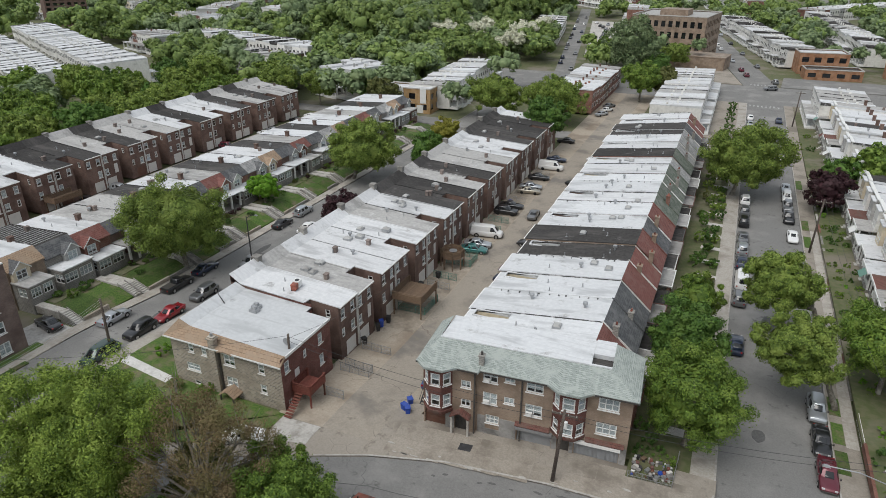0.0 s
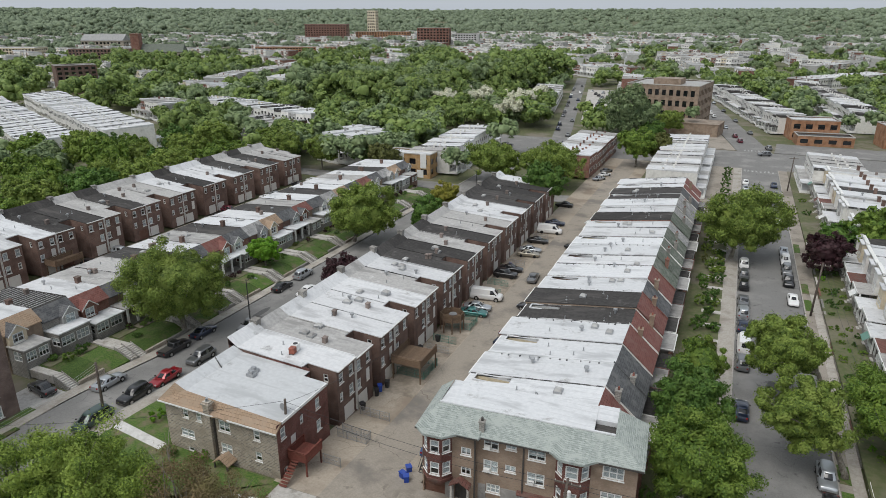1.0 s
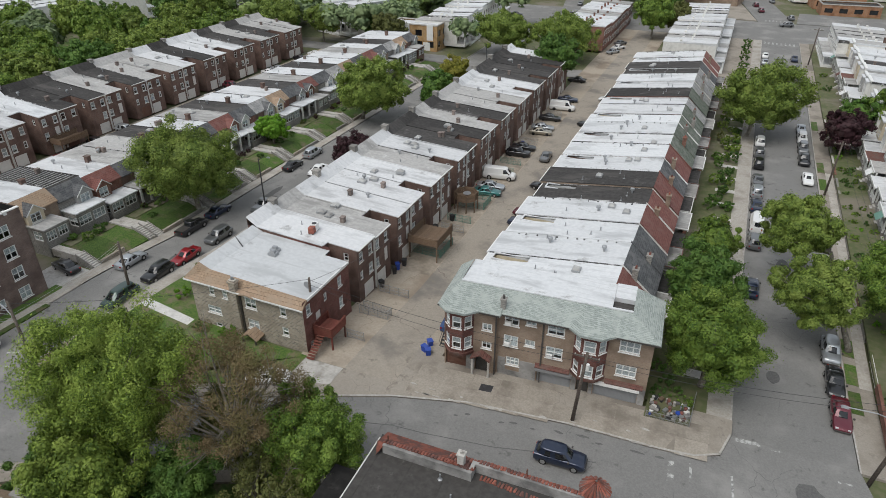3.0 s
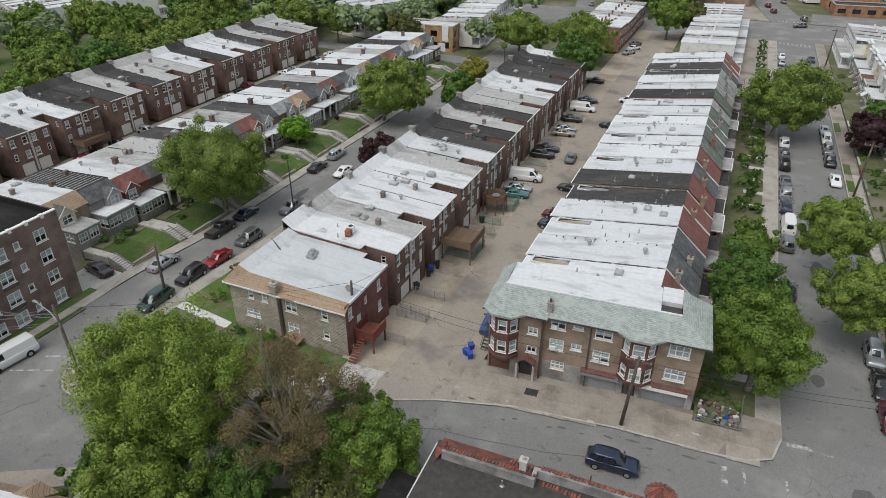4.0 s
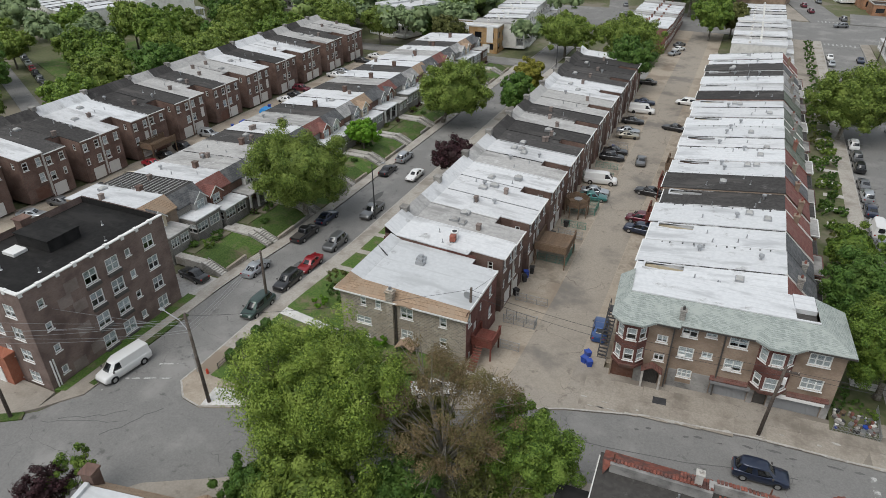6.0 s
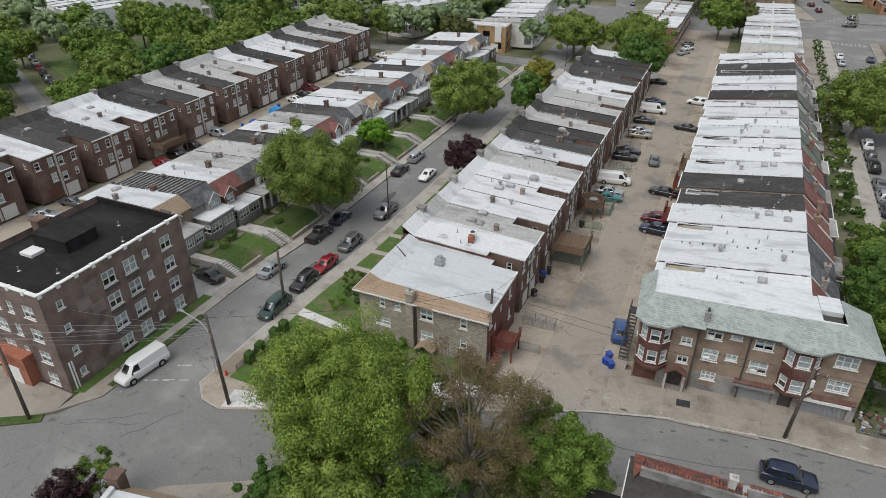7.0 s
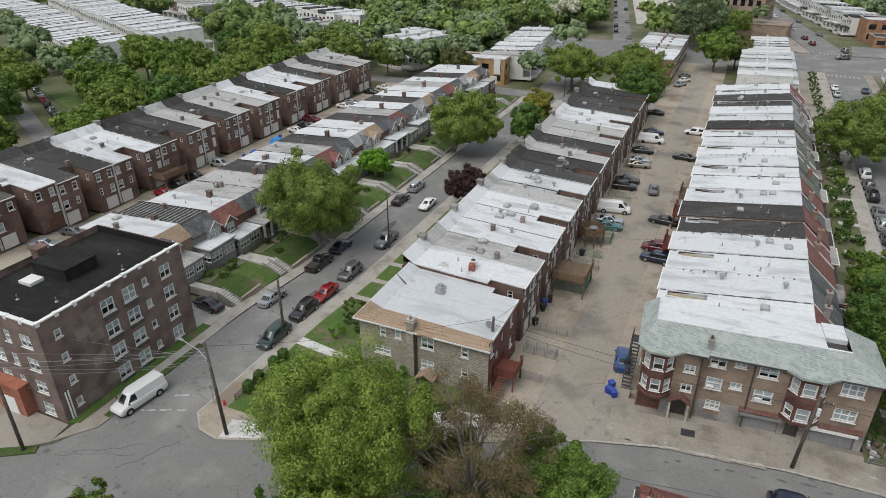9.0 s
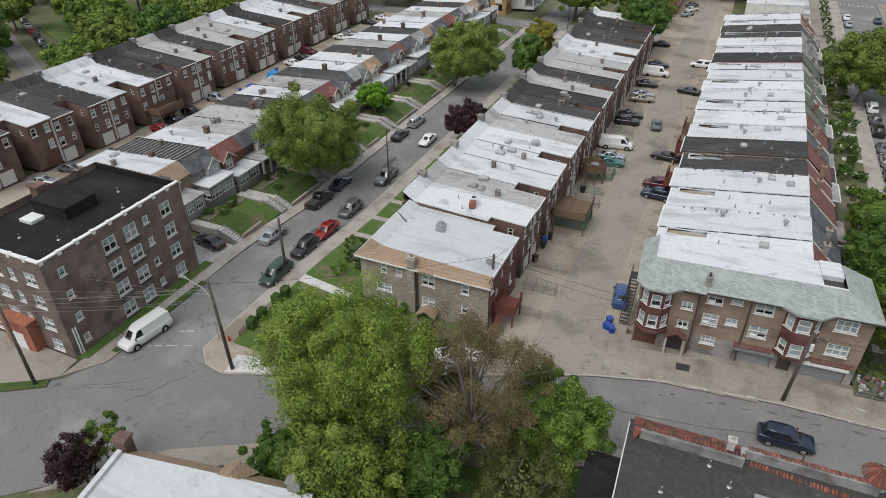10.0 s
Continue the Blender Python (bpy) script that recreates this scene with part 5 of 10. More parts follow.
    for sx, sy in ((6.6, 7.4), (6.9, 6.6)):
        part("roof_cowl", shared("roof_cowl_big", lambda: Geo().box(-0.5, 0.5, -0.4, 0.4, -0.4, 0.3).box(-0.25, 0.25, -0.2, 0.2, 0.3, 0.6).mesh("roof_cowl", M["metal"])), None, house, at=Matrix.Translation((sx, sy, flat(sx) + 0.08)))
    part("satellite_dish", Geo().tube([(14.6, 2.6, H + 0.5), (14.6, 2.6, H + 1.1)], 0.04, 6).loft([[(14.4 + 0.05 * k + (0.45 - 0.15 * k) * math.cos(t), 2.5 + 0.1 * k, H + 1.2 + (0.45 - 0.15 * k) * math.sin(t)) for t in (2 * math.pi * i / 14 for i in range(14))] for k in (0, 1, 2)]), M["metal"], house)
    return house


stone_corner_house()


def roof_plant(x, y, z, rz, label, kind):
    """Things left standing on the flat roofs."""
    t = empty("roof_plant" if kind == "ac" else "roof_hatch", pose(x, y, z, 0, 0, rz), label, "air conditioner" if kind == "ac" else "roof hatch")
    if kind == "ac":
        part("cabinet", Geo().box(-0.5, 0.4, -0.4, 0.4, 0.1, 0.95), M["trim"], t, "pale metal cabinet")
        part("fan_grille", Geo().tube([(-0.05, 0, 0.951), (-0.05, 0, 0.99)], 0.3, 12), M["iron"], t)
        part("duct_box", Geo().box(-1.25, -0.55, -0.35, 0.35, 0.1, 0.85), M["terracotta"], t, "rusty red duct box")
        for k in (-0.25, 0.2):
            part("rail", Geo().box(-1.3, 0.6, k, k + 0.08, 0, 0.1), M["iron"], t)
    else:
        part("kerb", Geo().box(-0.6, 0.6, -0.45, 0.45, -0.15, 0.28), M["metal"], t)
        part("lid", Geo().loft([[(-0.58, -0.43, 0.28), (0.58, -0.43, 0.28), (0.58, 0.43, 0.28), (-0.58, 0.43, 0.28)], [(0, -0.02, 0.62), (0.02, -0.02, 0.62), (0.02, 0.02, 0.62), (0, 0.02, 0.62)]]), M["stucco_grey"], t, "glazed pyramid skylight")
    return t


roof_plant(-45.6, 58.5, gz(58) + 8.1, 100, "pale air conditioner and red duct box on a flat roof", "ac")
for x, y in ((-47.6, 63.1), (-47.0, 65.5), (-47.7, 73.8), (-44.2, 79.1), (-46.5, 75.2), (-47.2, 90.0), (-45.8, 100.5)):
    roof_plant(x, y, gz(y) + 8.28, 5, "grey pyramid skylight on a coated flat roof", "hatch")


def timber_deck(m, w, d, z, material, label, rail=1.0, stairs=False):
    """A raised deck: floor boards, posts, rails."""
    deck = empty("wooden_deck", m, label, "deck")
    n = max(3, int(w / 0.3))
    part("floor", Geo().box(0, w, 0, d, z - 0.25, z - 0.08), material, deck)
    for i in range(n):
        part("board", shared(("board", material.name, round(w / n, 2), d), lambda: Geo().box(0.01, w / n - 0.01, 0, d, -0.079, 0).mesh("board", material)), None, deck, at=Matrix.Translation((i * w / n, 0, z)))
    for x in (0.05, w - 0.2):
        for y in (0.05, d - 0.2):
            part("post", shared(("deck_post", material.name, round(z + rail, 2)), lambda: Geo().box(0, 0.15, 0, 0.15, 0, z + rail).mesh("post", material)), None, deck, at=Matrix.Translation((x, y, 0)))
    for nm, x0, x1, y0, y1 in (("a", 0, w, -0.06, 0), ("b", -0.06, 0, 0, d), ("c", w, w + 0.06, 0, d)):
        part("railing", Geo().box(x0, x1, y0, y1, z - 0.2, z + rail - 0.22), material, deck)
        part("handrail", Geo().box(x0 - 0.03, x1 + 0.03, y0 - 0.03, y1 + 0.03, z + rail - 0.1, z + rail), material, deck)
    if stairs:
        st = Geo()
        for i in range(10):
            st.box(w * 0.2, w * 0.2 + 0.9, -0.28 * (i + 1), -0.28 * i, z - (i + 1) * z / 11 - 0.05, z - (i + 1) * z / 11)
        part("stair", st, material, deck)
    return deck


timber_deck(pose(-38.5, 46.6, gz(47), 0, 0, 0), 2.3, 2.9, 2.0, M["wood_red"], "red-stained wooden deck and stair behind the stone house", 1.0, True)
timber_deck(pose(-38.5, 69.9, gz(72), 0, 0, 0), 4.4, 5.3, 2.75, M["wood"], "brown boarded wooden deck on posts above green fencing")


def round_deck(m, r, z):
    """An eight-sided raised deck with boarded sides and a table."""
    deck = empty("wooden_deck", m, "eight-sided brown wooden deck on posts", "deck")
    pts = [(r * math.cos(math.pi / 8 + math.pi / 4 * k), r * math.sin(math.pi / 8 + math.pi / 4 * k)) for k in range(8)]
    part("floor", Geo().prism(pts, z - 0.2, z), M["wood"], deck)
    for k in range(8):
        (xa, ya), (xb, yb) = pts[k], pts[(k + 1) % 8]
        s = 0.96
        for lo in (0.02, 0.37, 0.72):
            part("railing", Geo().prism([(xa, ya), (xb, yb), (xb * s, yb * s), (xa * s, ya * s)], z + lo, z + lo + 0.31), M["wood"], deck)
        part("post", Geo().box(xa - 0.08, xa + 0.08, ya - 0.08, ya + 0.08, 0, z + 1.05), M["wood"], deck)
    tb = empty("round_table", m @ Matrix.Translation((0.1, 0.1, z)), "grey round garden table on a deck", "table")
    part("tabletop", Geo().tube([(0, 0, 0.68), (0, 0, 0.73)], 0.65, 20), M["metal"], tb)
    part("pedestal", Geo().tube([(0, 0, 0), (0, 0, 0.05), (0, 0, 0.68)], [0.28, 0.06, 0.05], 8), M["iron"], tb)
    return deck


round_deck(pose(-36.8, 87.2, gz(87)), 1.85, 2.1)
timber_deck(pose(-26.0, 85.0, gz(86), 0, 0, 0), 2.0, 4.6, 2.6, M["wood_red"], "weathered red wooden deck behind a terrace house")
timber_deck(pose(-26.0, 97.5, gz(99), 0, 0, 0), 2.0, 4.6, 2.6, M["wood_red"], "bright red wooden deck behind a terrace house")
timber_deck(pose(-26.0, 106.5, gz(107), 0, 0, 0), 2.0, 5.4, 2.2, M["wood"], "dark wooden deck behind a terrace house")
timber_deck(pose(-117.3, 76.5, gz(77), 0, 0, 0), 3.0, 6.0, 2.6, M["wood"], "grey weathered wooden deck on posts")


def flats_corner_building():
    """The tan brick building with bays, a shingled hip and roller-shuttered garages."""
    W, D, H = 20.7, 7.4, 8.1
    rnd = random.Random(23)
    b = empty("apartment_house", pose(-24.1, 49.65, 0.45, 0, 0, 4.3), "tan brick corner building with two red bays and grey-green shingle roof", "building")
    up, lo, step, R = 5.85, 3.3, 5.6, 0.4
    fore = [(4.05, 5.52, 1.05, 0.9, 2), (4.05, 3.2, 1.05, 0.9, 2)]
    wins = [(6.25, 6.5, 1.5, 1.4, 2), (6.25, 3.85, 1.5, 1.4, 2), (6.6, 1.45, 1.4, 1.05, 3), (8.45, 6.95, 1.05, 0.8, 2), (8.45, 4.35, 1.05, 0.8, 2), (10.62, 6.35, 1.7, 1.4, 2), (10.62, 3.5, 1.7, 1.4, 2), (17.57, 6.1, 1.95, 1.35, 3), (17.57, 3.2, 1.95, 1.35, 3)]
    doors = [(9.9, 13.4, -0.1, 1.75), (14.0, 15.2, -0.1, 1.95), (15.7, 20.0, -0.1, 1.75)]
    shift = lambda row: [(q[0] - step,) + tuple(q[1:]) for q in row]
    g = Geo()
    wall_panel(g, (0, 0), (1, 0), step, -0.1, H, holes_for(fore) + [(0.15, 2.4, -0.1, 2.05), (3.4, 4.9, -0.1, 2.05)], depth=0.3)
    wall_panel(g, (step, 0), (0, 1), R, -0.1, H)
    wall_panel(g, (step, R), (1, 0), W - step, -0.1, H, holes_for(shift(wins)) + [(a - step, c - step, d, e) for a, c, d, e in doors], depth=0.3)
    wall_panel(g, (W, R), (0, 1), D - R, -0.1, H)
    wall_panel(g, (W, D), (-1, 0), W, -0.1, H)
    wall_panel(g, (0, D), (0, -1), D, -0.6, H, [(2.0, 2.9, 4.6, 5.9), (2.0, 2.9, 2.2, 3.5)])
    part("wall", g, M["brick_tan"], b)
    fit_windows(b, (0, 0), (1, 0), fore, rnd, drawn=(0.5, 0.75))
    fit_windows(b, (step, R), (1, 0), shift(wins), rnd, drawn=(0.5, 0.75, 1.0, 1.0))
    fit_windows(b, (0, D), (0, -1), [(2.0, 4.6, 0.9, 1.3), (2.0, 2.2, 0.9, 1.3)], rnd)
    for x0, x1, y0, z0, z1 in ((2.42, 3.35, -0.06, -0.1, 2.2), (5.75, 9.8, R - 0.06, -0.1, 0.75), (5.75, 6.55, R - 0.05, 0.752, 2.3), (8.05, 9.8, R - 0.05, 0.752, 2.3), (13.44, 13.96, R - 0.05, -0.1, 1.72), (15.24, 15.6, R - 0.05, -0.1, 1.72), (20.04, 20.68, R - 0.05, -0.1, 2.0)):
        part("plinth", Geo().box(x0, x1, y0, y0 + 0.06, z0, z1), M["plinth"], b, "dirty grey cement plinth")
    for x, z in ((6.35, 6.5), (6.35, 3.85), (10.75, 3.5)):
        part("air_conditioner", Geo().box(x, x + 0.6, R - 0.32, R - 0.01, z + 0.1, z + 0.5), M["trim"], b, "white window air conditioner")
    # angled bays
    eave_pts = [(-0.55, -0.6)]
    for s0, s1, F, zu, zl in ((0.1, 3.15, 0.0, up, lo), (13.3, 16.55, R, up + 0.05, lo - 0.35)):
        out, c = 0.95, 0.85
        pts = [(s0, F), (s0 + c, F - out), (s1 - c, F - out), (s1, F)]
        bg = Geo()
        bay = None
        panels = []
        for (xa, ya), (xb, yb) in zip(pts, pts[1:]):
            L = math.hypot(xb - xa, yb - ya)
            u = ((xb - xa) / L, (yb - ya) / L)
            ww = L - 0.36
            rows = [(0.18, zu - 0.1, ww, 1.45), (0.18, zl - 0.1, ww, 1.45)]
            wall_panel(bg, (xa, ya), u, L, 2.55, H, holes_for(rows))
            panels.append(((xa, ya), u, rows))
        bg.face(*[(x, y, 2.55) for x, y in reversed(pts)])
        bay = part("bay", bg, M["brick_maroon"], b, "red brick bay with white sashes")
        for o, u, rows in panels:
            fit_windows(bay, o, u, rows, rnd, drawn=(0.5, 0.75, 1.0, 1.0, 1.0))
        ring = lambda k, z: [(s0 - k, F, z), (s0 + c - 0.4 * k, F - out - k, z), (s1 - c + 0.4 * k, F - out - k, z), (s1 + k, F, z)]
        part("bay_band", Geo().loft([ring(0.02, 2.25), ring(0.12, 2.55), ring(0.12, 2.7)]), M["shingle_rust"], b, "flared base of the bay")
        eave_pts += [(s0 - 0.5, F - 0.6), (s0 + c - 0.3, F - out - 0.55), (s1 - c + 0.3, F - out - 0.55), (s1 + 0.5, F - 0.6)]
        if not F:
            eave_pts += [(step + 0.35, -0.6), (step + 0.45, R - 0.6)]
    eave_pts.append((W + 0.55, R - 0.6))
    # shingled slope that follows the bays, hipped at both ends
    rise, back = 1.05, 2.9
    sg = Geo()
    inner = [(max(0.9, min(W - 2.4, x)), back) for x, y in eave_pts]
    for (xa, ya), (xb, yb), (xc, yc), (xd, yd) in zip(eave_pts, eave_pts[1:], inner, inner[1:]):
        sg.face((xa, ya, H), (xb, yb, H), (xd, yd, H + rise), (xc, yc, H + rise))
        sg.face((xa, ya, H - 0.22), (xb, yb, H - 0.22), (xb, yb, H), (xa, ya, H))
        sg.face((xb, yb, H - 0.22), (xa, ya, H - 0.22), (xc, yc, H + 0.1), (xd, yd, H + 0.1))
    sg.face((W + 0.55, R - 0.6, H), (W + 0.55, D, H), (W - 2.4, D, H + rise), (W - 2.4, back, H + rise))
    sg.face((W + 0.55, R - 0.6, H - 0.22), (W + 0.55, D, H - 0.22), (W + 0.55, D, H), (W + 0.55, R - 0.6, H))
    sg.face((-0.55, D, H), (-0.55, -0.6, H), (0.9, back, H + rise), (0.9, D, H + rise))
    sg.face((-0.55, D, H - 0.22), (-0.55, -0.6, H - 0.22), (-0.55, -0.6, H), (-0.55, D, H))
    part("shingle_roof", sg, M["shingle_green"], b, "grey-green shingle roof slope")
    part("roof", Geo().prism([(0.9, back), (W - 4.4, back), (W - 4.4, D + 0.4), (0.9, D + 0.4)], H + 0.5, lambda x, y: H + rise - 0.05 - 0.04 * (y - back)), M["roof_bright"], b, "white-coated flat roof")
    part("roof_cover", Geo().box(W - 4.38, W - 2.4, back + 2.2, D + 0.4, H + 0.4, H + rise - 0.1), M["roof_bright"], b, "white-coated roof corner")
    # The pit roof is dark grey; the black also paints the shadow down in it.
    part("roof_pit", Geo().box(W - 4.38, W - 2.4, back + 0.1, back + 2.19, H + 0.1, H + 0.45), M["roof_black"], b, "sunken dark roof corner")
    part("coping", Geo().box(0.9, W - 2.4, back - 0.12, back + 0.1, H + rise - 0.02, H + rise + 0.1), M["roof_bright"], b)
    part("fascia", Geo().box(-0.55, 0.4, -0.66, -0.605, H - 0.2, H - 0.03).box(3.8, step + 0.3, -0.66, -0.605, H - 0.2, H - 0.03).box(step + 0.5, 12.7, R - 0.66, R - 0.605, H - 0.2, H - 0.03).box(17.2, W + 0.5, R - 0.66, R - 0.605, H - 0.2, H - 0.03), M["trim_dark"], b)
    ch = part("chimney", Geo().box(5.75, 6.25, 0.35, 0.85, H + 0.1, H + 1.25).box(5.68, 6.32, 0.28, 0.92, H + 1.25, H + 1.38), M["stone_grey"], b, "patched chimney stack")
    part("chimney_pot", Geo().tube([(6.0, 0.6, H + 1.38), (6.0, 0.6, H + 1.75)], [0.14, 0.12], 8), M["trim_dark"], ch)
    for x, y in ((5.44, 0.0), (10.15, R)):
        part("downspout", Geo().box(x, x + 0.14, y - 0.16, y - 0.01, 0.1, H - 0.15), M["trim_dark"], b)
    part("garage_door", shared(("garage", "door_brown"), lambda: garage_mesh(2.4, 2.15, M["door_brown"])), None, b, "brown panelled garage door", Matrix.Translation((0.08, 0.22, -0.1)))
    for s0, s1 in ((9.9, 13.4), (15.7, 20.0)):
        prof = [(0.28, -0.1)] + [(0.2 + (0.0 if k % 2 else 0.03), -0.1 + 0.062 * k) for k in range(31)] + [(0.28, 1.76)]
        part("roller_door", Geo().loft([[(s0, R + y, z) for y, z in prof], [(s1, R + y, z) for y, z in prof]]), M["roller"], b, "grey slatted roller shutter")
        part("shutter_box", Geo().box(s0 - 0.1, s1 + 0.1, R - 0.4, R - 0.06, 1.72, 2.0), M["trim" if s0 > 12 else "roller"], b, "shutter housing over a garage door")
    for s0, s1 in ((9.7, 13.2), (16.7, 20.4)):
        part("pent_roof", Geo().loft([[(s0, R - 0.3, 2.05), (s0, R, 2.06), (s0, R, 2.5), (s0, R - 0.34, 2.14)], [(s1, R - 0.3, 2.05), (s1, R, 2.06), (s1, R, 2.5), (s1, R - 0.34, 2.14)]]), M["shingle_rust"], b, "narrow red pent roof")
    for s0, s1, F in ((3.45, 4.85, 0.0), (14.05, 15.15, R)):
        part("door", Geo().box(s0, s1, F + 0.2, F + 0.26, -0.1, 2.05).box(s0 + 0.2, s1 - 0.2, F + 0.18, F + 0.2, 0.9, 1.85), M["trim_dark"], b, "dark entrance door")
    for k in range(9):
        part("door_grille", Geo().box(3.5 + 0.15 * k, 3.53 + 0.15 * k, 0.1, 0.13, -0.05, 2.0), M["iron"], b, "black iron grille bar")
    arch = Geo()
    for (xa, za), (xb, zb) in zip([(3.1, 2.15), (4.15, 2.8)], [(4.15, 2.8), (5.2, 2.15)]):
        arch.loft([[(xa, -0.95, za), (xb, -0.95, zb), (xb, -0.95, zb + 0.14), (xa, -0.95, za + 0.14)], [(xa, 0, za), (xb, 0, zb), (xb, 0, zb + 0.14), (xa, 0, za + 0.14)]])
    part("entrance_hood", arch, M["shingle_rust"], b, "gabled entrance hood")
    for px in (3.2, 4.95):
        part("entrance_pier", Geo().box(px, px + 0.2, -0.85, -0.65, -0.1, 2.15), M["concrete"], b)
    return b


flats_corner_building()


def plum_apartment_block():
    x0, x1, y0, y1, H = -88.6, -75.7, 24.2, 42.4, 11.9
    rnd = random.Random(31)
    b = empty("apartment_block", pose(x1, y0, 0.3, 0, 0, 0), "four-storey plum brick apartment block with black flat roof", "building")
    W, D = x1 - x0, y1 - y0
    zs = (8.75, 6.0, 3.25, 0.5)
    east = []
    for z in zs:
        east += [(6.78, z + 0.06, 1.65, 1.65, 2), (9.58, z + 0.06, 1.65, 1.65, 2), (14.75, z + 0.2, 1.5, 1.6, 2), (12.2, z + 0.65, 0.75, 0.95)]
        east.append((1.47, z + 0.66, 0.75, 0.95))
    south = []
    for z in zs:
        south += [(9.85, z, 1.6, 1.5, 2), (7.6, z, 0.85, 1.4), (4.9, z, 1.6, 1.5, 2), (1.4, z, 1.6, 1.5, 2)]
    g = Geo()
    wall_panel(g, (0, 0), (0, 1), D, -0.3, H, holes_for(east))
    wall_panel(g, (0, D), (-1, 0), W, -0.3, H)
    wall_panel(g, (-W, D), (0, -1), D, -0.3, H)
    wall_panel(g, (-W, 0), (1, 0), W, -0.3, H, holes_for(south))
    # inner face of the parapet
    for a, c in (((-0.3, 0.3), (-0.3, D - 0.3)), ((-0.3, D - 0.3), (-W + 0.3, D - 0.3)), ((-W + 0.3, D - 0.3), (-W + 0.3, 0.3)), ((-W + 0.3, 0.3), (-0.3, 0.3))):
        g.face((*c, H - 0.7), (*a, H - 0.7), (*a, H), (*c, H))
    part("wall", g, M["brick_dark"], b)
    fit_windows(b, (0, 0), (0, 1), east, rnd, drawn=(0.5, 0.75, 1.0, 1.0, 1.0))
    fit_windows(b, (-W, 0), (1, 0), south, rnd, drawn=(0.5, 0.75, 1.0, 1.0, 1.0))
    part("roof", Geo().box(-W + 0.3, -0.3, 0.3, D - 0.3, H - 1.0, H - 0.7), M["roof_jet"], b, "black tar flat roof")
    part("parapet_flashing", Geo().box(-W + 0.29, -0.29, D - 0.34, D - 0.285, H - 0.69, H + 0.06).box(-0.34, -0.285, 0.3, D - 0.35, H - 0.69, H + 0.06), M["roof_jet"], b)
    # stepped white coping on the two street fronts
    for i in range(9):
        a = i * D / 9
        part("coping", Geo().box(-0.32, 0.1, a + 0.02, a + D / 9 - 0.02, H - 0.02, H + 0.1).box(-0.33, 0.12, a + 0.02, a + 0.42, H - 0.3, H + 0.16), M["trim"], b)
    for i in range(6):
        a = -W + i * W / 6
        part("coping", Geo().box(a + 0.02, a + W / 6 - 0.02, -0.1, 0.32, H - 0.02, H + 0.1).box(a + 0.02, a + 0.42, -0.12, 0.33, H - 0.3, H + 0.16), M["trim"], b)
    for z in zs:
        for s in (6.78, 9.58):
            part("window_box", Geo().box(0.0, 0.3, s - 0.05, s + 1.7, z - 0.36, z - 0.08), M["trim_dark"], b, "dark iron window guard")
    for s, z in ((5.3, 9.2), (5.6, 6.6), (5.2, 3.9), (6.0, 1.0), (4.2, 7.9), (3.6, 0.4)):
        part("brick_patch", Geo().box(0.0, 0.012, s - 0.8, s + 0.75, z, z + 1.3), M["brick_patch"], b, "patch of newer brick")
    ph = part("roof_hatch_house", Geo().box(-10.4, -5.3, 7.6, 11.5, H - 0.7, H + 0.6), M["roof_jet"], b, "black roof-top stair house")
    part("hatch_coping", Geo().box(-10.5, -5.2, 7.5, 11.6, H + 0.6, H + 0.72), M["roof_jet"], ph)
    part("skylight", Geo().box(-9.8, -8.0, 5.4, 7.0, H - 0.7, H - 0.35), M["trim"], b, "white framed skylight")
    ch = part("chimney", Geo().box(-12.2, -11.0, 9.0, 10.2, H - 0.7, H + 1.2).box(-12.35, -10.85, 8.85, 10.35, H + 1.2, H + 1.35), M["brick"], b, "brick chimney")
    part("downspout", Geo().tube([(0.1, 0.6, 0), (0.1, 0.6, 3.6)], 0.09, 8).tube([(0.1, 0.9, 0), (0.1, 0.9, 3.6)], 0.09, 8), M["trim"], b, "white plastic drain pipes")
    for vx, vy in ((-2.2, 12.0), (-5.5, 14.5), (-3.0, 4.5), (-7.0, 3.2)):
        part("vent_pipe", shared("vent_pipe", lambda: Geo().tube([(0, 0, 0), (0, 0, 0.55)], 0.07, 8).mesh("vent_pipe", M["metal"])), None, b, at=Matrix.Translation((vx, vy, H - 0.72)))
    po = part("portal", Geo().box(-8.4, -4.4, -1.1, 0.0, -0.3, 3.7).box(-8.6, -4.2, -1.25, 0.0, 3.7, 3.95), M["brick_portal"], b, "red brick entrance portal")
    part("portal_door", Geo().box(-7.3, -5.5, -1.16, -1.1, -0.3, 2.3), M["trim"], po)
    return b


plum_apartment_block()


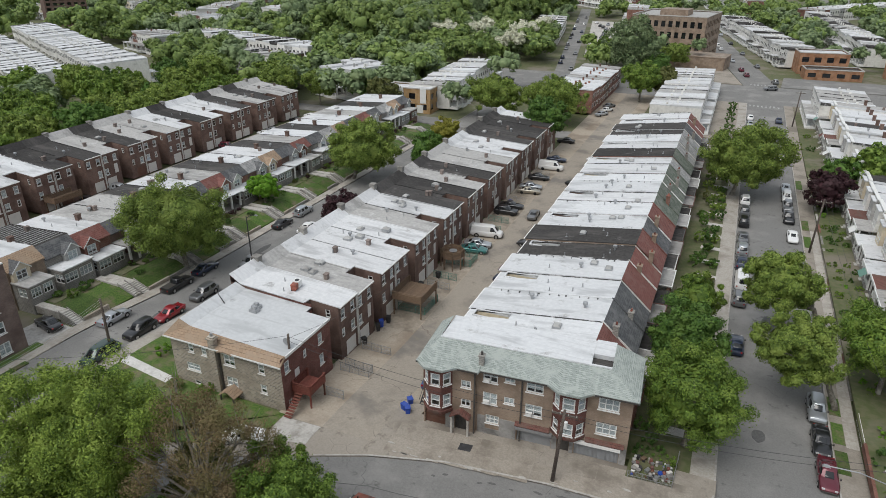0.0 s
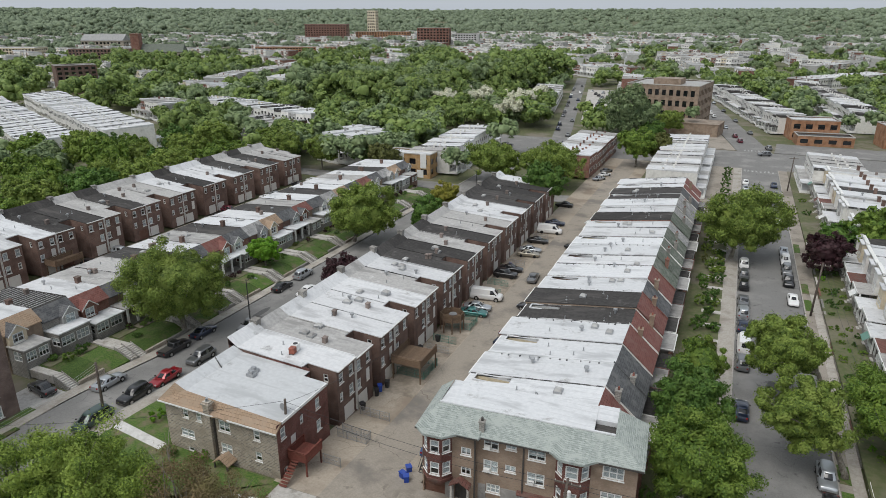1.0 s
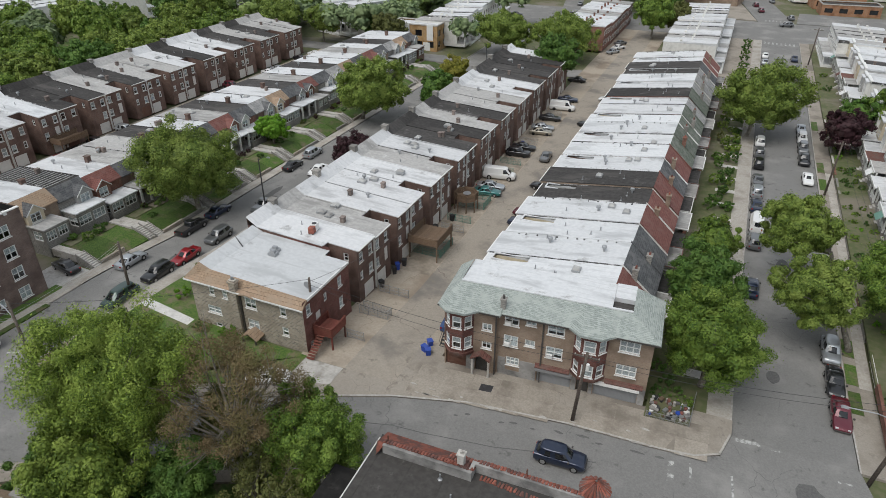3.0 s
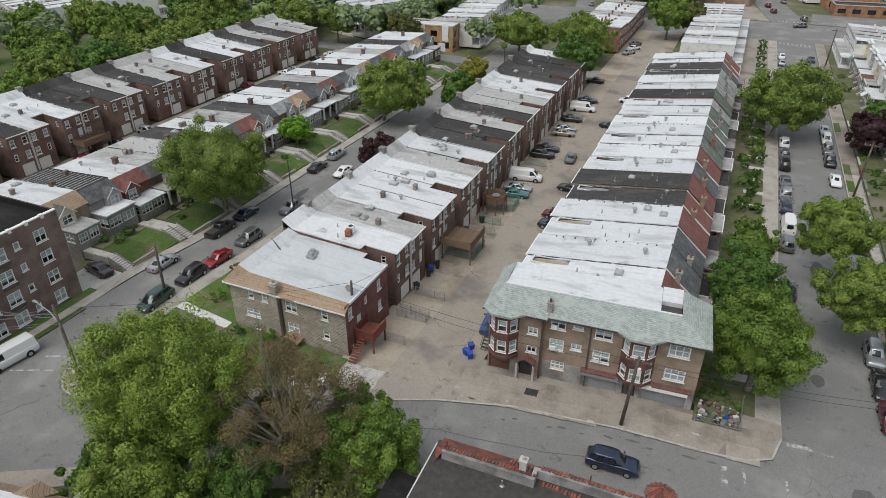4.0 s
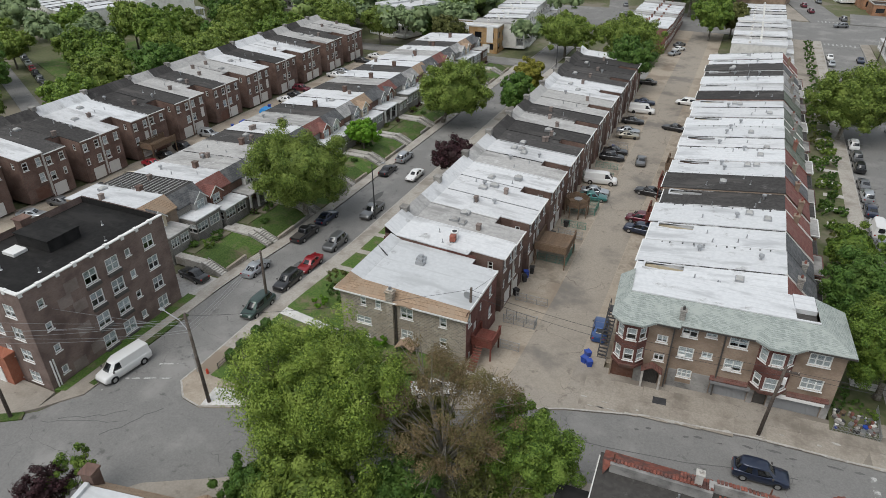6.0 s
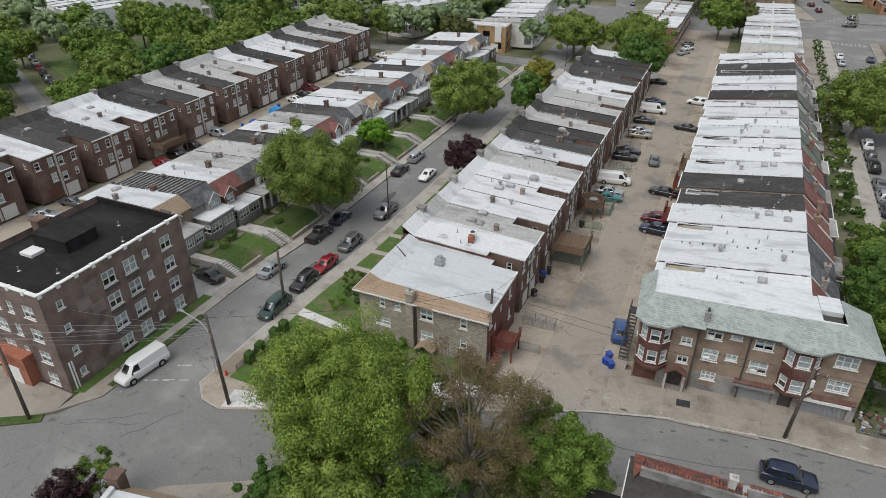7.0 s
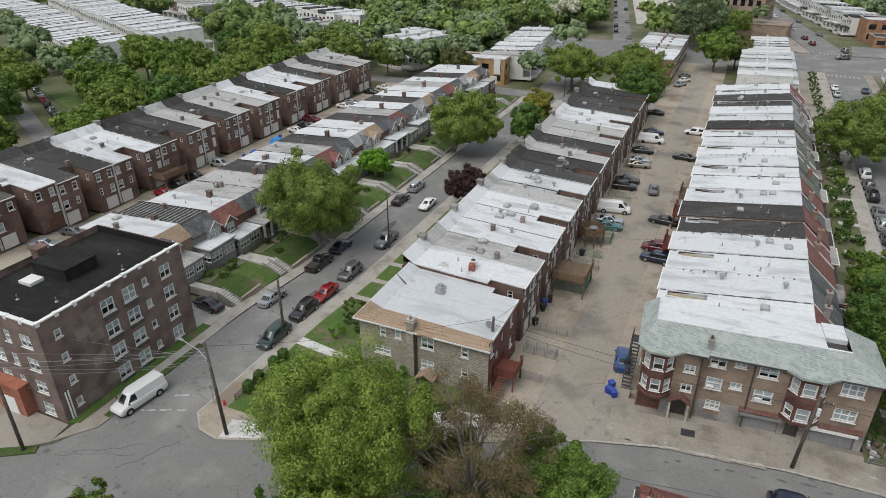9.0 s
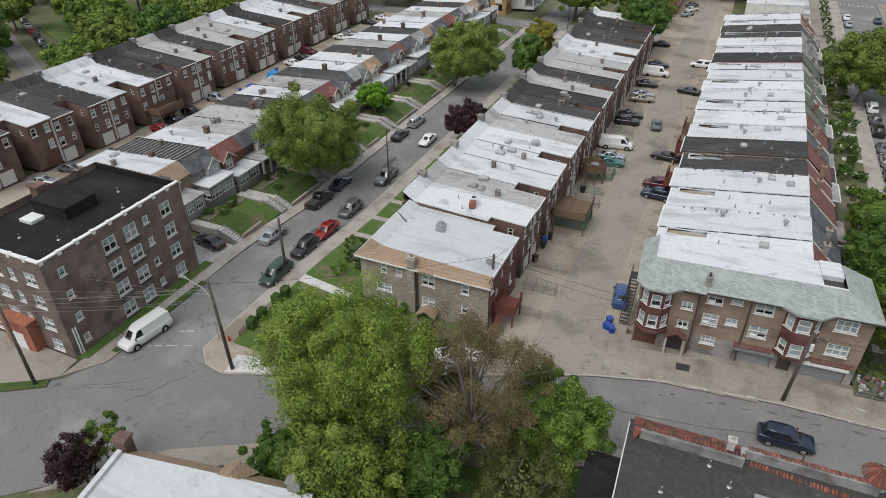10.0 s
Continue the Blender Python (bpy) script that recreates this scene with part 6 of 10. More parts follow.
def tiled_roof_building():
    """The building before the crossing: dark flat roof, parapet with terracotta coping."""
    b = empty("shop_building", pose(-21.9, 32.2, 0.4, 0, 0, 1.5), "low building with dark flat roof and red clay tile coping", "building")
    W, D, H = 17.8, 30.0, 6.9
    g = Geo()
    wall_panel(g, (0, -D), (1, 0), W, 0, H)
    wall_panel(g, (W, -D), (0, 1), D, 0, H)
    rows = [(2.5, 3.6, 1.6, 1.5, 2), (6.5, 3.6, 1.6, 1.5, 2), (11.0, 3.6, 1.6, 1.5, 2)]
    wall_panel(g, (W, 0), (-1, 0), W, 0, H, holes_for(rows))
    wall_panel(g, (0, 0), (0, -1), D, 0, H)
    part("wall", g, M["brick_red"], b)
    fit_windows(b, (W, 0), (-1, 0), rows, random.Random(5))
    part("roof", Geo().box(0.0, W, -D, 0.0, H - 0.2, H), M["roof_worn"], b, "worn dark tar roof with streaks")
    seams = Geo()
    for i in range(6):
        seams.box(0.6 + 2.8 * i, 0.68 + 2.8 * i, -D, -0.6, H - 0.001, H + 0.025)
    part("roof_seam", seams, M["roof_worn"], b)["kind"] = "stuff"
    for x0, x1, y0, y1 in ((0.9, 7.9, -1.75, -1.45), (8.6, W - 0.9, -0.8, -0.5), (7.9, 8.2, -1.75, -0.5), (8.2, 8.6, -0.8, -0.5)):
        part("parapet", Geo().box(x0, x1, y0, y1, H, H + 0.85), M["plinth"], b, "grey rendered parapet")
    tile = shared("clay_tile", lambda: Geo().loft([[(0.0, 0.0, 0.0), (0.05, 0.0, 0.07), (0.13, 0.0, 0.095), (0.21, 0.0, 0.07), (0.26, 0.0, 0.0)], [(0.02, -0.48, 0.16), (0.06, -0.48, 0.22), (0.13, -0.48, 0.24), (0.2, -0.48, 0.22), (0.24, -0.48, 0.16)]]).mesh("clay_tile", M["terracotta"]))
    lay = random.Random(9)
    for i in range(28):
        part("clay_tile", tile, None, b, at=Matrix.Translation((0.8 + i * 0.265, -1.02 + lay.uniform(-0.03, 0.03), H + 0.72)) @ Matrix.Rotation(radians(lay.uniform(-4, 4)), 4, "Z"))
    for i in range(32):
        part("clay_tile", tile, None, b, at=Matrix.Translation((8.4 + i * 0.265, -0.16 + lay.uniform(-0.03, 0.03), H + 0.72)) @ Matrix.Rotation(radians(lay.uniform(-4, 4)), 4, "Z"))
    for row in range(4):
        for i in range(9):
            part("clay_tile", tile, None, b, at=Matrix.Translation((5.9 + i * 0.265, 0.25 - 0.4 * row + lay.uniform(-0.03, 0.03), H + 0.1 + 0.18 * row)) @ Matrix.Rotation(radians(lay.uniform(-5, 5)), 4, "Z"))
    part("tile_slope", Geo().loft([[(0.3, -1.5, H + 0.7), (6.0, -1.5, H + 0.7), (6.0, -1.5, H + 0.6), (0.3, -1.5, H + 0.6)], [(0.3, 0.35, H + 0.02), (6.0, 0.35, H + 0.02), (6.0, 0.35, H - 0.1), (0.3, 0.35, H - 0.1)]]), M["terracotta"], b, "clay tiled slope outside the parapet")
    for i in range(34):
        x = 8.9 + i * 0.24 + lay.uniform(-0.04, 0.04)
        part("clay_tile", tile, None, b, at=Matrix.Translation((x, -1.35 - 0.02 * i + lay.uniform(-0.06, 0.06), H + 0.02)) @ Matrix.Rotation(radians(180 + lay.uniform(-16, 16)), 4, "Z") @ Matrix.Rotation(radians(lay.uniform(8, 16)), 4, "X") @ Matrix.Scale(0.8, 4))
    part("corner_tiles", Geo().loft([[(0.3, -1.4, H + 0.75), (1.7, -1.45, H + 0.85), (0.3, -1.4, H + 0.8)], [(0.5, -2.2, H + 0.02), (1.0, -1.75, H + 0.8), (0.5, -2.2, H + 0.07)]]), M["terracotta"], b)
    for x, y in ((1.1, -1.1), (12.0, -0.2)):
        part("vent_pipe", Geo().tube([(x, y, H + 0.6), (x, y, H + 1.35)], 0.06, 8), M["door_brown"], b)
    ch = part("chimney", Geo().box(6.9, 7.4, -1.25, -0.75, H, H + 1.7).box(6.83, 7.47, -1.32, -0.68, H + 1.7, H + 1.82), M["concrete"], b, "grey chimney stack")
    part("chimney_pot", Geo().tube([(7.15, -1.0, H + 1.82), (7.15, -1.0, H + 2.05)], 0.13, 8), M["concrete"], ch)
    tu = part("turret", Geo().tube([(16.9, 0.3, H), (16.9, 0.3, H + 0.95)], 0.75, 8), M["stucco_grey"], b, "small round turret")
    for k in range(20):
        a, c = 2 * math.pi * k / 20, 2 * math.pi * (k + 0.86) / 20
        m = (a + c) / 2
        rib = Geo().loft([[(16.9 + 1.15 * math.cos(a), 0.3 + 1.15 * math.sin(a), H + 0.9), (16.9 + 1.17 * math.cos(m), 0.3 + 1.17 * math.sin(m), H + 1.0), (16.9 + 1.15 * math.cos(c), 0.3 + 1.15 * math.sin(c), H + 0.9)], [(16.9 + 0.1 * math.cos(a), 0.3 + 0.1 * math.sin(a), H + 1.72), (16.9 + 0.1 * math.cos(m), 0.3 + 0.1 * math.sin(m), H + 1.78), (16.9 + 0.1 * math.cos(c), 0.3 + 0.1 * math.sin(c), H + 1.72)]])
        part("clay_tile", rib, M["terracotta"], tu)
    for vx, vy in ((6.0, -2.4), (7.4, -3.8), (8.4, -5.0), (3.0, -6.0)):
        part("vent_pipe", shared("vent_pipe", lambda: Geo().tube([(0, 0, 0), (0, 0, 0.55)], 0.07, 8).mesh("vent_pipe", M["metal"])), None, b, at=Matrix.Translation((vx, vy, H - 0.02)))
    part("skylight", Geo().box(9.0, 10.0, -4.6, -3.9, H, H + 0.25), M["metal"], b)
    part("skylight", Geo().box(7.2, 8.3, -5.6, -4.9, H, H + 0.2), M["metal"], b)
    part("annex", Geo().box(-2.4, -0.02, -9.0, -3.4, 0, H - 1.2), M["stucco_white"], b, "pale rendered annex")
    part("annex_roof", Geo().box(-2.5, -0.02, -9.1, -3.3, H - 1.2, H - 1.0), M["roof_jet"], b)
    part("roof_edge", Geo().box(-0.06, 0.03, -D, -0.4, H - 0.12, H + 0.06), M["pipe"], b)
    return b


tiled_roof_building()


def stone_house_south():
    b = empty("stone_house", pose(-56.6, 14.2, 0.4, 0, 0, 10), "end house with white flat roof and brown shingle skirt", "house")
    W, D, H = 16.0, 13.0, 6.0
    g = Geo()
    for o, u, L in (((0, -D), (1, 0), W), ((W, -D), (0, 1), D), ((W, 0), (-1, 0), W), ((0, 0), (0, -1), D)):
        wall_panel(g, o, u, L, 0, H)
    part("wall", g, M["stone"], b)
    sk = Geo()
    lo = [(-0.45, -D), (-0.45, 0.45), (W + 0.45, 0.45)]
    hi = [(0.8, -D), (0.8, -0.9), (W, -0.9)]
    for (a, c), (p, q) in zip(zip(lo, lo[1:]), zip(hi, hi[1:])):
        sk.face((*c, H), (*a, H), (*p, H + 1.25), (*q, H + 1.25)).face((*c, H - 0.2), (*a, H - 0.2), (*a, H), (*c, H))
    part("skirt_roof", sk, M["shingle_brown"], b, "brown shingle skirt roof")
    part("roof", Geo().prism([(0.8, -D), (W, -D), (W, -0.9), (0.8, -0.9)], H + 0.6, H + 1.22), M["roof_pale"], b, "pale coated flat roof")
    part("front_parapet", Geo().box(0.5, 0.9, -D, -0.9, H + 1.0, H + 1.5), M["roof_pale"], b)
    for cx, cy in ((0.2, 0.1), (14.2, -0.2)):
        ch = part("chimney", Geo().box(cx, cx + 0.95, cy - 0.9, cy, H, H + 2.1).box(cx - 0.1, cx + 1.05, cy - 1.0, cy + 0.1, H + 2.1, H + 2.28), M["brick"] if cx < 5 else M["stone_grey"], b, "chimney stack with a flat cap")
        if cx > 5:
            part("chimney_pot", Geo().tube([(cx + 0.5, cy - 0.45, H + 2.28), (cx + 0.5, cy - 0.45, H + 2.7)], 0.15, 8), M["trim"], ch)
    dm = Geo()
    dm.loft([[(8.2, 0.6, H + 0.2), (11.0, 0.6, H + 0.2), (9.6, 0.6, H + 1.0)], [(8.6, -1.0, H + 1.2), (10.6, -1.0, H + 1.2), (9.6, -1.0, H + 1.6)]])
    part("dormer", dm, M["shingle_brown"], b, "small brown gablet")
    return b


stone_house_south()


# ---- trees ----
def leaf_mesh(name, pos, nrm, size, rng, material, far=False):
    """Many small folded leaves as one mesh."""
    n = len(pos)
    t = rng.normal(size=(n, 3))
    t -= nrm * (t * nrm).sum(1, keepdims=True)
    t /= np.linalg.norm(t, axis=1, keepdims=True) + 1e-9
    b = np.cross(nrm, t)
    s = size * rng.uniform(0.6, 1.3, (n, 1))
    v = np.stack([pos - t * s * 0.6, pos + b * s * 0.33 + nrm * s * 0.15 + t * s * 0.1, pos + t * s * 0.6, pos - b * s * 0.33 + nrm * s * 0.15 + t * s * 0.1], 1).reshape(-1, 3)
    c = 4
    if far:
        c, s = 3, s * 1.15
        v = np.stack([pos - t * s * 0.6, pos + b * s * 0.5 + nrm * s * 0.12 + t * s * 0.35, pos - b * s * 0.5 + nrm * s * 0.12 + t * s * 0.35], 1).reshape(-1, 3)
    me = bpy.data.meshes.new(name)
    me.vertices.add(c * n)
    me.vertices.foreach_set("co", v.astype(np.float32).ravel())
    me.loops.add(c * n)
    me.loops.foreach_set("vertex_index", np.arange(c * n, dtype=np.int32))
    me.polygons.add(n)
    me.polygons.foreach_set("loop_start", np.arange(0, c * n, c, dtype=np.int32))
    me.update(calc_edges=True)
    me.materials.append(material)
    return me


def crown_points(rng, centre, radii, clumps, leaves, thin=0.0):
    """Leaf places and ways, in clumps over a lumpy, open crown. Also the clumps' centres."""
    c = np.array(centre)
    R = np.array(radii)
    d = rng.normal(size=(clumps * 3, 3))
    d /= np.linalg.norm(d, axis=1, keepdims=True)
    d = d[d[:, 2] > -0.75][:clumps]
    lump = np.array([1.0 + 0.4 * noise.noise(Vector(q) * 1.7 + Vector(centre) * 0.7) for q in d.tolist()])
    rad = lump * rng.uniform(0.4, 1.0, len(d)) ** 0.45 - 0.06
    rad = np.minimum(rad, 1.0)
    cc = c + d * R * rad[:, None] * np.where(d[:, 2:] < 0, 0.9, 1.0)
    rc = R.mean() * rng.uniform(0.085, 0.175, len(d))
    which = rng.integers(0, len(d), leaves)
    o = rng.normal(size=(leaves, 3))
    o /= np.linalg.norm(o, axis=1, keepdims=True)
    shell = rng.uniform(0.2, 1.0, (leaves, 1)) ** 0.45
    loose = np.where(rng.uniform(size=(leaves, 1)) < 0.1, 1.6, 1.0)
    pos = cc[which] + o * shell * loose * rc[which][:, None] * np.array([1.05, 1.05, 0.9])
    nrm = 0.95 * o + 0.3 * (pos - c) / R.mean() + np.array([0, 0, 0.12]) + rng.normal(scale=0.42, size=(leaves, 3))
    nrm /= np.linalg.norm(nrm, axis=1, keepdims=True)
    return pos, nrm, cc


def make_tree(name, m, label, H, radii, trunk_r, leaf, leaves, size, seed, bark="bark", clumps=None, crown_z=None, offset=(0, 0), limbs=9, group="", far=False, core=0.35, twigs=3, bare=None):
    rng = np.random.default_rng(seed)
    tree = empty(name, m, label, "tree", group)
    cz = H - radii[2] if crown_z is None else crown_z
    centre = (offset[0], offset[1], cz)
    pos, nrm, cc = crown_points(rng, centre, radii, int(1.25 * (clumps or 70)), leaves)
    size *= 0.88
    # broad leaves inside the crown close the sight through it
    inside = int(core * leaves)
    if bare:
        keep = (pos[:, 2] > cz + bare * radii[2]) & (rng.uniform(size=len(pos)) < 0.9)
        pos, nrm = pos[keep], nrm[keep]
    if inside:
        d = rng.normal(size=(inside, 3))
        d /= np.linalg.norm(d, axis=1, keepdims=True)
        ball = np.array(centre) + d * np.array(radii) * (0.66 * rng.uniform(0.1, 1.0, (inside, 1)) ** 0.5)
        pos, nrm = np.concatenate([pos, ball]), np.concatenate([nrm, d])
        size = np.concatenate([np.full((len(pos) - inside, 1), size), np.full((inside, 1), size * 1.7)])
    g = Geo()
    fork = Vector((offset[0] * 0.35, offset[1] * 0.35, max(1.8, cz - radii[2] * 0.62)))
    g.tube([(0, 0, -0.3), (0.02, 0.03, 0.3), fork * 0.55, fork], [trunk_r * 1.5, trunk_r * 1.08, trunk_r * 0.9, trunk_r * 0.75], 9)
    order = [k for k in rng.permutation(len(cc)) if not bare or cc[k][2] > cz + (bare - 0.2) * radii[2]]
    pick = order[:limbs]
    for k in pick:
        end = Vector(cc[k])
        mid = fork.lerp(end, 0.5) + Vector(rng.normal(scale=0.35, size=3)) + Vector((0, 0, 0.25 if not bare else 0.9))
        g.tube([fork - Vector((0, 0, 0.3)), mid, end], [trunk_r * 0.5, trunk_r * 0.26, trunk_r * 0.06], 6, False)
        for q in range(twigs):
            e2 = end + Vector(rng.normal(scale=radii[0] * 0.13, size=3)) + Vector((0, 0, 0.3))
            g.tube([mid.lerp(end, 0.9 * q / twigs), e2], [trunk_r * 0.16, trunk_r * 0.03], 5, False)
    part("trunk", g, M[bark], tree, smooth=True)
    part("crown", leaf_mesh("crown", pos, nrm, size, rng, M[leaf], far), None, tree)
    return tree


make_tree("plane_tree", pose(-43.6, 23.4, 0.4), "large leafy green tree beside the crossing", 17.2, (6.9, 6.9, 7.6), 0.42, "leaf_fresh", 165000, 0.175, 1, clumps=260, crown_z=9.3, offset=(-0.1, 2.8), limbs=14)
make_tree("plane_tree", pose(-40.6, 19.6, 0.4), "spreading green tree in a garden", 11.0, (5.4, 4.8, 5.0), 0.3, "leaf_fresh", 46000, 0.22, 2, clumps=110)
make_tree("maple_tree", pose(-47.2, 20.6, 0.4), "low dark green tree at the kerb", 5.6, (3.3, 3.0, 2.6), 0.18, "leaf_deep", 24000, 0.2, 3, clumps=46)
make_tree("budding_tree", pose(-33.8, 28.6, 0.4), "half-bare tree with brown buds and pale limbs", 15.4, (6.9, 6.4, 6.8), 0.36, "leaf_brown", 62000, 0.14, 4, "bark_ash", 130, limbs=30, core=0.0, twigs=5, bare=-0.05)
make_tree("maple_tree", pose(-27.4, 30.2, 0.4), "green tree beside a half-bare one", 10.8, (4.9, 4.6, 4.9), 0.25, "leaf_mid", 46000, 0.2, 55, clumps=90)
make_tree("maple_tree", pose(-36.0, 23.6, 0.4), "dark green tree under a half-bare one", 7.6, (4.0, 3.8, 3.5), 0.24, "leaf_deep", 22000, 0.2, 6, clumps=70)
make_tree("maple_tree", pose(-31.6, 29.2, 0.4), "olive green tree under a half-bare one", 8.2, (4.2, 3.8, 3.6), 0.22, "leaf_olive", 14000, 0.18, 27, clumps=70, core=0.1, limbs=14, twigs=4, bark="bark_ash")
make_tree("maple_tree", pose(-36.6, 30.4, 0.4), "small olive green tree under a half-bare one", 8.0, (3.4, 3.2, 3.7), 0.2, "leaf_olive", 22000, 0.19, 28, clumps=60)
make_tree("maple_tree", pose(-28.4, 25.0, 0.4), "thin olive tree beside a low annex", 8.0, (3.8, 3.8, 3.8), 0.22, "leaf_olive", 12000, 0.18, 29, clumps=60, core=0.1, limbs=18, twigs=5)
make_tree("sapling", pose(-61.6, 15.6, 0.4), "thin light green sapling beside a plum tree", 6.2, (2.0, 2.0, 2.6), 0.1, "leaf_mid", 5200, 0.2, 30, clumps=26, core=0.0)
make_tree("plane_tree", pose(-75.6, 69.2, -0.6), "broad street tree with light green crown", 15.2, (8.9, 8.8, 7.2), 0.42, "leaf", 70000, 0.28, 7, clumps=120)
make_tree("plane_tree", pose(-73.8, 118.5, -0.8), "broad street tree with light green crown", 13.4, (8.6, 8.6, 6.2), 0.4, "leaf", 34000, 0.4, 8, clumps=100, offset=(3.0, -0.5))
make_tree("round_tree", pose(-80.2, 95.6, 0.2), "small round vivid green tree on a lawn", 6.4, (3.3, 3.3, 2.9), 0.18, "leaf_bright", 12000, 0.32, 9, clumps=60)
make_tree("plum_tree", pose(-60.4, 92.5, -0.5), "dark purple-leaved plum tree", 7.2, (3.9, 3.9, 3.2), 0.2, "leaf_plum", 11000, 0.34, 10, clumps=55)
make_tree("golden_tree", pose(-62.8, 143.0, -0.7), "yellow-green tree beside the street", 9.6, (4.6, 4.6, 4.3), 0.24, "leaf_gold", 12000, 0.42, 11, clumps=60)
make_tree("maple_tree", pose(-61.5, 130.0, -0.7), "dark green tree beside the street", 9.4, (4.4, 4.4, 4.4), 0.24, "leaf_deep", 11000, 0.42, 12, clumps=55)
make_tree("plane_tree", pose(-64.5, 184.5, -0.8), "broad green tree behind the terrace", 13.0, (9.6, 9.6, 5.8), 0.4, "leaf", 22000, 0.5, 13, clumps=90)
make_tree("plane_tree", pose(-46.5, 184.5, -0.8), "broad green tree behind the terrace", 13.4, (10.6, 10.0, 6.0), 0.4, "leaf", 22000, 0.5, 14, clumps=95)
make_tree("plane_tree", pose(3.4, 141.0, -0.7), "broad street tree arching over parked cars", 15.0, (8.6, 9.2, 7.0), 0.42, "leaf", 38000, 0.42, 15, clumps=110, offset=(1.5, 0), bark="bark_pale")
make_tree("plane_tree", pose(16.2, 84.5, -0.6), "leaning street tree over the roadway", 12.4, (5.0, 5.4, 4.4), 0.34, "leaf", 40000, 0.26, 16, clumps=80, offset=(-6.4, 0))
make_tree("plane_tree", pose(16.3, 71.2, -0.6), "leafy street tree over parked cars", 11.4, (5.0, 4.8, 4.4), 0.34, "leaf", 40000, 0.26, 17, clumps=80, offset=(-4.9, -0.6))
make_tree("maple_tree", pose(20.8, 75.0, -0.4), "dense green garden tree", 11.6, (6.0, 6.4, 4.8), 0.3, "leaf_mid", 40000, 0.26, 18, clumps=85)
make_tree("maple_tree", pose(1.6, 57.6, 0.3), "dense fresh green tree beside the corner building", 11.2, (5.9, 5.6, 5.2), 0.3, "leaf_mid", 52000, 0.23, 19, clumps=110)
make_tree("maple_tree", pose(-0.2, 69.8, -0.5), "dense deep green garden tree", 10.6, (4.8, 4.8, 4.8), 0.28, "leaf_deep", 24000, 0.3, 20, clumps=90)
make_tree("maple_tree", pose(0.4, 82.5, -0.5), "small light green garden tree", 8.0, (3.6, 3.6, 3.3), 0.2, "leaf_mid", 12000, 0.32, 21, clumps=60)
make_tree("plane_tree", pose(-38.0, 262.0, -0.8), "tall light green tree before the school", 24.0, (10.5, 10.5, 11.0), 0.55, "leaf_town_hazed", 16000, 0.75, 26, clumps=110)
make_tree("plum_tree", pose(19.6, 137.0, -0.6), "purple-leaved tree beside the street", 9.0, (4.6, 4.6, 4.0), 0.22, "leaf_plum", 9000, 0.42, 22, clumps=50)
make_tree("maple_tree", pose(22.0, 145.0, -0.5), "green garden tree between porches", 9.4, (4.6, 4.6, 4.2), 0.22, "leaf_deep", 9000, 0.42, 23, clumps=50)
make_tree("maple_tree", pose(-61.8, 13.4, 0.4), "dark plum-leaved shrub tree at the kerb", 6.4, (2.5, 2.5, 3.0), 0.14, "leaf_plum", 9000, 0.2, 24, clumps=60, core=0.1, twigs=5)

# mid-distance trees: a few kinds, repeated
kinds = []
for k, (lf, H, r, lbl) in enumerate((("leaf", 13.0, 7.4, "broad light green tree among the terraces"), ("leaf_mid", 12.0, 6.2, "rounded green tree among the terraces"), ("leaf_deep", 13.5, 6.4, "tall deep green tree among the terraces"), ("leaf_olive", 11.0, 5.6, "olive green tree among the terraces"))):
    kinds.append(make_tree("garden_tree", pose(0, 0, -60), lbl, H, (r, r, H * 0.42), 0.3, lf, 12000, 0.5, 60 + k, clumps=90, far=True))
rnd = random.Random(77)
mid = [(-142, 84, 1), (-147, 96, 0), (-143, 108, 2), (-146, 126, 0), (-141, 150, 1), (-143, 164, 0), (-155, 104, 1), (-157, 144, 2), (-134, 172, 0), (-172, 150, 0), (-172, 166, 2), (-184, 158, 1), (-186, 142, 0), (-200, 160, 2), (-210, 140, 1), (-220, 120, 0), (-141, 60, 2), (-150, 66, 0), (-165, 64, 1), (-196, 86, 0), (-210, 96, 2), (-98, 176, 3), (-180, 118, 0), (-166, 110, 1), (-158, 126, 0), (-150, 118, 2), (-170, 136, 1), (-148, 140, 0), (-160, 158, 0), (-150, 172, 1), (-166, 176, 0), (-148, 188, 0), (-138, 180, 2), (-122, 178, 0), (-110, 184, 2), (-190, 96, 1), (-176, 88, 2), (-196, 130, 1), (-200, 112, 0), (-180, 70, 2), (-24, 290, 0), (-52, 292, 1), (-28, 262, 2), (-22, 230, 3), (-28, 224, 1), (-42, 158, 2), (30, 146, 1), (48, 150, 1), (60, 175, 2), (66, 205, 0), (44, 74, 2)]
first = set()
for x, y, k in mid:
    s = rnd.uniform(0.8, 1.15)
    place = pose(x, y, gz(y) - 0.1, 0, 0, rnd.uniform(0, 360))
    if k not in first:
        first.add(k)
        kinds[k].matrix_basis = place
    else:
        t = copy_thing(kinds[k], place)
        t.scale = (s, s, s * rnd.uniform(0.9, 1.1))


# ---- cars ----
def ring(x, w, z0, z1):
    """A cross-section of the body: tucked sill, bulged side, rounded shoulder, crowned top."""
    h = z1 - z0
    half = [(0.82, 0.0), (0.95, 0.1), (0.985, 0.3), (1.0, 0.55), (0.985, 0.74), (0.93, 0.9), (0.82, 0.97), (0.45, 1.0)]
    return [(x, -w * a, z0 + h * q) for a, q in half] + [(x, w * a, z0 + h * q) for a, q in reversed(half)]


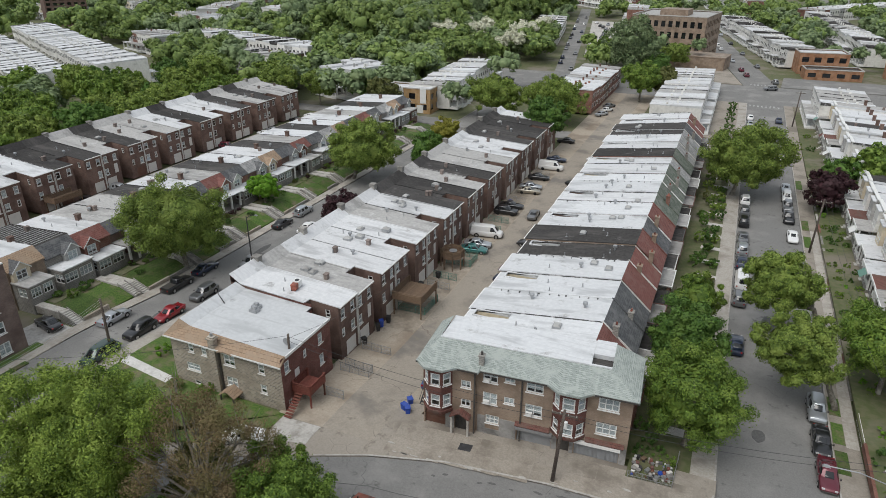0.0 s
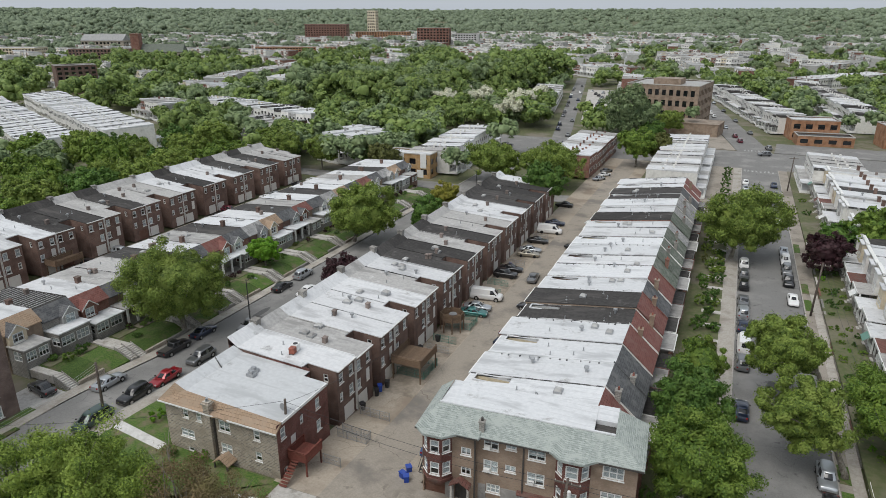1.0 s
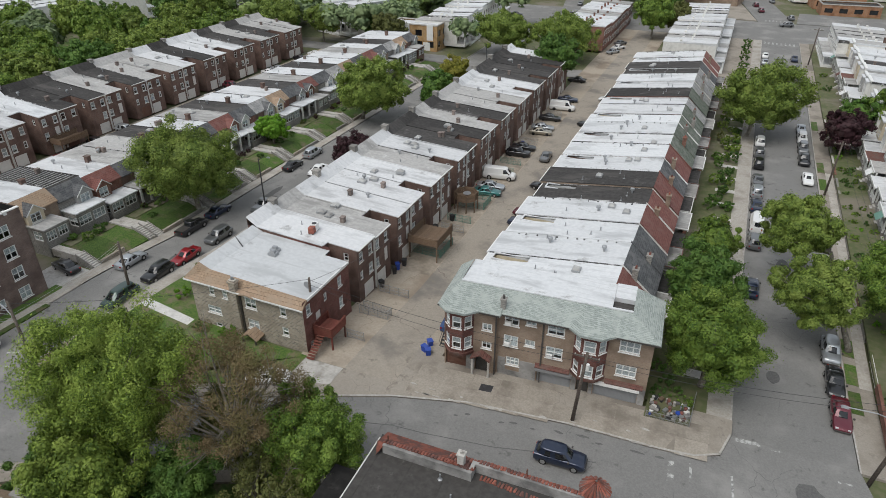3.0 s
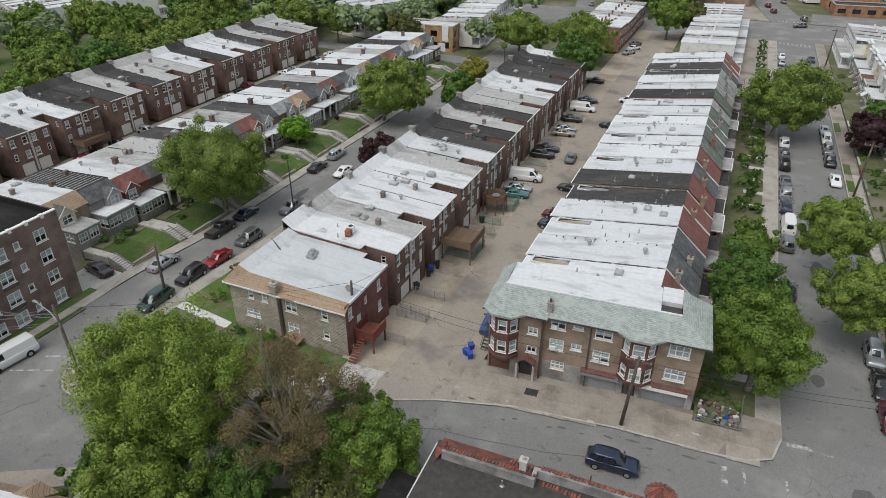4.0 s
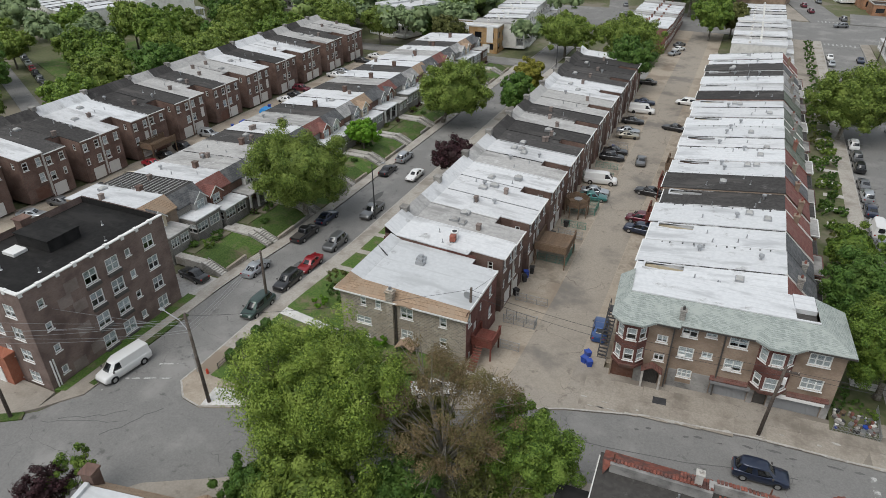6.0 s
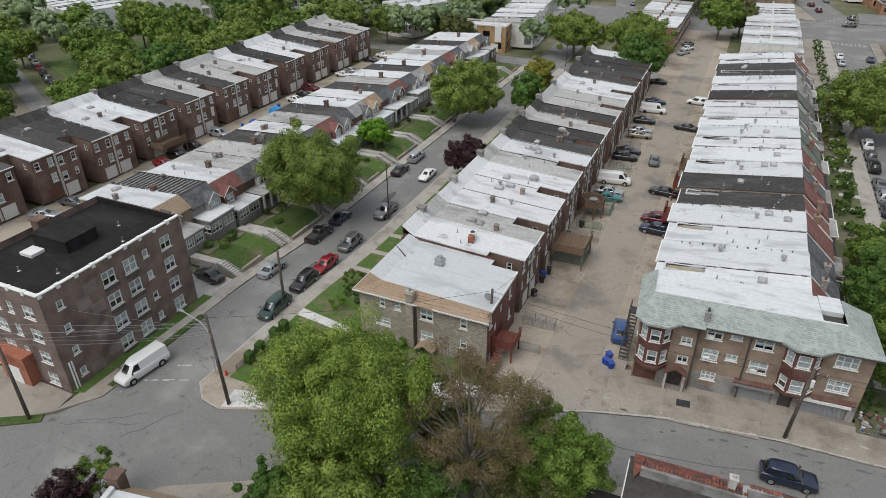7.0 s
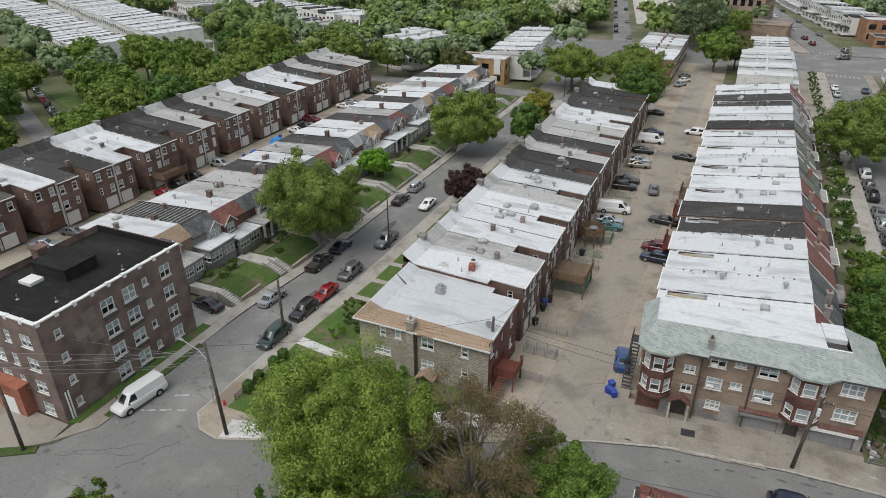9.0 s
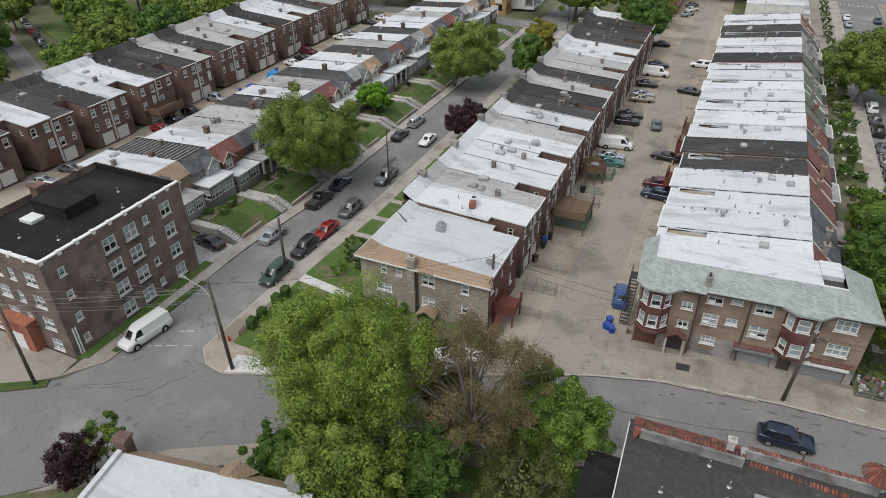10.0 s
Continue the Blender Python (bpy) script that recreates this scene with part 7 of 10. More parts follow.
def oval(xf, xr, w, z, p=5.0, n=20):
    """A rounded oblong in plan, from xr to xf, w to each side."""
    out = []
    for i in range(n):
        t = 2 * math.pi * (i + 0.5) / n
        c, q = math.cos(t), math.sin(t)
        r = (abs(c) ** p + abs(q) ** p) ** (-1 / p)
        out.append(((xf + xr) / 2 + (xf - xr) / 2 * r * c, w * r * q, z))
    return out


def eased(st, sub=3):
    """More stations along the body, on a smooth line through the given ones."""
    out = []
    for i in range(len(st) - 1):
        p0, p1, p2, p3 = (st[max(0, min(len(st) - 1, i + k))] for k in (-1, 0, 1, 2))
        for j in range(sub):
            t = j / sub
            out.append(tuple(0.5 * (2 * b + (c - a) * t + (2 * a - 5 * b + 4 * c - d) * t * t + (3 * b - a - 3 * c + d) * t ** 3) if k else b + (c - b) * t for k, (a, b, c, d) in enumerate(zip(p0, p1, p2, p3))))
    return out + [st[-1]]


SHAPES = {
    # body stations (x, half width, top), glass (x front low, front high, rear high, rear low, belt, roof), wheel x, wheel radius
    "sedan": ([(-2.36, 0.7, 0.72), (-2.25, 0.82, 0.93), (-1.5, 0.9, 0.99), (0.9, 0.9, 0.95), (1.6, 0.88, 0.88), (2.2, 0.82, 0.74), (2.36, 0.68, 0.6)], (1.05, 0.25, -0.85, -1.75, 0.95, 1.43), (1.42, -1.38), 0.32),
    "suv": ([(-2.32, 0.78, 0.85), (-2.25, 0.88, 1.08), (-1.5, 0.93, 1.1), (0.9, 0.93, 1.07), (1.7, 0.92, 1.02), (2.2, 0.87, 0.9), (2.33, 0.74, 0.7)], (1.15, 0.5, -1.75, -2.2, 1.07, 1.72), (1.4, -1.4), 0.37),
    "minivan": ([(-2.5, 0.8, 0.9), (-2.42, 0.92, 1.1), (-1.5, 0.97, 1.12), (1.1, 0.96, 1.06), (1.8, 0.93, 0.95), (2.35, 0.86, 0.78), (2.5, 0.74, 0.6)], (1.6, 0.75, -1.95, -2.38, 1.08, 1.74), (1.55, -1.5), 0.34),
    "van": ([(-2.85, 0.9, 1.1), (-2.8, 0.98, 1.3), (-1.5, 1.0, 1.32), (1.5, 1.0, 1.28), (2.1, 0.98, 1.15), (2.7, 0.92, 1.0), (2.85, 0.8, 0.75)], (2.05, 1.35, -2.7, -2.82, 1.3, 2.1), (1.85, -1.7), 0.37),
    "pickup": ([(-2.7, 0.85, 0.85), (-2.62, 0.93, 1.05), (-1.5, 0.96, 1.08), (0.9, 0.95, 1.08), (1.7, 0.94, 1.04), (2.45, 0.9, 0.92), (2.65, 0.76, 0.7)], (1.2, 0.55, -0.6, -0.85, 1.07, 1.72), (1.7, -1.6), 0.38),
}


def car_parts(kind):
    st, (fl, fh, rh, rl, zb, zt), wheels, wr = SHAPES[kind]
    x_end = st[-1][0]
    body = Geo().loft([ring(x, w, 0.2 + 0.16 * max(0.0, abs(x) / x_end - 0.86) / 0.14, z) for x, w, z in eased(st)])
    wid = max(w for _, w, _ in st)
    a, c = wid * 0.9, wid * 0.72
    mix = lambda p, q, t: p + (q - p) * t
    at = lambda t, g=0.0: oval(mix(fl, fh, t) + g, mix(rl, rh, t) - g, mix(a, c, t) + g, mix(zb - 0.06, zt - 0.05, t))
    glass = Geo().loft([at(0.0), at(0.35), at(0.7), at(0.96)])
    # roof and pillars in body colour, one shell: six columns of it come down between the panes
    roof, k = Geo(), 20
    levels = [at(0.0, 0.014), at(0.45, 0.014), at(0.86, 0.014), at(0.95, 0.016), oval(fh - 0.02, rh + 0.02, c - 0.02, zt - 0.015), oval(fh - 0.16, rh + 0.14, c - 0.14, zt + 0.012), oval(fh - 0.4, rh + 0.36, c - 0.4, zt + 0.022)]
    used = {j for q in (1, 4, 7, 12, 14, 17) for j in (q, (q + 1) % k)}
    index = {}
    for i, row in enumerate(levels):
        for j, p in enumerate(row):
            if i > 1 or j in used:
                index[i, j] = len(roof.v)
                roof.v.append(p)
    for i in range(len(levels) - 1):
        for j in range(k):
            if i > 1 or j in (1, 4, 7, 12, 14, 17):
                roof.f.append((index[i, j], index[i, (j + 1) % k], index[i + 1, (j + 1) % k], index[i + 1, j]))
    roof.f.append(tuple(index[len(levels) - 1, j] for j in range(k)))
    cargo = None
    if kind == "van":
        cargo = Geo().loft([[(0.75, -a - 0.03, zb - 0.1), (0.75, a + 0.03, zb - 0.1), (rl + 0.1, a + 0.03, zb - 0.1), (rl + 0.1, -a - 0.03, zb - 0.1)], [(0.75, -c - 0.05, zt - 0.03), (0.75, c + 0.05, zt - 0.03), (rh, c + 0.05, zt - 0.03), (rh, -c - 0.05, zt - 0.03)]])
    out = {"body": body.mesh("body", None), "glass": glass.mesh("windows", M["car_glass"], True), "roof": roof.mesh("roof", None)}
    if cargo:
        out["cargo"] = cargo.mesh("cargo_side", None)
    if kind == "pickup":
        out["bed"] = Geo().box(-2.55, -0.95, -0.72, 0.72, 1.081, 1.09).mesh("bed", M["trim_dark"])
    tyre = Geo().tube([(0, -0.11, 0), (0, -0.08, 0), (0, 0.08, 0), (0, 0.11, 0)], [wr - 0.03, wr, wr, wr - 0.03], 16)
    out["wheel"] = tyre.mesh("wheel", M["tyre"])
    out["rim"] = Geo().tube([(0, -0.118, 0), (0, 0.118, 0)], wr * 0.62, 12).mesh("rim", M["rim"])
    out["arch"] = Geo().tube([(0, -0.095, 0), (0, 0.095, 0)], wr * 1.17, 16).mesh("wheel_arch", M["tyre"])
    xf, xr = st[-1][0], st[0][0]
    out["headlight"] = Geo().box(xf - 0.22, xf - 0.02, -0.13, 0.13, 0.6, 0.72).mesh("headlight", M["lamp_clear"])
    out["tail_light"] = Geo().box(xr - 0.015, xr + 0.1, -0.1, 0.1, 0.72, 0.9).mesh("tail_light", M["lamp_red"])
    out["bumper"] = Geo().box(xf - 0.1, xf + 0.05, -wid * 0.78, wid * 0.78, 0.32, 0.48).mesh("bumper", M["trim_dark"])
    out["mirror"] = Geo().box(fl - 0.35, fl - 0.2, -0.09, 0.09, zb - 0.02, zb + 0.13).mesh("mirror", M["trim_dark"])
    return out


BUILT = {}
CAR_WORDS = {"sedan": "saloon car", "suv": "sport utility car", "minivan": "people carrier", "van": "panel van", "pickup": "pickup truck"}


def car(kind, colour, x, y, rz, z=None, far=False):
    """A parked vehicle, nose along rz (degrees, 90 is up the street)."""
    z = gz(y) if z is None else z
    far = far or y > 112 or x < -90
    if (kind, colour, far) in BUILT:
        return copy_thing(BUILT[kind, colour, far], pose(x, y, z + 0.005, 0, 0, rz))
    p = shared(("car", kind), lambda: car_parts(kind))
    word = {"navy": "dark blue", "gold": "beige"}.get(colour, colour)
    c = empty({"van": "van", "pickup": "pickup_truck"}.get(kind, "car"), pose(x, y, z + 0.005, 0, 0, rz), "parked " + word + " " + CAR_WORDS[kind], "van" if kind == "van" else "car", "parked vehicles")
    st, gl, wheels, wr = SHAPES[kind]
    for nm in ("body", "roof") + (("cargo",) if "cargo" in p else ()):
        key = (kind, nm, colour)
        me = shared(key, lambda: p[nm].copy())
        if not me.materials:
            me.materials.append(M["car_" + colour])
            me.shade_smooth()
            me.set_sharp_from_angle(angle=radians(48))
        part("cargo_box" if nm == "cargo" else nm, me, None, c)
    part("glasshouse", p["glass"], None, c, "dark tinted glass")
    if "bed" in p:
        part("bed", p["bed"], None, c)
    wid = max(w for _, w, _ in st)
    for wx in wheels:
        for sy in (-1, 1):
            w = part("wheel", p["wheel"], None, c, at=Matrix.Translation((wx, sy * (wid - 0.09), wr)))
            if not far:
                part("rim", p["rim"], None, w)
                if y < 80:
                    part("wheel_arch", p["arch"], None, c, at=Matrix.Translation((wx, sy * (wid - 0.088), wr + 0.02)))
    BUILT[kind, colour, far] = c
    if far:
        return c
    for sy in (-1, 1):
        part("headlight", p["headlight"], None, c, at=Matrix.Translation((0, sy * wid * 0.6, 0)))
        part("tail_light", p["tail_light"], None, c, at=Matrix.Translation((0, sy * wid * 0.68, 0)))
        part("mirror", p["mirror"], None, c, at=Matrix.Translation((0, sy * (wid + 0.06), 0)))
    part("bumper", p["bumper"], None, c)
    BUILT[kind, colour, far] = c
    return c


# western street and its drives
car("van", "white", -71.6, 29.6, -97)
for kind, col, x, y, rz in (("sedan", "silver", -71.6, 51.8, 91), ("pickup", "black", -72.0, 63.7, 90), ("sedan", "navy", -72.0, 69.6, 90), ("sedan", "black", -72.0, 89.8, 90), ("suv", "silver", -72.0, 96.4, 90), ("minivan", "green", -65.5, 44.4, -89), ("suv", "black", -65.7, 50.8, -89), ("sedan", "red", -66.0, 56.1, -89), ("suv", "grey", -66.4, 63.2, -90), ("pickup", "grey", -66.6, 74.4, -90), ("sedan", "white", -66.6, 89.8, -90), ("sedan", "black", -77.7, 46.8, 170)):
    car(kind, col, x, y, rz)
# rear alley
for kind, col, x, y, rz in (("sedan", "teal", -35.6, 93.6, 10), ("sedan", "silver", -35.8, 96.0, 8), ("van", "white", -35.9, 100.8, 8), ("suv", "black", -36.2, 112.2, 5), ("sedan", "black", -36.2, 115.6, 5), ("sedan", "gold", -35.6, 125.2, 8), ("sedan", "silver", -36.0, 128.0, 8), ("sedan", "black", -36.2, 134.5, 5), ("van", "white", -35.6, 142.4, 5), ("sedan", "navy", -36.0, 149.0, 5), ("suv", "navy", -26.6, 85.2, 175), ("minivan", "maroon", -26.8, 88.8, 178), ("sedan", "grey", -30.9, 112.8, 95), ("sedan", "black", -27.4, 99.4, 172), ("sedan", "black", -27.6, 133.5, 170), ("minivan", "white", -27.0, 152.5, 175), ("sedan", "blue", -26.6, 57.6, 95), ("sedan", "black", -38.0, 166.0, 180), ("sedan", "silver", -35.5, 200.0, 60), ("sedan", "white", -35.0, 206.0, 60), ("sedan", "grey", -35.5, 212.0, 60)):
    car(kind, col, x, y, rz)
# eastern street
east_cars = [("sedan", "navy", 5.9, 80.2), ("suv", "grey", 5.9, 93.4), ("van", "white", 6.1, 99.6), ("sedan", "navy", 5.9, 106.4), ("suv", "silver", 5.9, 112.0), ("sedan", "grey", 5.9, 117.4), ("suv", "black", 5.9, 125.2), ("suv", "grey", 5.9, 131.0), ("suv", "white", 5.9, 137.4), ("sedan", "silver", 5.9, 205.0), ("sedan", "white", 5.9, 213.0)]
for kind, col, x, y in east_cars:
    car(kind, col, x, y, 90)
for kind, col, x, y in (("sedan", "maroon", 14.6, 58.7), ("sedan", "black", 14.5, 64.2), ("suv", "silver", 14.4, 69.8), ("sedan", "white", 13.9, 121.0), ("pickup", "black", 13.6, 130.5), ("suv", "grey", 13.6, 136.6), ("suv", "white", 13.6, 142.5), ("sedan", "silver", 13.6, 148.4), ("sedan", "white", 13.6, 170.0), ("sedan", "grey", 13.6, 200.0), ("sedan", "navy", 13.6, 212.0)):
    car(kind, col, x, y, -90)
# alley behind the western terrace
for kind, col, x, y, rz in (("sedan", "silver", -113.1, 50.5, 20), ("sedan", "grey", -113.6, 56.0, 10), ("sedan", "black", -111.6, 63.5, 0), ("suv", "gold", -111.6, 69.5, 15), ("sedan", "red", -113.1, 75.0, 0), ("sedan", "black", -113.6, 79.0, 0), ("suv", "black", -113.6, 83.5, 0), ("suv", "silver", -114.6, 91.5, 0), ("sedan", "white", -113.6, 117.0, 0), ("sedan", "black", -113.6, 121.0, 0), ("suv", "maroon", -115.6, 126.0, 0), ("sedan", "white", -114.6, 140.0, 0), ("sedan", "silver", -114.6, 144.0, 0), ("sedan", "black", -115.6, 156.0, 0), ("sedan", "white", -114.6, 162.0, 0)):
    car(kind, col, x, y, rz)
car("sedan", "white", -39.8, 39.6, 24, 0.56)


# ---- street furniture and small things ----
def ribbon(pts, w, z0, z1):
    """An upright strip along a line of points, w wide to its left."""
    g = Geo()
    for a, b in zip(pts, pts[1:]):
        d = Vector((b[0] - a[0], b[1] - a[1])).normalized()
        n = Vector((-d.y, d.x)) * w
        g.prism([a, b, (b[0] + n.x, b[1] + n.y), (a[0] + n.x, a[1] + n.y)], z0, z1)
    return g


solid("kerb_front", ribbon([(-32.0, 40.5)] + NORTH_KERB, 0.2, 0.3, 0.555), M["kerb"], "chipped pale kerbstone before the corner building", "kerb", "structure")
solid("kerb_corner", ribbon([(-56.5, 30.0), (-60.5, 28.3), (-62.9, 28.7), (-64.9, 30.6), (LEFT_E, 33.5), (LEFT_E, 45)], -0.18, 0.3, 0.545), M["kerb"], "pale kerbstone round the corner", "kerb", "structure")
for nm, x in (("kerb_west_a", LEFT_W - 0.16), ("kerb_west_b", LEFT_E), ("kerb_east_a", RIGHT_W - 0.16), ("kerb_east_b", RIGHT_E)):
    strip(nm, x, x + 0.16, 51.0 if "east" in nm else 45.0, 236, 0.145, M["kerb"], "pale kerbstone along the street", "kerb")
plate("pavement_block", [(-75.0, 21.6), (-72.4, 25.0), (-72.4, 33.5), (-74.8, 33.5), (-74.9, 26)], 0.1, 0.53, M["pavement"], "concrete pavement beside the apartment block", "pavement")
plate("pavement_block_south", [(-104, -1.5), (-78.9, 17.9), (-75.0, 21.6), (-75.4, 24.0), (-104, 24.0)], 0.1, 0.52, M["pavement"], "cracked concrete forecourt of the apartment block", "pavement")
plate("lawn_block", [(-75.7, 24.2), (-74.5, 24.6), (-74.4, 43.5), (-75.7, 43.5)], 0.1, 0.57, M["grass"], "strip of grass along the apartment block", "ground")
plate("lawn_verge", [(-73.3, 26.4), (-72.5, 26.4), (-72.4, 40), (-73.2, 40)], 0.2, 0.55, M["grass"], "narrow grass verge beside the kerb", "ground")
plate("lawn_verge_south", [(-86, 12.6), (-78.3, 17.9), (-75.0, 20.0), (-75.6, 20.8), (-79.2, 18.7), (-87, 13.6)], 0.2, 0.55, M["grass"], "small grass verge at the kerb", "ground")
plate("drive_block", [(-80.5, 43.6), (LEFT_W, 42.0), (LEFT_W, 47.8), (-80.5, 48.2)], -0.2, 0.42, M["concrete"], "stained concrete drive beside the apartment block", "pavement")
plate("garden_south", [(-40.8, -20), (-23, -20), (-23, 32.2), (-30, 29.4), (-40.8, 24.8)], 0.1, 0.5, M["grass"], "shaded garden under the trees", "ground")
plate("apron_pad", [(-38.2, 40.6), (-33.6, 41.6), (-33.6, 44.4), (-38.2, 44.2)], 0.3, 0.56, M["concrete"], "pale concrete pad beside the alley mouth", "pavement")

# flags of the pavements, each laid by itself
front_ob = bpy.data.objects["pavement_front"]
lay = random.Random(12)
for i in range(10):
    for j in range(2):
        x0 = -26.0 + 2.9 * i
        k0 = 44.05 + (x0 + 22.7) * 0.115 if x0 < -14 else 45.75 + (x0 + 9.3) * 0.04
        y0 = k0 + 0.35 + 2.3 * j
        if y0 + 2.3 > 49.6 + (x0 + 24) * 0.075:
            continue
        ob = new("slab", shared("pavement_slab", lambda: Geo().prism([(0.015, 0.015), (2.885, 0.03), (2.885, 2.28), (0.015, 2.26)], -0.03, 0.0).mesh("slab", M["flag"])))
        ob.parent = front_ob
        ob.matrix_basis = pose(x0, y0, 0.536 + lay.uniform(0.0, 0.012), lay.uniform(-0.2, 0.2), lay.uniform(-0.2, 0.2), 3.5)
for apron, x0, w in (("alley_apron_west", -38.6, 4.9), ("alley_apron_east", -27.5, 3.4)):
    for i in range(15):
        y0 = (66.6 if "west" in apron else 68.8) + 5.21 * i
        ob = new("slab", shared(("apron_slab", w), lambda: Geo().prism([(0.03, 0.03), (w - 0.03, 0.03), (w - 0.03, 5.17), (0.03, 5.17)], -0.03, 0.0).mesh("slab", M["apron"])))
        ob.parent = bpy.data.objects[apron]
        ob.matrix_basis = pose(x0, y0, gz(y0 + 2.6) + 0.012 + lay.uniform(0.0, 0.008))
west_ob = bpy.data.objects["pavement_west_far"]
for i in range(52):
    y0 = 48.2 + 1.5 * i
    ob = new("flagstone", shared("flagstone_wide", lambda: Geo().prism([(0.0, 0.015), (1.85, 0.015), (1.85, 1.485), (0.0, 1.485)], -0.03, 0.0).mesh("flagstone", M["sidewalk"])))
    ob.parent = west_ob
    ob.matrix_basis = pose(-74.75, y0, gz(y0 + 0.75) + 0.137 + lay.uniform(0, 0.01), math.degrees(math.atan((gz(y0 + 1.5) - gz(y0)) / 1.5)), 0, 0)
east_ob = bpy.data.objects["pavement_east_far"]
for i in range(50):
    y0 = 51.2 + 1.5 * i
    ob = new("flagstone", shared("flagstone_garden", lambda: Geo().prism([(0.0, 0.015), (1.22, 0.015), (1.22, 1.485), (0.0, 1.485)], -0.03, 0.0).mesh("flagstone", M["sidewalk"])))
    ob.parent = east_ob
    ob.matrix_basis = pose(16.95, y0, gz(y0 + 0.75) + 0.137 + lay.uniform(0, 0.01), math.degrees(math.atan((gz(y0 + 1.5) - gz(y0)) / 1.5)), 0, 0)

# painted lines and repairs on the roadway
def mark(pts, label="worn white road line", material="whitewash", z=0.405):
    return solid("road_line", Geo().prism(pts, z - 0.01, z), M[material], label, "road marking", group="road markings")


def bar(x0, y0, x1, y1, w, **k):
    d = Vector((x1 - x0, y1 - y0)).normalized() * w / 2
    return mark([(x0 + d.y, y0 - d.x), (x1 + d.y, y1 - d.x), (x1 - d.y, y1 + d.x), (x0 - d.y, y0 + d.x)], **k)


for q in ((0.0, 45.6, 0.2, 43.2, 0.55), (1.6, 46.0, 1.9, 43.8, 0.22), (5.1, 46.0, 5.4, 42.8, 0.2), (5.2, 50.7, 7.4, 50.9, 0.5), (8.1, 50.7, 9.2, 50.85, 0.35), (13.6, 49.0, 14.8, 49.1, 0.2), (-73.5, 25.6, -71.3, 26.3, 0.16), (-70.6, 28.6, -66.0, 30.6, 0.2), (-69.0, 31.8, -66.5, 33.0, 0.22)):
    bar(*q)
for i in range(8):
    bar(5.6 + 1.2 * i, 231.4, 5.6 + 1.2 * i, 234.6, 0.55, z=-0.795)
    bar(5.6 + 1.2 * i, 269.6, 5.6 + 1.2 * i, 272.6, 0.55, z=-0.785)
for k, (x, y, w, d, a) in enumerate(((10.1, 49.2, 2.2, 1.6, 0.3), (12.5, 49.6, 1.6, 1.2, 0.1), (11.3, 46.4, 2.4, 2.8, 0.2), (-66.8, 55.5, 2.6, 3.4, 0.0), (-69.0, 80, 1.4, 5.0, 0.0), (8.6, 63.0, 1.4, 2.2, 0.0), (9.8, 88, 2.0, 5, 0), (-8.0, 45.3, 1.4, 0.3, 0.05), (-6.4, 45.0, 0.8, 0.25, 0.2), (-10.2, 44.9, 1.0, 0.3, -0.1), (-14.5, 44.3, 0.8, 0.3, 0.1), (-15.6, 43.9, 0.6, 0.25, 0.3), (-3.0, 45.4, 1.5, 0.25, 0.02), (-19, 43.6, 0.6, 0.3, 0.25), (-20, 43.0, 0.5, 0.25, 0.1), (-12.6, 44.3, 0.5, 0.2, 0.2), (-1.0, 45.6, 0.9, 0.3, 0.1))):
    rnd = random.Random(k)
    pts = [(x + (w / 2) * math.cos(t) * rnd.uniform(0.8, 1.1) - 0.0, y + (d / 2) * math.sin(t) * rnd.uniform(0.8, 1.1)) for t in (2 * math.pi * i / 12 for i in range(12))]
    pts = [(x + (p - x) * math.cos(a) - (q - y) * math.sin(a), y + (p - x) * math.sin(a) + (q - y) * math.cos(a)) for p, q in pts]
    zz = max(gz(q) for p, q in pts) + 0.006
    solid("asphalt_patch", Geo().prism(pts, zz - 0.02, zz), M["tar"], "dark tar repair in the roadway", "road patch", group="road repairs")
def tar_line(pts, w=0.11, z=0.406):
    g = Geo()
    for (xa, ya), (xb, yb) in zip(pts, pts[1:]):
        d = Vector((xb - xa, yb - ya)).normalized() * w / 2
        g.prism([(xa + d.y, ya - d.x), (xb + d.y, yb - d.x), (xb - d.y, yb + d.x), (xa - d.y, ya + d.x)], z - 0.02, z)
    return solid("tar_seam", g, M["tar"], "dark tar seam across worn asphalt", "road patch", group="road repairs")


seams = random.Random(6)
for x0, y0, x1, y1 in ((-73.4, 20.5, -66.3, 23.6), (-72.0, 21.4, -66.6, 24.9), (-66.4, 21.6, -63.6, 27.0), (-52, 27.5, -30, 37), (-28, 38.5, -6, 42.5), (-20, 36.6, -4, 39.5), (-46, 28, -36, 33.5)):
    n = 7
    tar_line([(x0 + (x1 - x0) * i / n + seams.uniform(-0.25, 0.25), y0 + (y1 - y0) * i / n + seams.uniform(-0.25, 0.25)) for i in range(n + 1)], seams.uniform(0.05, 0.11))
solid("drain_cover", Geo().prism([(-19.2, 47.1), (-17.9, 47.25), (-17.95, 48.25), (-19.25, 48.1)], 0.5, 0.562), M["iron"], "dark iron cover in the pavement", "drain cover")


scuff = random.Random(21)
for k in range(22):
    x = scuff.uniform(-26, 3)
    y = (44.05 + (x + 22.7) * 0.115 if x < -14 else 45.75 + (x + 9.3) * 0.04) + (0.45 if k < 15 else scuff.uniform(0.8, 3.0))
    w, d = scuff.uniform(0.3, 1.3), scuff.uniform(0.12, 0.35)
    pts = [(x + w / 2 * math.cos(t) * scuff.uniform(0.5, 1.1), y + d / 2 * math.sin(t) * scuff.uniform(0.5, 1.1)) for t in (2 * math.pi * i / 11 for i in range(11))]
    solid("cement_patch", Geo().prism(pts, 0.5, 0.566), M["kerb"], "pale cement patch in the pavement", "pavement patch", group="pavement patches")


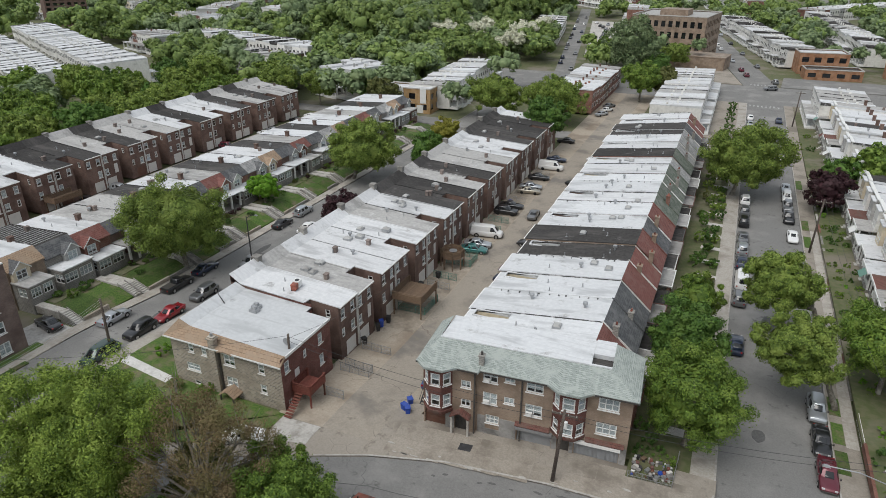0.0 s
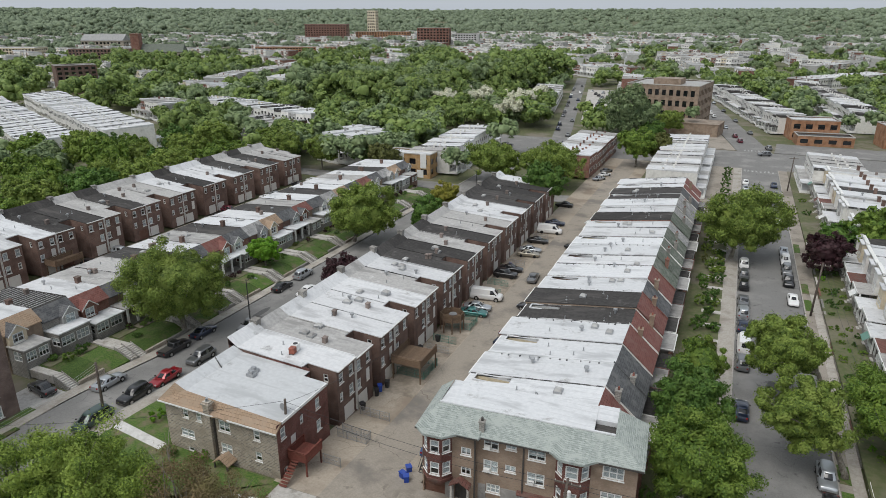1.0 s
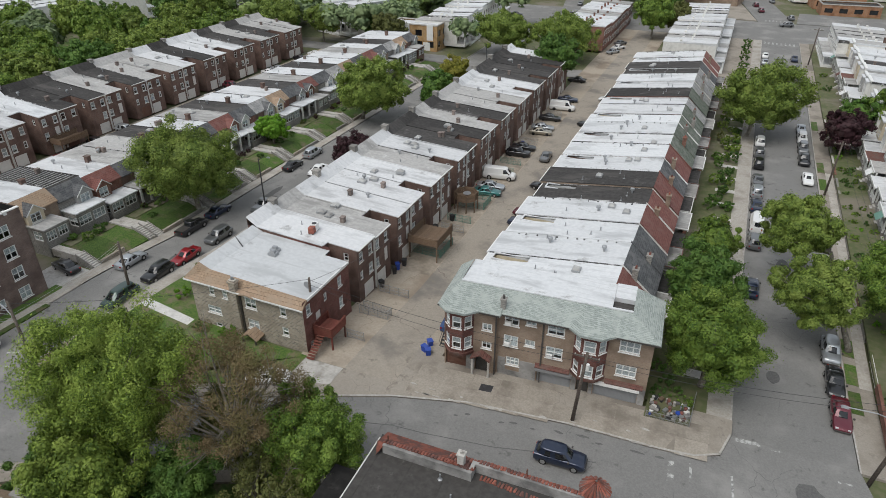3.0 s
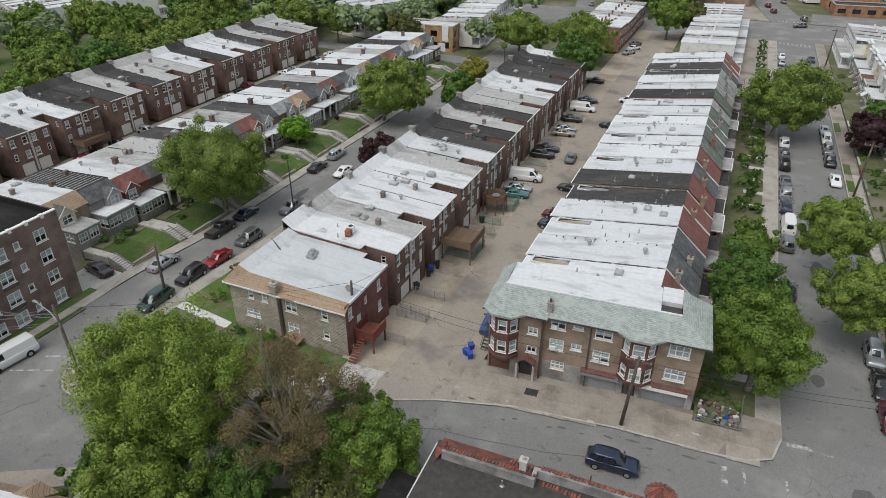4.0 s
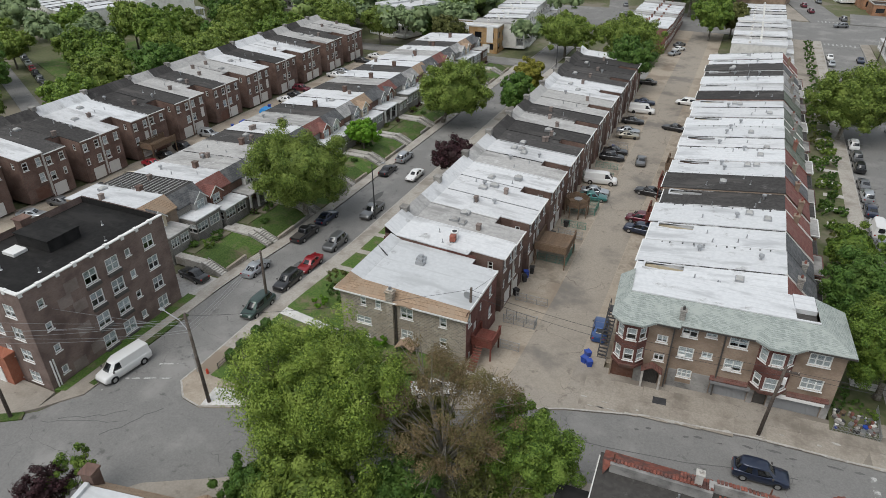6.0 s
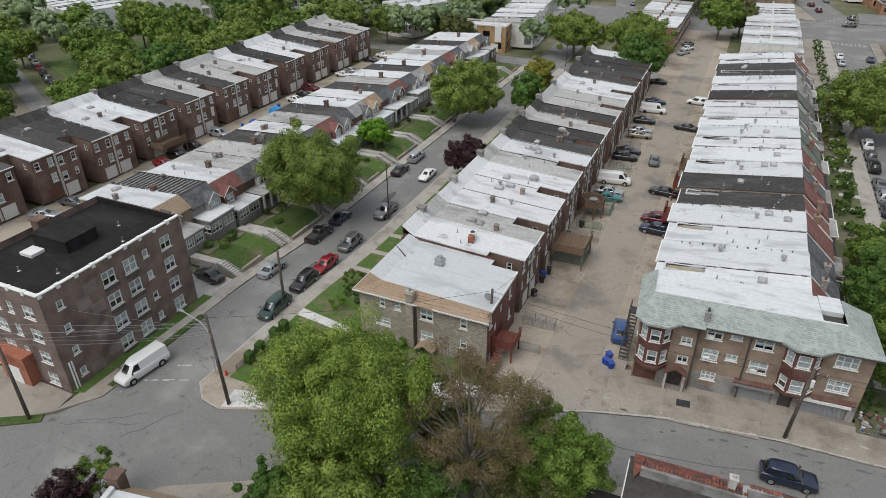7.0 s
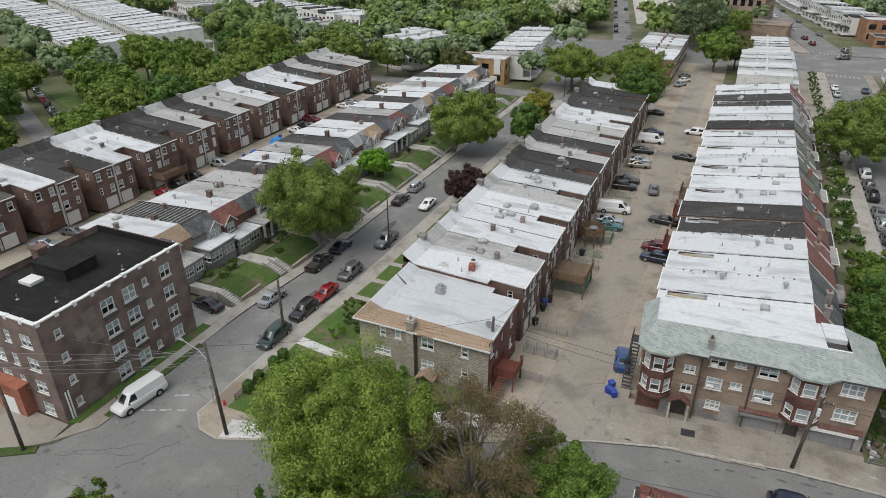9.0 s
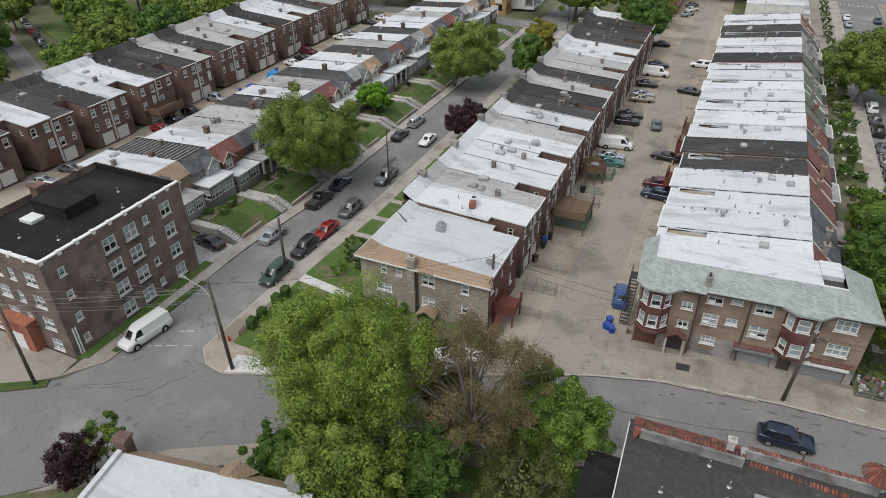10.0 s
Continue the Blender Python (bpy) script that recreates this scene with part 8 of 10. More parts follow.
def utility_pole(x, y, z, h, lean=(0, 0), arm=None, crossarm=False, label="weathered wooden utility pole"):
    p = empty("utility_pole", pose(x, y, z), label, "utility pole", "street poles")
    top = (lean[0], lean[1], h)
    part("shaft", Geo().tube([(0, 0, -0.3), (lean[0] / 2, lean[1] / 2, h / 2), top], [0.19, 0.165, 0.13], 10), M["pole"], p, smooth=True)
    if crossarm:
        part("crossarm", Geo().box(top[0] - 1.2, top[0] + 1.2, top[1] - 0.07, top[1] + 0.07, h - 0.6, h - 0.45), M["pole"], p)
        for k in range(4):
            part("insulator", shared("insulator", lambda: Geo().tube([(0, 0, 0), (0, 0, 0.16)], [0.05, 0.035], 6).mesh("insulator", M["concrete"])), None, p, at=Matrix.Translation((top[0] - 1.1 + 0.73 * k, top[1], h - 0.45)))
    if arm:
        ax, ay = arm
        a = part("lamp_arm", Geo().tube([(lean[0] * 0.8, lean[1] * 0.8, h * 0.8), (ax * 0.4, ay * 0.4, h * 0.8 + 0.9), (ax, ay, h * 0.8 + 1.0)], 0.05, 6), M["metal"], p)
        part("lamp_head", Geo().loft([[(ax - 0.3, ay - 0.14, h * 0.8 + 0.92), (ax + 0.3, ay - 0.14, h * 0.8 + 0.92), (ax + 0.3, ay + 0.14, h * 0.8 + 0.92), (ax - 0.3, ay + 0.14, h * 0.8 + 0.92)], [(ax - 0.2, ay - 0.08, h * 0.8 + 1.08), (ax + 0.2, ay - 0.08, h * 0.8 + 1.08), (ax + 0.2, ay + 0.08, h * 0.8 + 1.08), (ax - 0.2, ay + 0.08, h * 0.8 + 1.08)]]), M["metal"], a)
    return p


pr = utility_pole(-9.4, 46.8, 0.5, 8.2, (0.5, 0.4), None, True, "dark wooden utility pole on the front pavement")
part("transformer", Geo().tube([(0.7, 0.3, 6.3), (0.7, 0.3, 7.0)], 0.17, 10), M["trim"], pr, "white transformer can")
utility_pole(-59.9, 29.3, 0.5, 10.6, (-0.7, 0.2), (-4.6, 1.0), False, "leaning wooden pole with a street lamp arm")
utility_pole(-76.3, 19.8, 0.5, 9.5, (-0.5, 0.3), (-3.0, -1.0))
utility_pole(-65.0, 45.6, 0.45, 7.6, (-0.1, 0.3), None, False, "thin wooden pole at the kerb beside a parked car")
utility_pole(16.0, 49.8, 0.5, 8.6, (1.2, 0.3), (-4.0, -0.5), True)
utility_pole(16.3, 116.0, -0.7, 9.5, (0.3, 0.3), None, True)
utility_pole(17.0, 208.0, -0.7, 10.0, (0.3, 0.3), None, True)
utility_pole(-39.2, 47.4, 0.2, 8.6, (0.2, 0.1), None, False, "wooden pole with cables behind the stone house")
for x, y, ax in ((-65.3, 73.0, 2.0), (-75.0, 128.0, 2.0), (-60, 158, -2)):
    p = empty("street_lamp", pose(x, y, gz(y) + 0.1), "slender dark street lamp on a bent arm", "street lamp", "street lamps")
    part("post", Geo().tube([(0, 0, 0), (0, 0, 9.2)], [0.13, 0.07], 8), M["iron"], p)
    part("lamp_arm", Geo().tube([(0, 0, 8.9), (ax * 0.5, 0, 9.6), (ax, 0, 9.7)], 0.04, 6), M["iron"], p)
    part("lamp_head", Geo().box(ax - 0.3, ax + 0.2, -0.12, 0.12, 9.6, 9.75), M["metal"], p)


def wire(a, b, sag, r=0.018, material="iron"):
    pts = [Vector(a).lerp(Vector(b), i / 10) - Vector((0, 0, sag * 4 * (i / 10) * (1 - i / 10))) for i in range(11)]
    return solid("cable", Geo().tube(pts, r, 4, False), M[material], ("thin dark" if material == "iron" else "thin pale") + " overhead cable between poles", "cable", group="overhead cables")


wire((-8.9, 47.2, 8.3), (18.5, 51.5, 8.6), 0.7)
wire((-8.9, 47.2, 7.9), (18.5, 51.5, 8.0), 0.9)
wire((-8.9, 47.2, 8.3), (-39.0, 47.5, 8.5), 0.8)
wire((-8.9, 47.2, 7.6), (-39.0, 47.5, 7.9), 1.1)
wire((-60.6, 29.5, 10.8), (-39.0, 47.5, 8.6), 0.6)
for k, (x, y, z) in enumerate(((-80.5, 19.5, 9.8), (-80.5, 19.5, 9.2), (-98.0, 16.0, 9.4), (-98.0, 14.0, 8.4), (-104.0, 22.0, 9.6), (-77.8, 20.6, 9.4), (-77.8, 20.6, 8.6))):
    wire((-60.6, 29.5, 10.6 - 0.28 * k), (x, y, z), 0.5 + 0.1 * (k % 3), 0.015, "metal")
for k in range(3):
    wire((-60.6, 29.5, 9.6 - 0.4 * k), (-65.1, 45.9, 7.9 - 0.3 * k), 0.4, 0.014, "metal")
wire((18.3, 51.5, 8.9), (16.6, 116.3, 8.6), 1.4)
wire((19.2, 51.5, 8.9), (17.4, 116.3, 8.6), 1.4)
wire((-39.0, 47.5, 8.3), (-37.2, 66.0, 5.4), 0.4)


def bin_thing(x, y, z, col, label):
    b = empty("wheelie_bin", pose(x, y, z, 0, 0, random.Random(int(x * 9 + y)).uniform(0, 90)), label, "bin", "bins")
    part("body", shared(("bin", col), lambda: Geo().loft([[(-0.22, -0.25, 0.05), (0.22, -0.25, 0.05), (0.22, 0.25, 0.05), (-0.22, 0.25, 0.05)], [(-0.29, -0.33, 1.0), (0.29, -0.33, 1.0), (0.29, 0.33, 1.0), (-0.29, 0.33, 1.0)]]).mesh("body", M[col])), None, b)
    part("lid", shared(("lid", col), lambda: Geo().box(-0.31, 0.31, -0.36, 0.36, 1.0, 1.07).mesh("lid", M[col])), None, b)
    return b


for x, y, col in ((-38.4, 66.3, "bin_blue"), (-38.3, 65.2, "bin_black"), (-38.2, 61.4, "bin_black"), (-38.0, 67.6, "bin_black"), (-38.2, 78.4, "bin_black"), (-26.9, 50.6, "bin_blue"), (-26.8, 51.8, "bin_blue"), (-26.3, 50.2, "bin_blue"), (-113, 62, "bin_blue"), (-114, 64, "bin_black"), (-113, 97, "bin_blue"), (-114, 111, "bin_blue"), (-37.2, 82.5, "bin_black"), (-36.9, 117, "bin_blue")):
    bin_thing(x, y, gz(y) + 0.01, col, ("blue" if col == "bin_blue" else "black") + " plastic bin standing behind the houses")


def fence(x0, y0, x1, y1, h, material, label, step=1.5, bars=0.11):
    """A light metal fence: posts, rails and thin uprights."""
    L = math.hypot(x1 - x0, y1 - y0)
    f = empty("metal_fence", pose(x0, y0, gz((y0 + y1) / 2), 0, 0, math.degrees(math.atan2(y1 - y0, x1 - x0))), label, "fence", "alley fences")
    n = max(1, round(L / step))
    for i in range(n + 1):
        part("post", shared(("fence_post", h, material.name), lambda: Geo().tube([(0, 0, 0), (0, 0, h + 0.06)], 0.045, 6).mesh("post", material)), None, f, at=Matrix.Translation((L * i / n, 0, 0)))
    for z in (0.12, h * 0.55, h):
        part("rail", Geo().box(0, L, -0.025, 0.025, z - 0.03, z), material, f)
    g = Geo()
    for i in range(int(L / bars)):
        g.box(i * bars, i * bars + 0.02, -0.01, 0.01, 0.1, h)
    w = part("infill", g, material, f)
    w["kind"] = "stuff"
    return f


for y, x0, x1, mt in ((49.6, -36.2, -34.0, "metal"), (54.7, -37.6, -33.8, "metal"), (55.8, -37.6, -33.8, "metal"), (60.4, -37.9, -33.8, "metal"), (71.4, -38.4, -34.4, "fence_green"), (75.6, -38.4, -34.2, "fence_green"), (79.4, -37.6, -34.0, "metal"), (82.6, -38.0, -34.2, "fence_green"), (88.0, -38.2, -34.0, "fence_green"), (91.4, -38.2, -34.2, "fence_green"), (103.2, -38.2, -34.2, "fence_green"), (107.6, -38.2, -34.2, "fence_green"), (119.0, -38.2, -34.5, "metal"), (137.5, -38.2, -34.5, "metal")):
    fence(x0, y, x1, y, 1.2, M[mt], ("green" if "green" in mt else "grey") + " metal fence beside a parking apron")
for y0, y1, x, mt in ((71.4, 75.6, -34.3, "fence_green"), (88.0, 91.4, -34.1, "fence_green"), (54.7, 55.8, -33.8, "metal")):
    fence(x, y0, x, y1, 1.2, M[mt], ("green" if "green" in mt else "grey") + " metal fence along the alley")
fence(1.0, 50.4, -3.0, 50.2, 1.1, M["metal"], "wire fence round a cluttered yard")
fence(1.0, 50.4, 1.2, 55.0, 1.1, M["metal"], "wire fence round a cluttered yard")
fence(-62.4, 33.6, -62.4, 42.6, 0.9, M["iron"], "low dark wire fence along a lawn")
fence(-59.6, 32.9, -50.0, 36.8, 1.0, M["iron"], "low dark wire fence beside the corner")
fence(18.4, 54, 18.4, 70, 1.0, M["trim"], "white metal fence along a garden")

# yard full of pots and oddments
yard = random.Random(8)
tints = ["trim", "terracotta", "metal", "iron", "door_white", "concrete", "stone_grey", "wood", "plinth", "metal", "bin_blue"]
solid("yard_soil", Geo().prism([(-3.2, 50.2), (1.0, 50.5), (1.1, 54.9), (-3.2, 54.6)], 0.2, 0.56), M["soil"], "weedy yard beside the corner building", "ground", "structure")
for i in range(66):
    x, y = yard.uniform(-2.9, 0.8), yard.uniform(50.6, 53.2)
    s, kind = yard.uniform(0.1, 0.3), yard.randrange(3)
    mt = yard.choice(tints)
    z = 0.555
    if kind == 0:
        solid("flower_pot", Geo().tube([(0, 0, 0), (0, 0, s * 1.2), (0, 0, s * 1.4)], [s * 0.6, s * 0.9, s * 0.95], 8), M[mt], "small garden pot in a cluttered yard", "pot", group="yard oddments", m=pose(x, y, z))
    elif kind == 1:
        solid("crate", Geo().box(-s, s, -s * 0.7, s * 0.7, 0, s * 1.1).box(-s * 1.05, s * 1.05, -s * 0.75, s * 0.75, s * 1.1, s * 1.2), M[mt], "small crate in a cluttered yard", "crate", group="yard oddments", m=pose(x, y, z, 0, 0, yard.uniform(0, 90)))
    else:
        solid("garden_ornament", Geo().tube([(0, 0, 0), (0, 0, s), (0, 0, s * 2), (0, 0, s * 2.4)], [s * 0.7, s * 0.5, s * 0.65, s * 0.15], 8), M[mt], "small garden ornament in a cluttered yard", "ornament", group="yard oddments", m=pose(x, y, z))


# black iron stair at the side of the corner building
def iron_stair():
    s = empty("iron_stair", pose(-25.9, 56.6, gz(54), 0, 0, -90), "black iron outside stair against the corner building", "stair")
    for i in range(14):
        part("tread", shared("iron_tread", lambda: Geo().box(0, 0.26, 0, 0.85, -0.03, 0).mesh("tread", M["iron"])), None, s, at=Matrix.Translation((4.2 - 0.28 * i, 0.1, 0.35 + 0.27 * i)))
    for y in (0.06, 0.98):
        part("stringer", Geo().loft([[(4.5, y - 0.03, 0.1), (4.5, y + 0.03, 0.1), (4.5, y + 0.03, 0.35), (4.5, y - 0.03, 0.35)], [(0.3, y - 0.03, 3.85), (0.3, y + 0.03, 3.85), (0.3, y + 0.03, 4.1), (0.3, y - 0.03, 4.1)]]), M["iron"], s)
        part("handrail", Geo().tube([(4.5, y, 1.1), (0.3, y, 4.9), (-0.9, y, 4.9)], 0.03, 6), M["iron"], s)
    part("landing", Geo().box(-1.0, 0.35, 0.05, 1.0, 3.9, 3.98), M["iron"], s)
    for x in (-0.9, 0.3):
        part("post", Geo().box(x - 0.04, x + 0.04, 0.02, 0.1, 0, 4.9), M["iron"], s)
    return s


iron_stair()


# ---- gardens ----
def shrub(x, y, z, r, h, leaf, seed, label, n=2200, size=0.16):
    rng = np.random.default_rng(seed)
    pos, nrm, _ = crown_points(rng, (0, 0, h * 0.5), (r, r, h * 0.52), 26, n)
    pos[:, 2] = np.maximum(pos[:, 2], 0.02)
    ob = new("shrub", leaf_mesh("shrub", pos, nrm, size, rng, M[leaf]))
    ob.matrix_basis = pose(x, y, z)
    return tagged(ob, label, "shrub", "garden shrubs")


def clipped_hedge(x, y, z, w, d, h, seed):
    """A hedge clipped to a rounded block."""
    rng = np.random.default_rng(seed)
    p = rng.uniform(-1, 1, (3600, 3))
    k = np.abs(p).max(1, keepdims=True)
    p = p / k * rng.uniform(0.86, 1.03, (3600, 1))
    p = p / np.maximum(1, (np.abs(p) ** 6).sum(1, keepdims=True) ** (1 / 6))
    n = p ** 3 + rng.normal(scale=0.3, size=p.shape)
    n /= np.linalg.norm(n, axis=1, keepdims=True)
    pos = p * np.array([w / 2, d / 2, h / 2]) + np.array([0, 0, h / 2])
    ob = new("hedge", leaf_mesh("hedge", pos, n, 0.1, rng, M["hedge"]))
    ob.matrix_basis = pose(x, y, z)
    return tagged(ob, "dark green hedge block clipped square", "hedge", "clipped hedges")


for k, (x, y) in enumerate(((-62.0, 35.3), (-62.0, 37.1), (-62.1, 39.8), (-62.0, 41.4))):
    clipped_hedge(x, y, gz(y) + 0.12, 0.9, 1.0, 1.45, 690 + k)
for k, (x, y, r, h, lf) in enumerate(((-59.6, 53.2, 1.9, 2.4, "leaf_olive"), (-58.6, 51.0, 1.5, 1.5, "hedge"), (-59.0, 48.0, 1.2, 1.3, "leaf_bright"), (-57.0, 50.2, 1.2, 1.2, "hedge"), (-48.5, 44.0, 1.0, 1.4, "leaf_bright"), (-52.0, 43.4, 0.8, 1.2, "hedge"))):
    shrub(x, y, gz(y) + 0.15, r, h, lf, 700 + k, "clipped green shrub on a lawn" if lf != "leaf_bright" else "bright yellow-green shrub on a lawn")

lot = random.Random(5)
step_mesh = shared("garden_step", lambda: Geo().box(0, 0.34, 0, 1.2, -0.6, 0).mesh("step", M["concrete"]))
for i in range(21):
    ya = 48.4 + i * 5.55
    base = gz(ya + 2.7)
    g = Geo()
    x_in, x_top, x_low, top = -82.5, -77.4, -74.85, base + 1.25
    a, b = (ya + 1.5, ya + 5.5) if i % 2 == 0 else (ya + 0.05, ya + 4.05)
    g.loft([[(x_in, a, base - 0.2), (x_low, a, base - 0.2), (x_low, a, base + 0.3), (x_top, a, top), (x_in, a, top + 0.15)], [(x_in, b, base - 0.2), (x_low, b, base - 0.2), (x_low, b, base + 0.3), (x_top, b, top), (x_in, b, top + 0.15)]])
    solid("front_lawn", g, M["grass"], "sloping front lawn before a terraced house", "lawn", "structure")
    pa, pb = (ya + 0.1, ya + 1.45) if i % 2 == 0 else (ya + 4.1, ya + 5.45)
    st = empty("garden_steps", pose(x_low, pa, base), "concrete garden steps and path to a porch", "steps", "garden steps")
    for k in range(8):
        part("step", step_mesh, None, st, at=Matrix.Translation((-0.34 * (k + 1), 0.05, 0.17 * (k + 1) + 0.1)))
    part("path", Geo().box(-7.6, -2.73, 0.1, 1.25, 0.3, 1.47), M["concrete"], st)
    for y in (0.0, 1.25):
        part("cheek_wall", Geo().loft([[(0.1, y, -0.1), (0.1, y + 0.1, -0.1), (0.1, y + 0.1, 0.45), (0.1, y, 0.45)], [(-2.9, y, -0.1), (-2.9, y + 0.1, -0.1), (-2.9, y + 0.1, 1.75), (-2.9, y, 1.75)]]), M["stone_grey"], st)
    if lot.random() < 0.75:
        shrub(lot.uniform(-81.6, -79.5), lot.uniform(a + 0.8, b - 0.8), top, lot.uniform(0.5, 1.0), lot.uniform(0.8, 1.5), lot.choice(("hedge", "leaf_deep", "leaf_mid")), 800 + i, "leafy shrub before a porch")
    if i % 3 != 1:
        solid("garden_wall", Geo().box(x_low - 0.2, x_low + 0.06, a + 0.05, b - 0.05, base - 0.1, base + 0.62).box(x_low - 0.25, x_low + 0.1, a + 0.05, b - 0.05, base + 0.62, base + 0.7), M["stone_grey" if i % 2 else "stone"], "low stone wall along the pavement", "wall", group="garden walls")
    solid("flower_bed", Geo().box(x_in + 0.3, x_in + 2.0, a + 0.3, b - 0.3, top - 0.3, top + 0.19), M["soil"], "bare planted bed before a porch", "bed", "structure")
    for q in range(2):
        shrub(x_in + lot.uniform(0.6, 1.7), lot.uniform(a + 0.6, b - 0.6), top + 0.15, lot.uniform(0.4, 0.8), lot.uniform(0.5, 1.1), lot.choice(("hedge", "leaf_deep", "leaf_olive", "leaf_plum")), 1500 + 2 * i + q, "leafy shrub in a bed before a porch", 900, 0.16)
    if i % 5 == 2:
        shrub(-78.6, (a + b) / 2, top, 0.7, 0.7, "hedge", 850 + i, "low hedge across a lawn")
solid("front_path", Geo().prism([(-62.48, 44.6), (-54.2, 43.6), (-54.2, 44.8), (-62.48, 46.0)], 0.2, 0.62), M["trim_stone"], "pale concrete path across the lawn to the stone house", "path", group="front paths")
# lawns east of the western street: paths to the front doors
for i in range(20):
    y = 57.0 + i * 5.42
    solid("front_path", Geo().box(-62.48, -53.9, y, y + 1.0, gz(y) - 0.1, gz(y) + 0.215), M["sidewalk"], "concrete path across a front lawn", "path", group="front paths")
    if i % 2:
        solid("gate_pier", Geo().box(-0.35, 0.35, -0.35, 0.35, 0, 1.7).box(-0.43, 0.43, -0.43, 0.43, 1.7, 1.85), M["stone_grey"], "square stone pier beside a front path", "pier", group="stone piers", m=pose(-56.5, y - 0.6, gz(y) + 0.2))
for q, (x, y) in enumerate(((-2.4, 54.2), (-0.6, 54.6), (0.4, 53.4), (-1.8, 56.6), (-2.8, 58.8))):
    shrub(x, y, gz(y) + 0.15, 0.9, 1.3, ("hedge", "leaf_deep", "leaf_mid")[q % 3], 1600 + q, "leafy shrub behind a cluttered yard")
# front gardens of the eastern terrace
for i in range(20):
    y = 59.0 + i * 5.68
    solid("front_path", Geo().box(-0.6, 2.5, y, y + 1.3, gz(y) - 0.1, gz(y) + 0.27), M["concrete"], "concrete path before a terraced house", "path", group="front paths")
    if i > 2:
        for k in range(3):
            shrub(lot.uniform(-1.6, 1.6), y + lot.uniform(1.6, 5.4), gz(y) + 0.2, lot.uniform(0.6, 1.7), lot.uniform(0.8, 2.6), lot.choice(("hedge", "leaf_deep", "leaf_mid", "leaf_olive", "leaf")), 900 + 3 * i + k, "leafy shrub in a small front garden", 1600, 0.22)
# gardens east of the eastern street
plate("ground_gardens", [(18.2, 52), (23.2, 52), (23.2, 236), (18.2, 236)], lambda x, y: gz(y) - 0.1, lambda x, y: gz(y) + 0.25, M["soil"], "bare soil of front gardens along the eastern street", "ground")
for k in range(15):
    y0 = 74 + k * 5.6
    z = gz(y0 + 2.8) + 0.2
    solid("garden_wall", Geo().box(18.25, 18.5, y0 + 0.1, y0 + 4.1, z - 0.3, z + 0.55).box(18.2, 18.55, y0 + 0.1, y0 + 4.1, z + 0.55, z + 0.63), M[("stone_grey", "brick_red", "concrete", "stone_grey")[k % 4]], "low garden wall along the pavement", "wall", group="garden walls")
    solid("front_path", Geo().box(18.2, 22.6, y0 + 4.2, y0 + 5.4, z - 0.3, z + 0.13), M["sidewalk"], "concrete path before a pale terraced house", "path", group="front paths")
    if k % 3 == 1:
        solid("paved_yard", Geo().box(18.55, 22.6, y0 + 0.15, y0 + 4.1, z - 0.3, z + 0.14), M["sidewalk"], "paved front yard of a pale terraced house", "yard", "structure")
    else:
        solid("front_lawn", Geo().box(18.55, 22.6, y0 + 0.15, y0 + 4.1, z - 0.3, z + 0.3), M["grass"], "small raised front lawn before a porch", "lawn", "structure")
    for j in range(1 if k % 3 == 1 else 4):
        shrub(19.3 + 0.9 * (j % 4) + lot.uniform(-0.2, 0.2), y0 + (0.9 if j % 2 else 2.9) + lot.uniform(-0.3, 0.3), z + 0.15, lot.uniform(0.5, 0.95), lot.uniform(0.8, 1.4), lot.choice(("hedge", "hedge", "leaf_deep", "leaf_mid", "leaf_bright")), 1300 + 5 * k + j, "rounded clipped shrub in a front garden", 1000, 0.17)
for k in range(2):
    y0 = 54.5 + k * 10.1
    solid("front_lawn", Geo().box(18.7, 22.3, y0, y0 + 5.8, gz(y0) - 0.1, gz(y0) + 0.3), M["grass"], "small front lawn beside the pavement", "lawn", "structure")
for k, (y0, y1) in enumerate(((60.0, 63.8), (65.0, 68.6), (70.0, 73.4), (118, 123), (126, 131), (150, 156))):
    strip("lawn_patch_" + str(k + 1), 15.75, 16.9, y0, y1, 0.17, M["grass"], "grass patch in the pavement", "ground")
for k, (x, y, r, h) in enumerate(((19.8, 62.5, 1.5, 2.2), (20.2, 57.8, 1.3, 1.8), (20.5, 67.5, 1.2, 1.8), (20.2, 182, 1.3, 1.4), (20.0, 195, 1.2, 1.2))):
    shrub(x, y, gz(y) + 0.2, r, h, ("hedge", "leaf_mid", "leaf_bright")[k % 3], 1000 + k, "rounded clipped shrub in a front garden")
wall_g = ribbon([(18.3, 52), (18.3, 64)], 0.3, 0.2, 1.0)
solid("garden_wall", wall_g, M["brick_red"], "low red brick garden wall along the pavement", "wall")
plate("pavement_pad", [(-60.4, 28.6), (-56.6, 30.2), (-57.2, 32.2), (-60.8, 31.2)], 0.3, 0.548, M["trim_stone"], "fresh white concrete slab at the corner", "pavement")
hy = empty("fire_hydrant", pose(-63.0, 32.6, 0.5), "small red fire hydrant on the corner", "fire hydrant")
part("barrel", Geo().tube([(0, 0, 0), (0, 0, 0.55), (0, 0, 0.7)], [0.14, 0.13, 0.05], 10), M["red_paint"], hy)
part("outlet", Geo().tube([(-0.22, 0, 0.42), (0.22, 0, 0.42)], 0.06, 8), M["red_paint"], hy)
sg = empty("street_sign", pose(-64.2, 32.4, 0.5), "small grey sign on a thin post", "sign")
part("post", Geo().tube([(0, 0, 0), (0, 0, 2.4)], 0.04, 6), M["metal"], sg)
part("plate", Geo().box(-0.25, 0.25, -0.015, 0.015, 1.9, 2.4), M["metal"], sg)
car("suv", "navy", -9.2, 41.5, 3, 0.4)
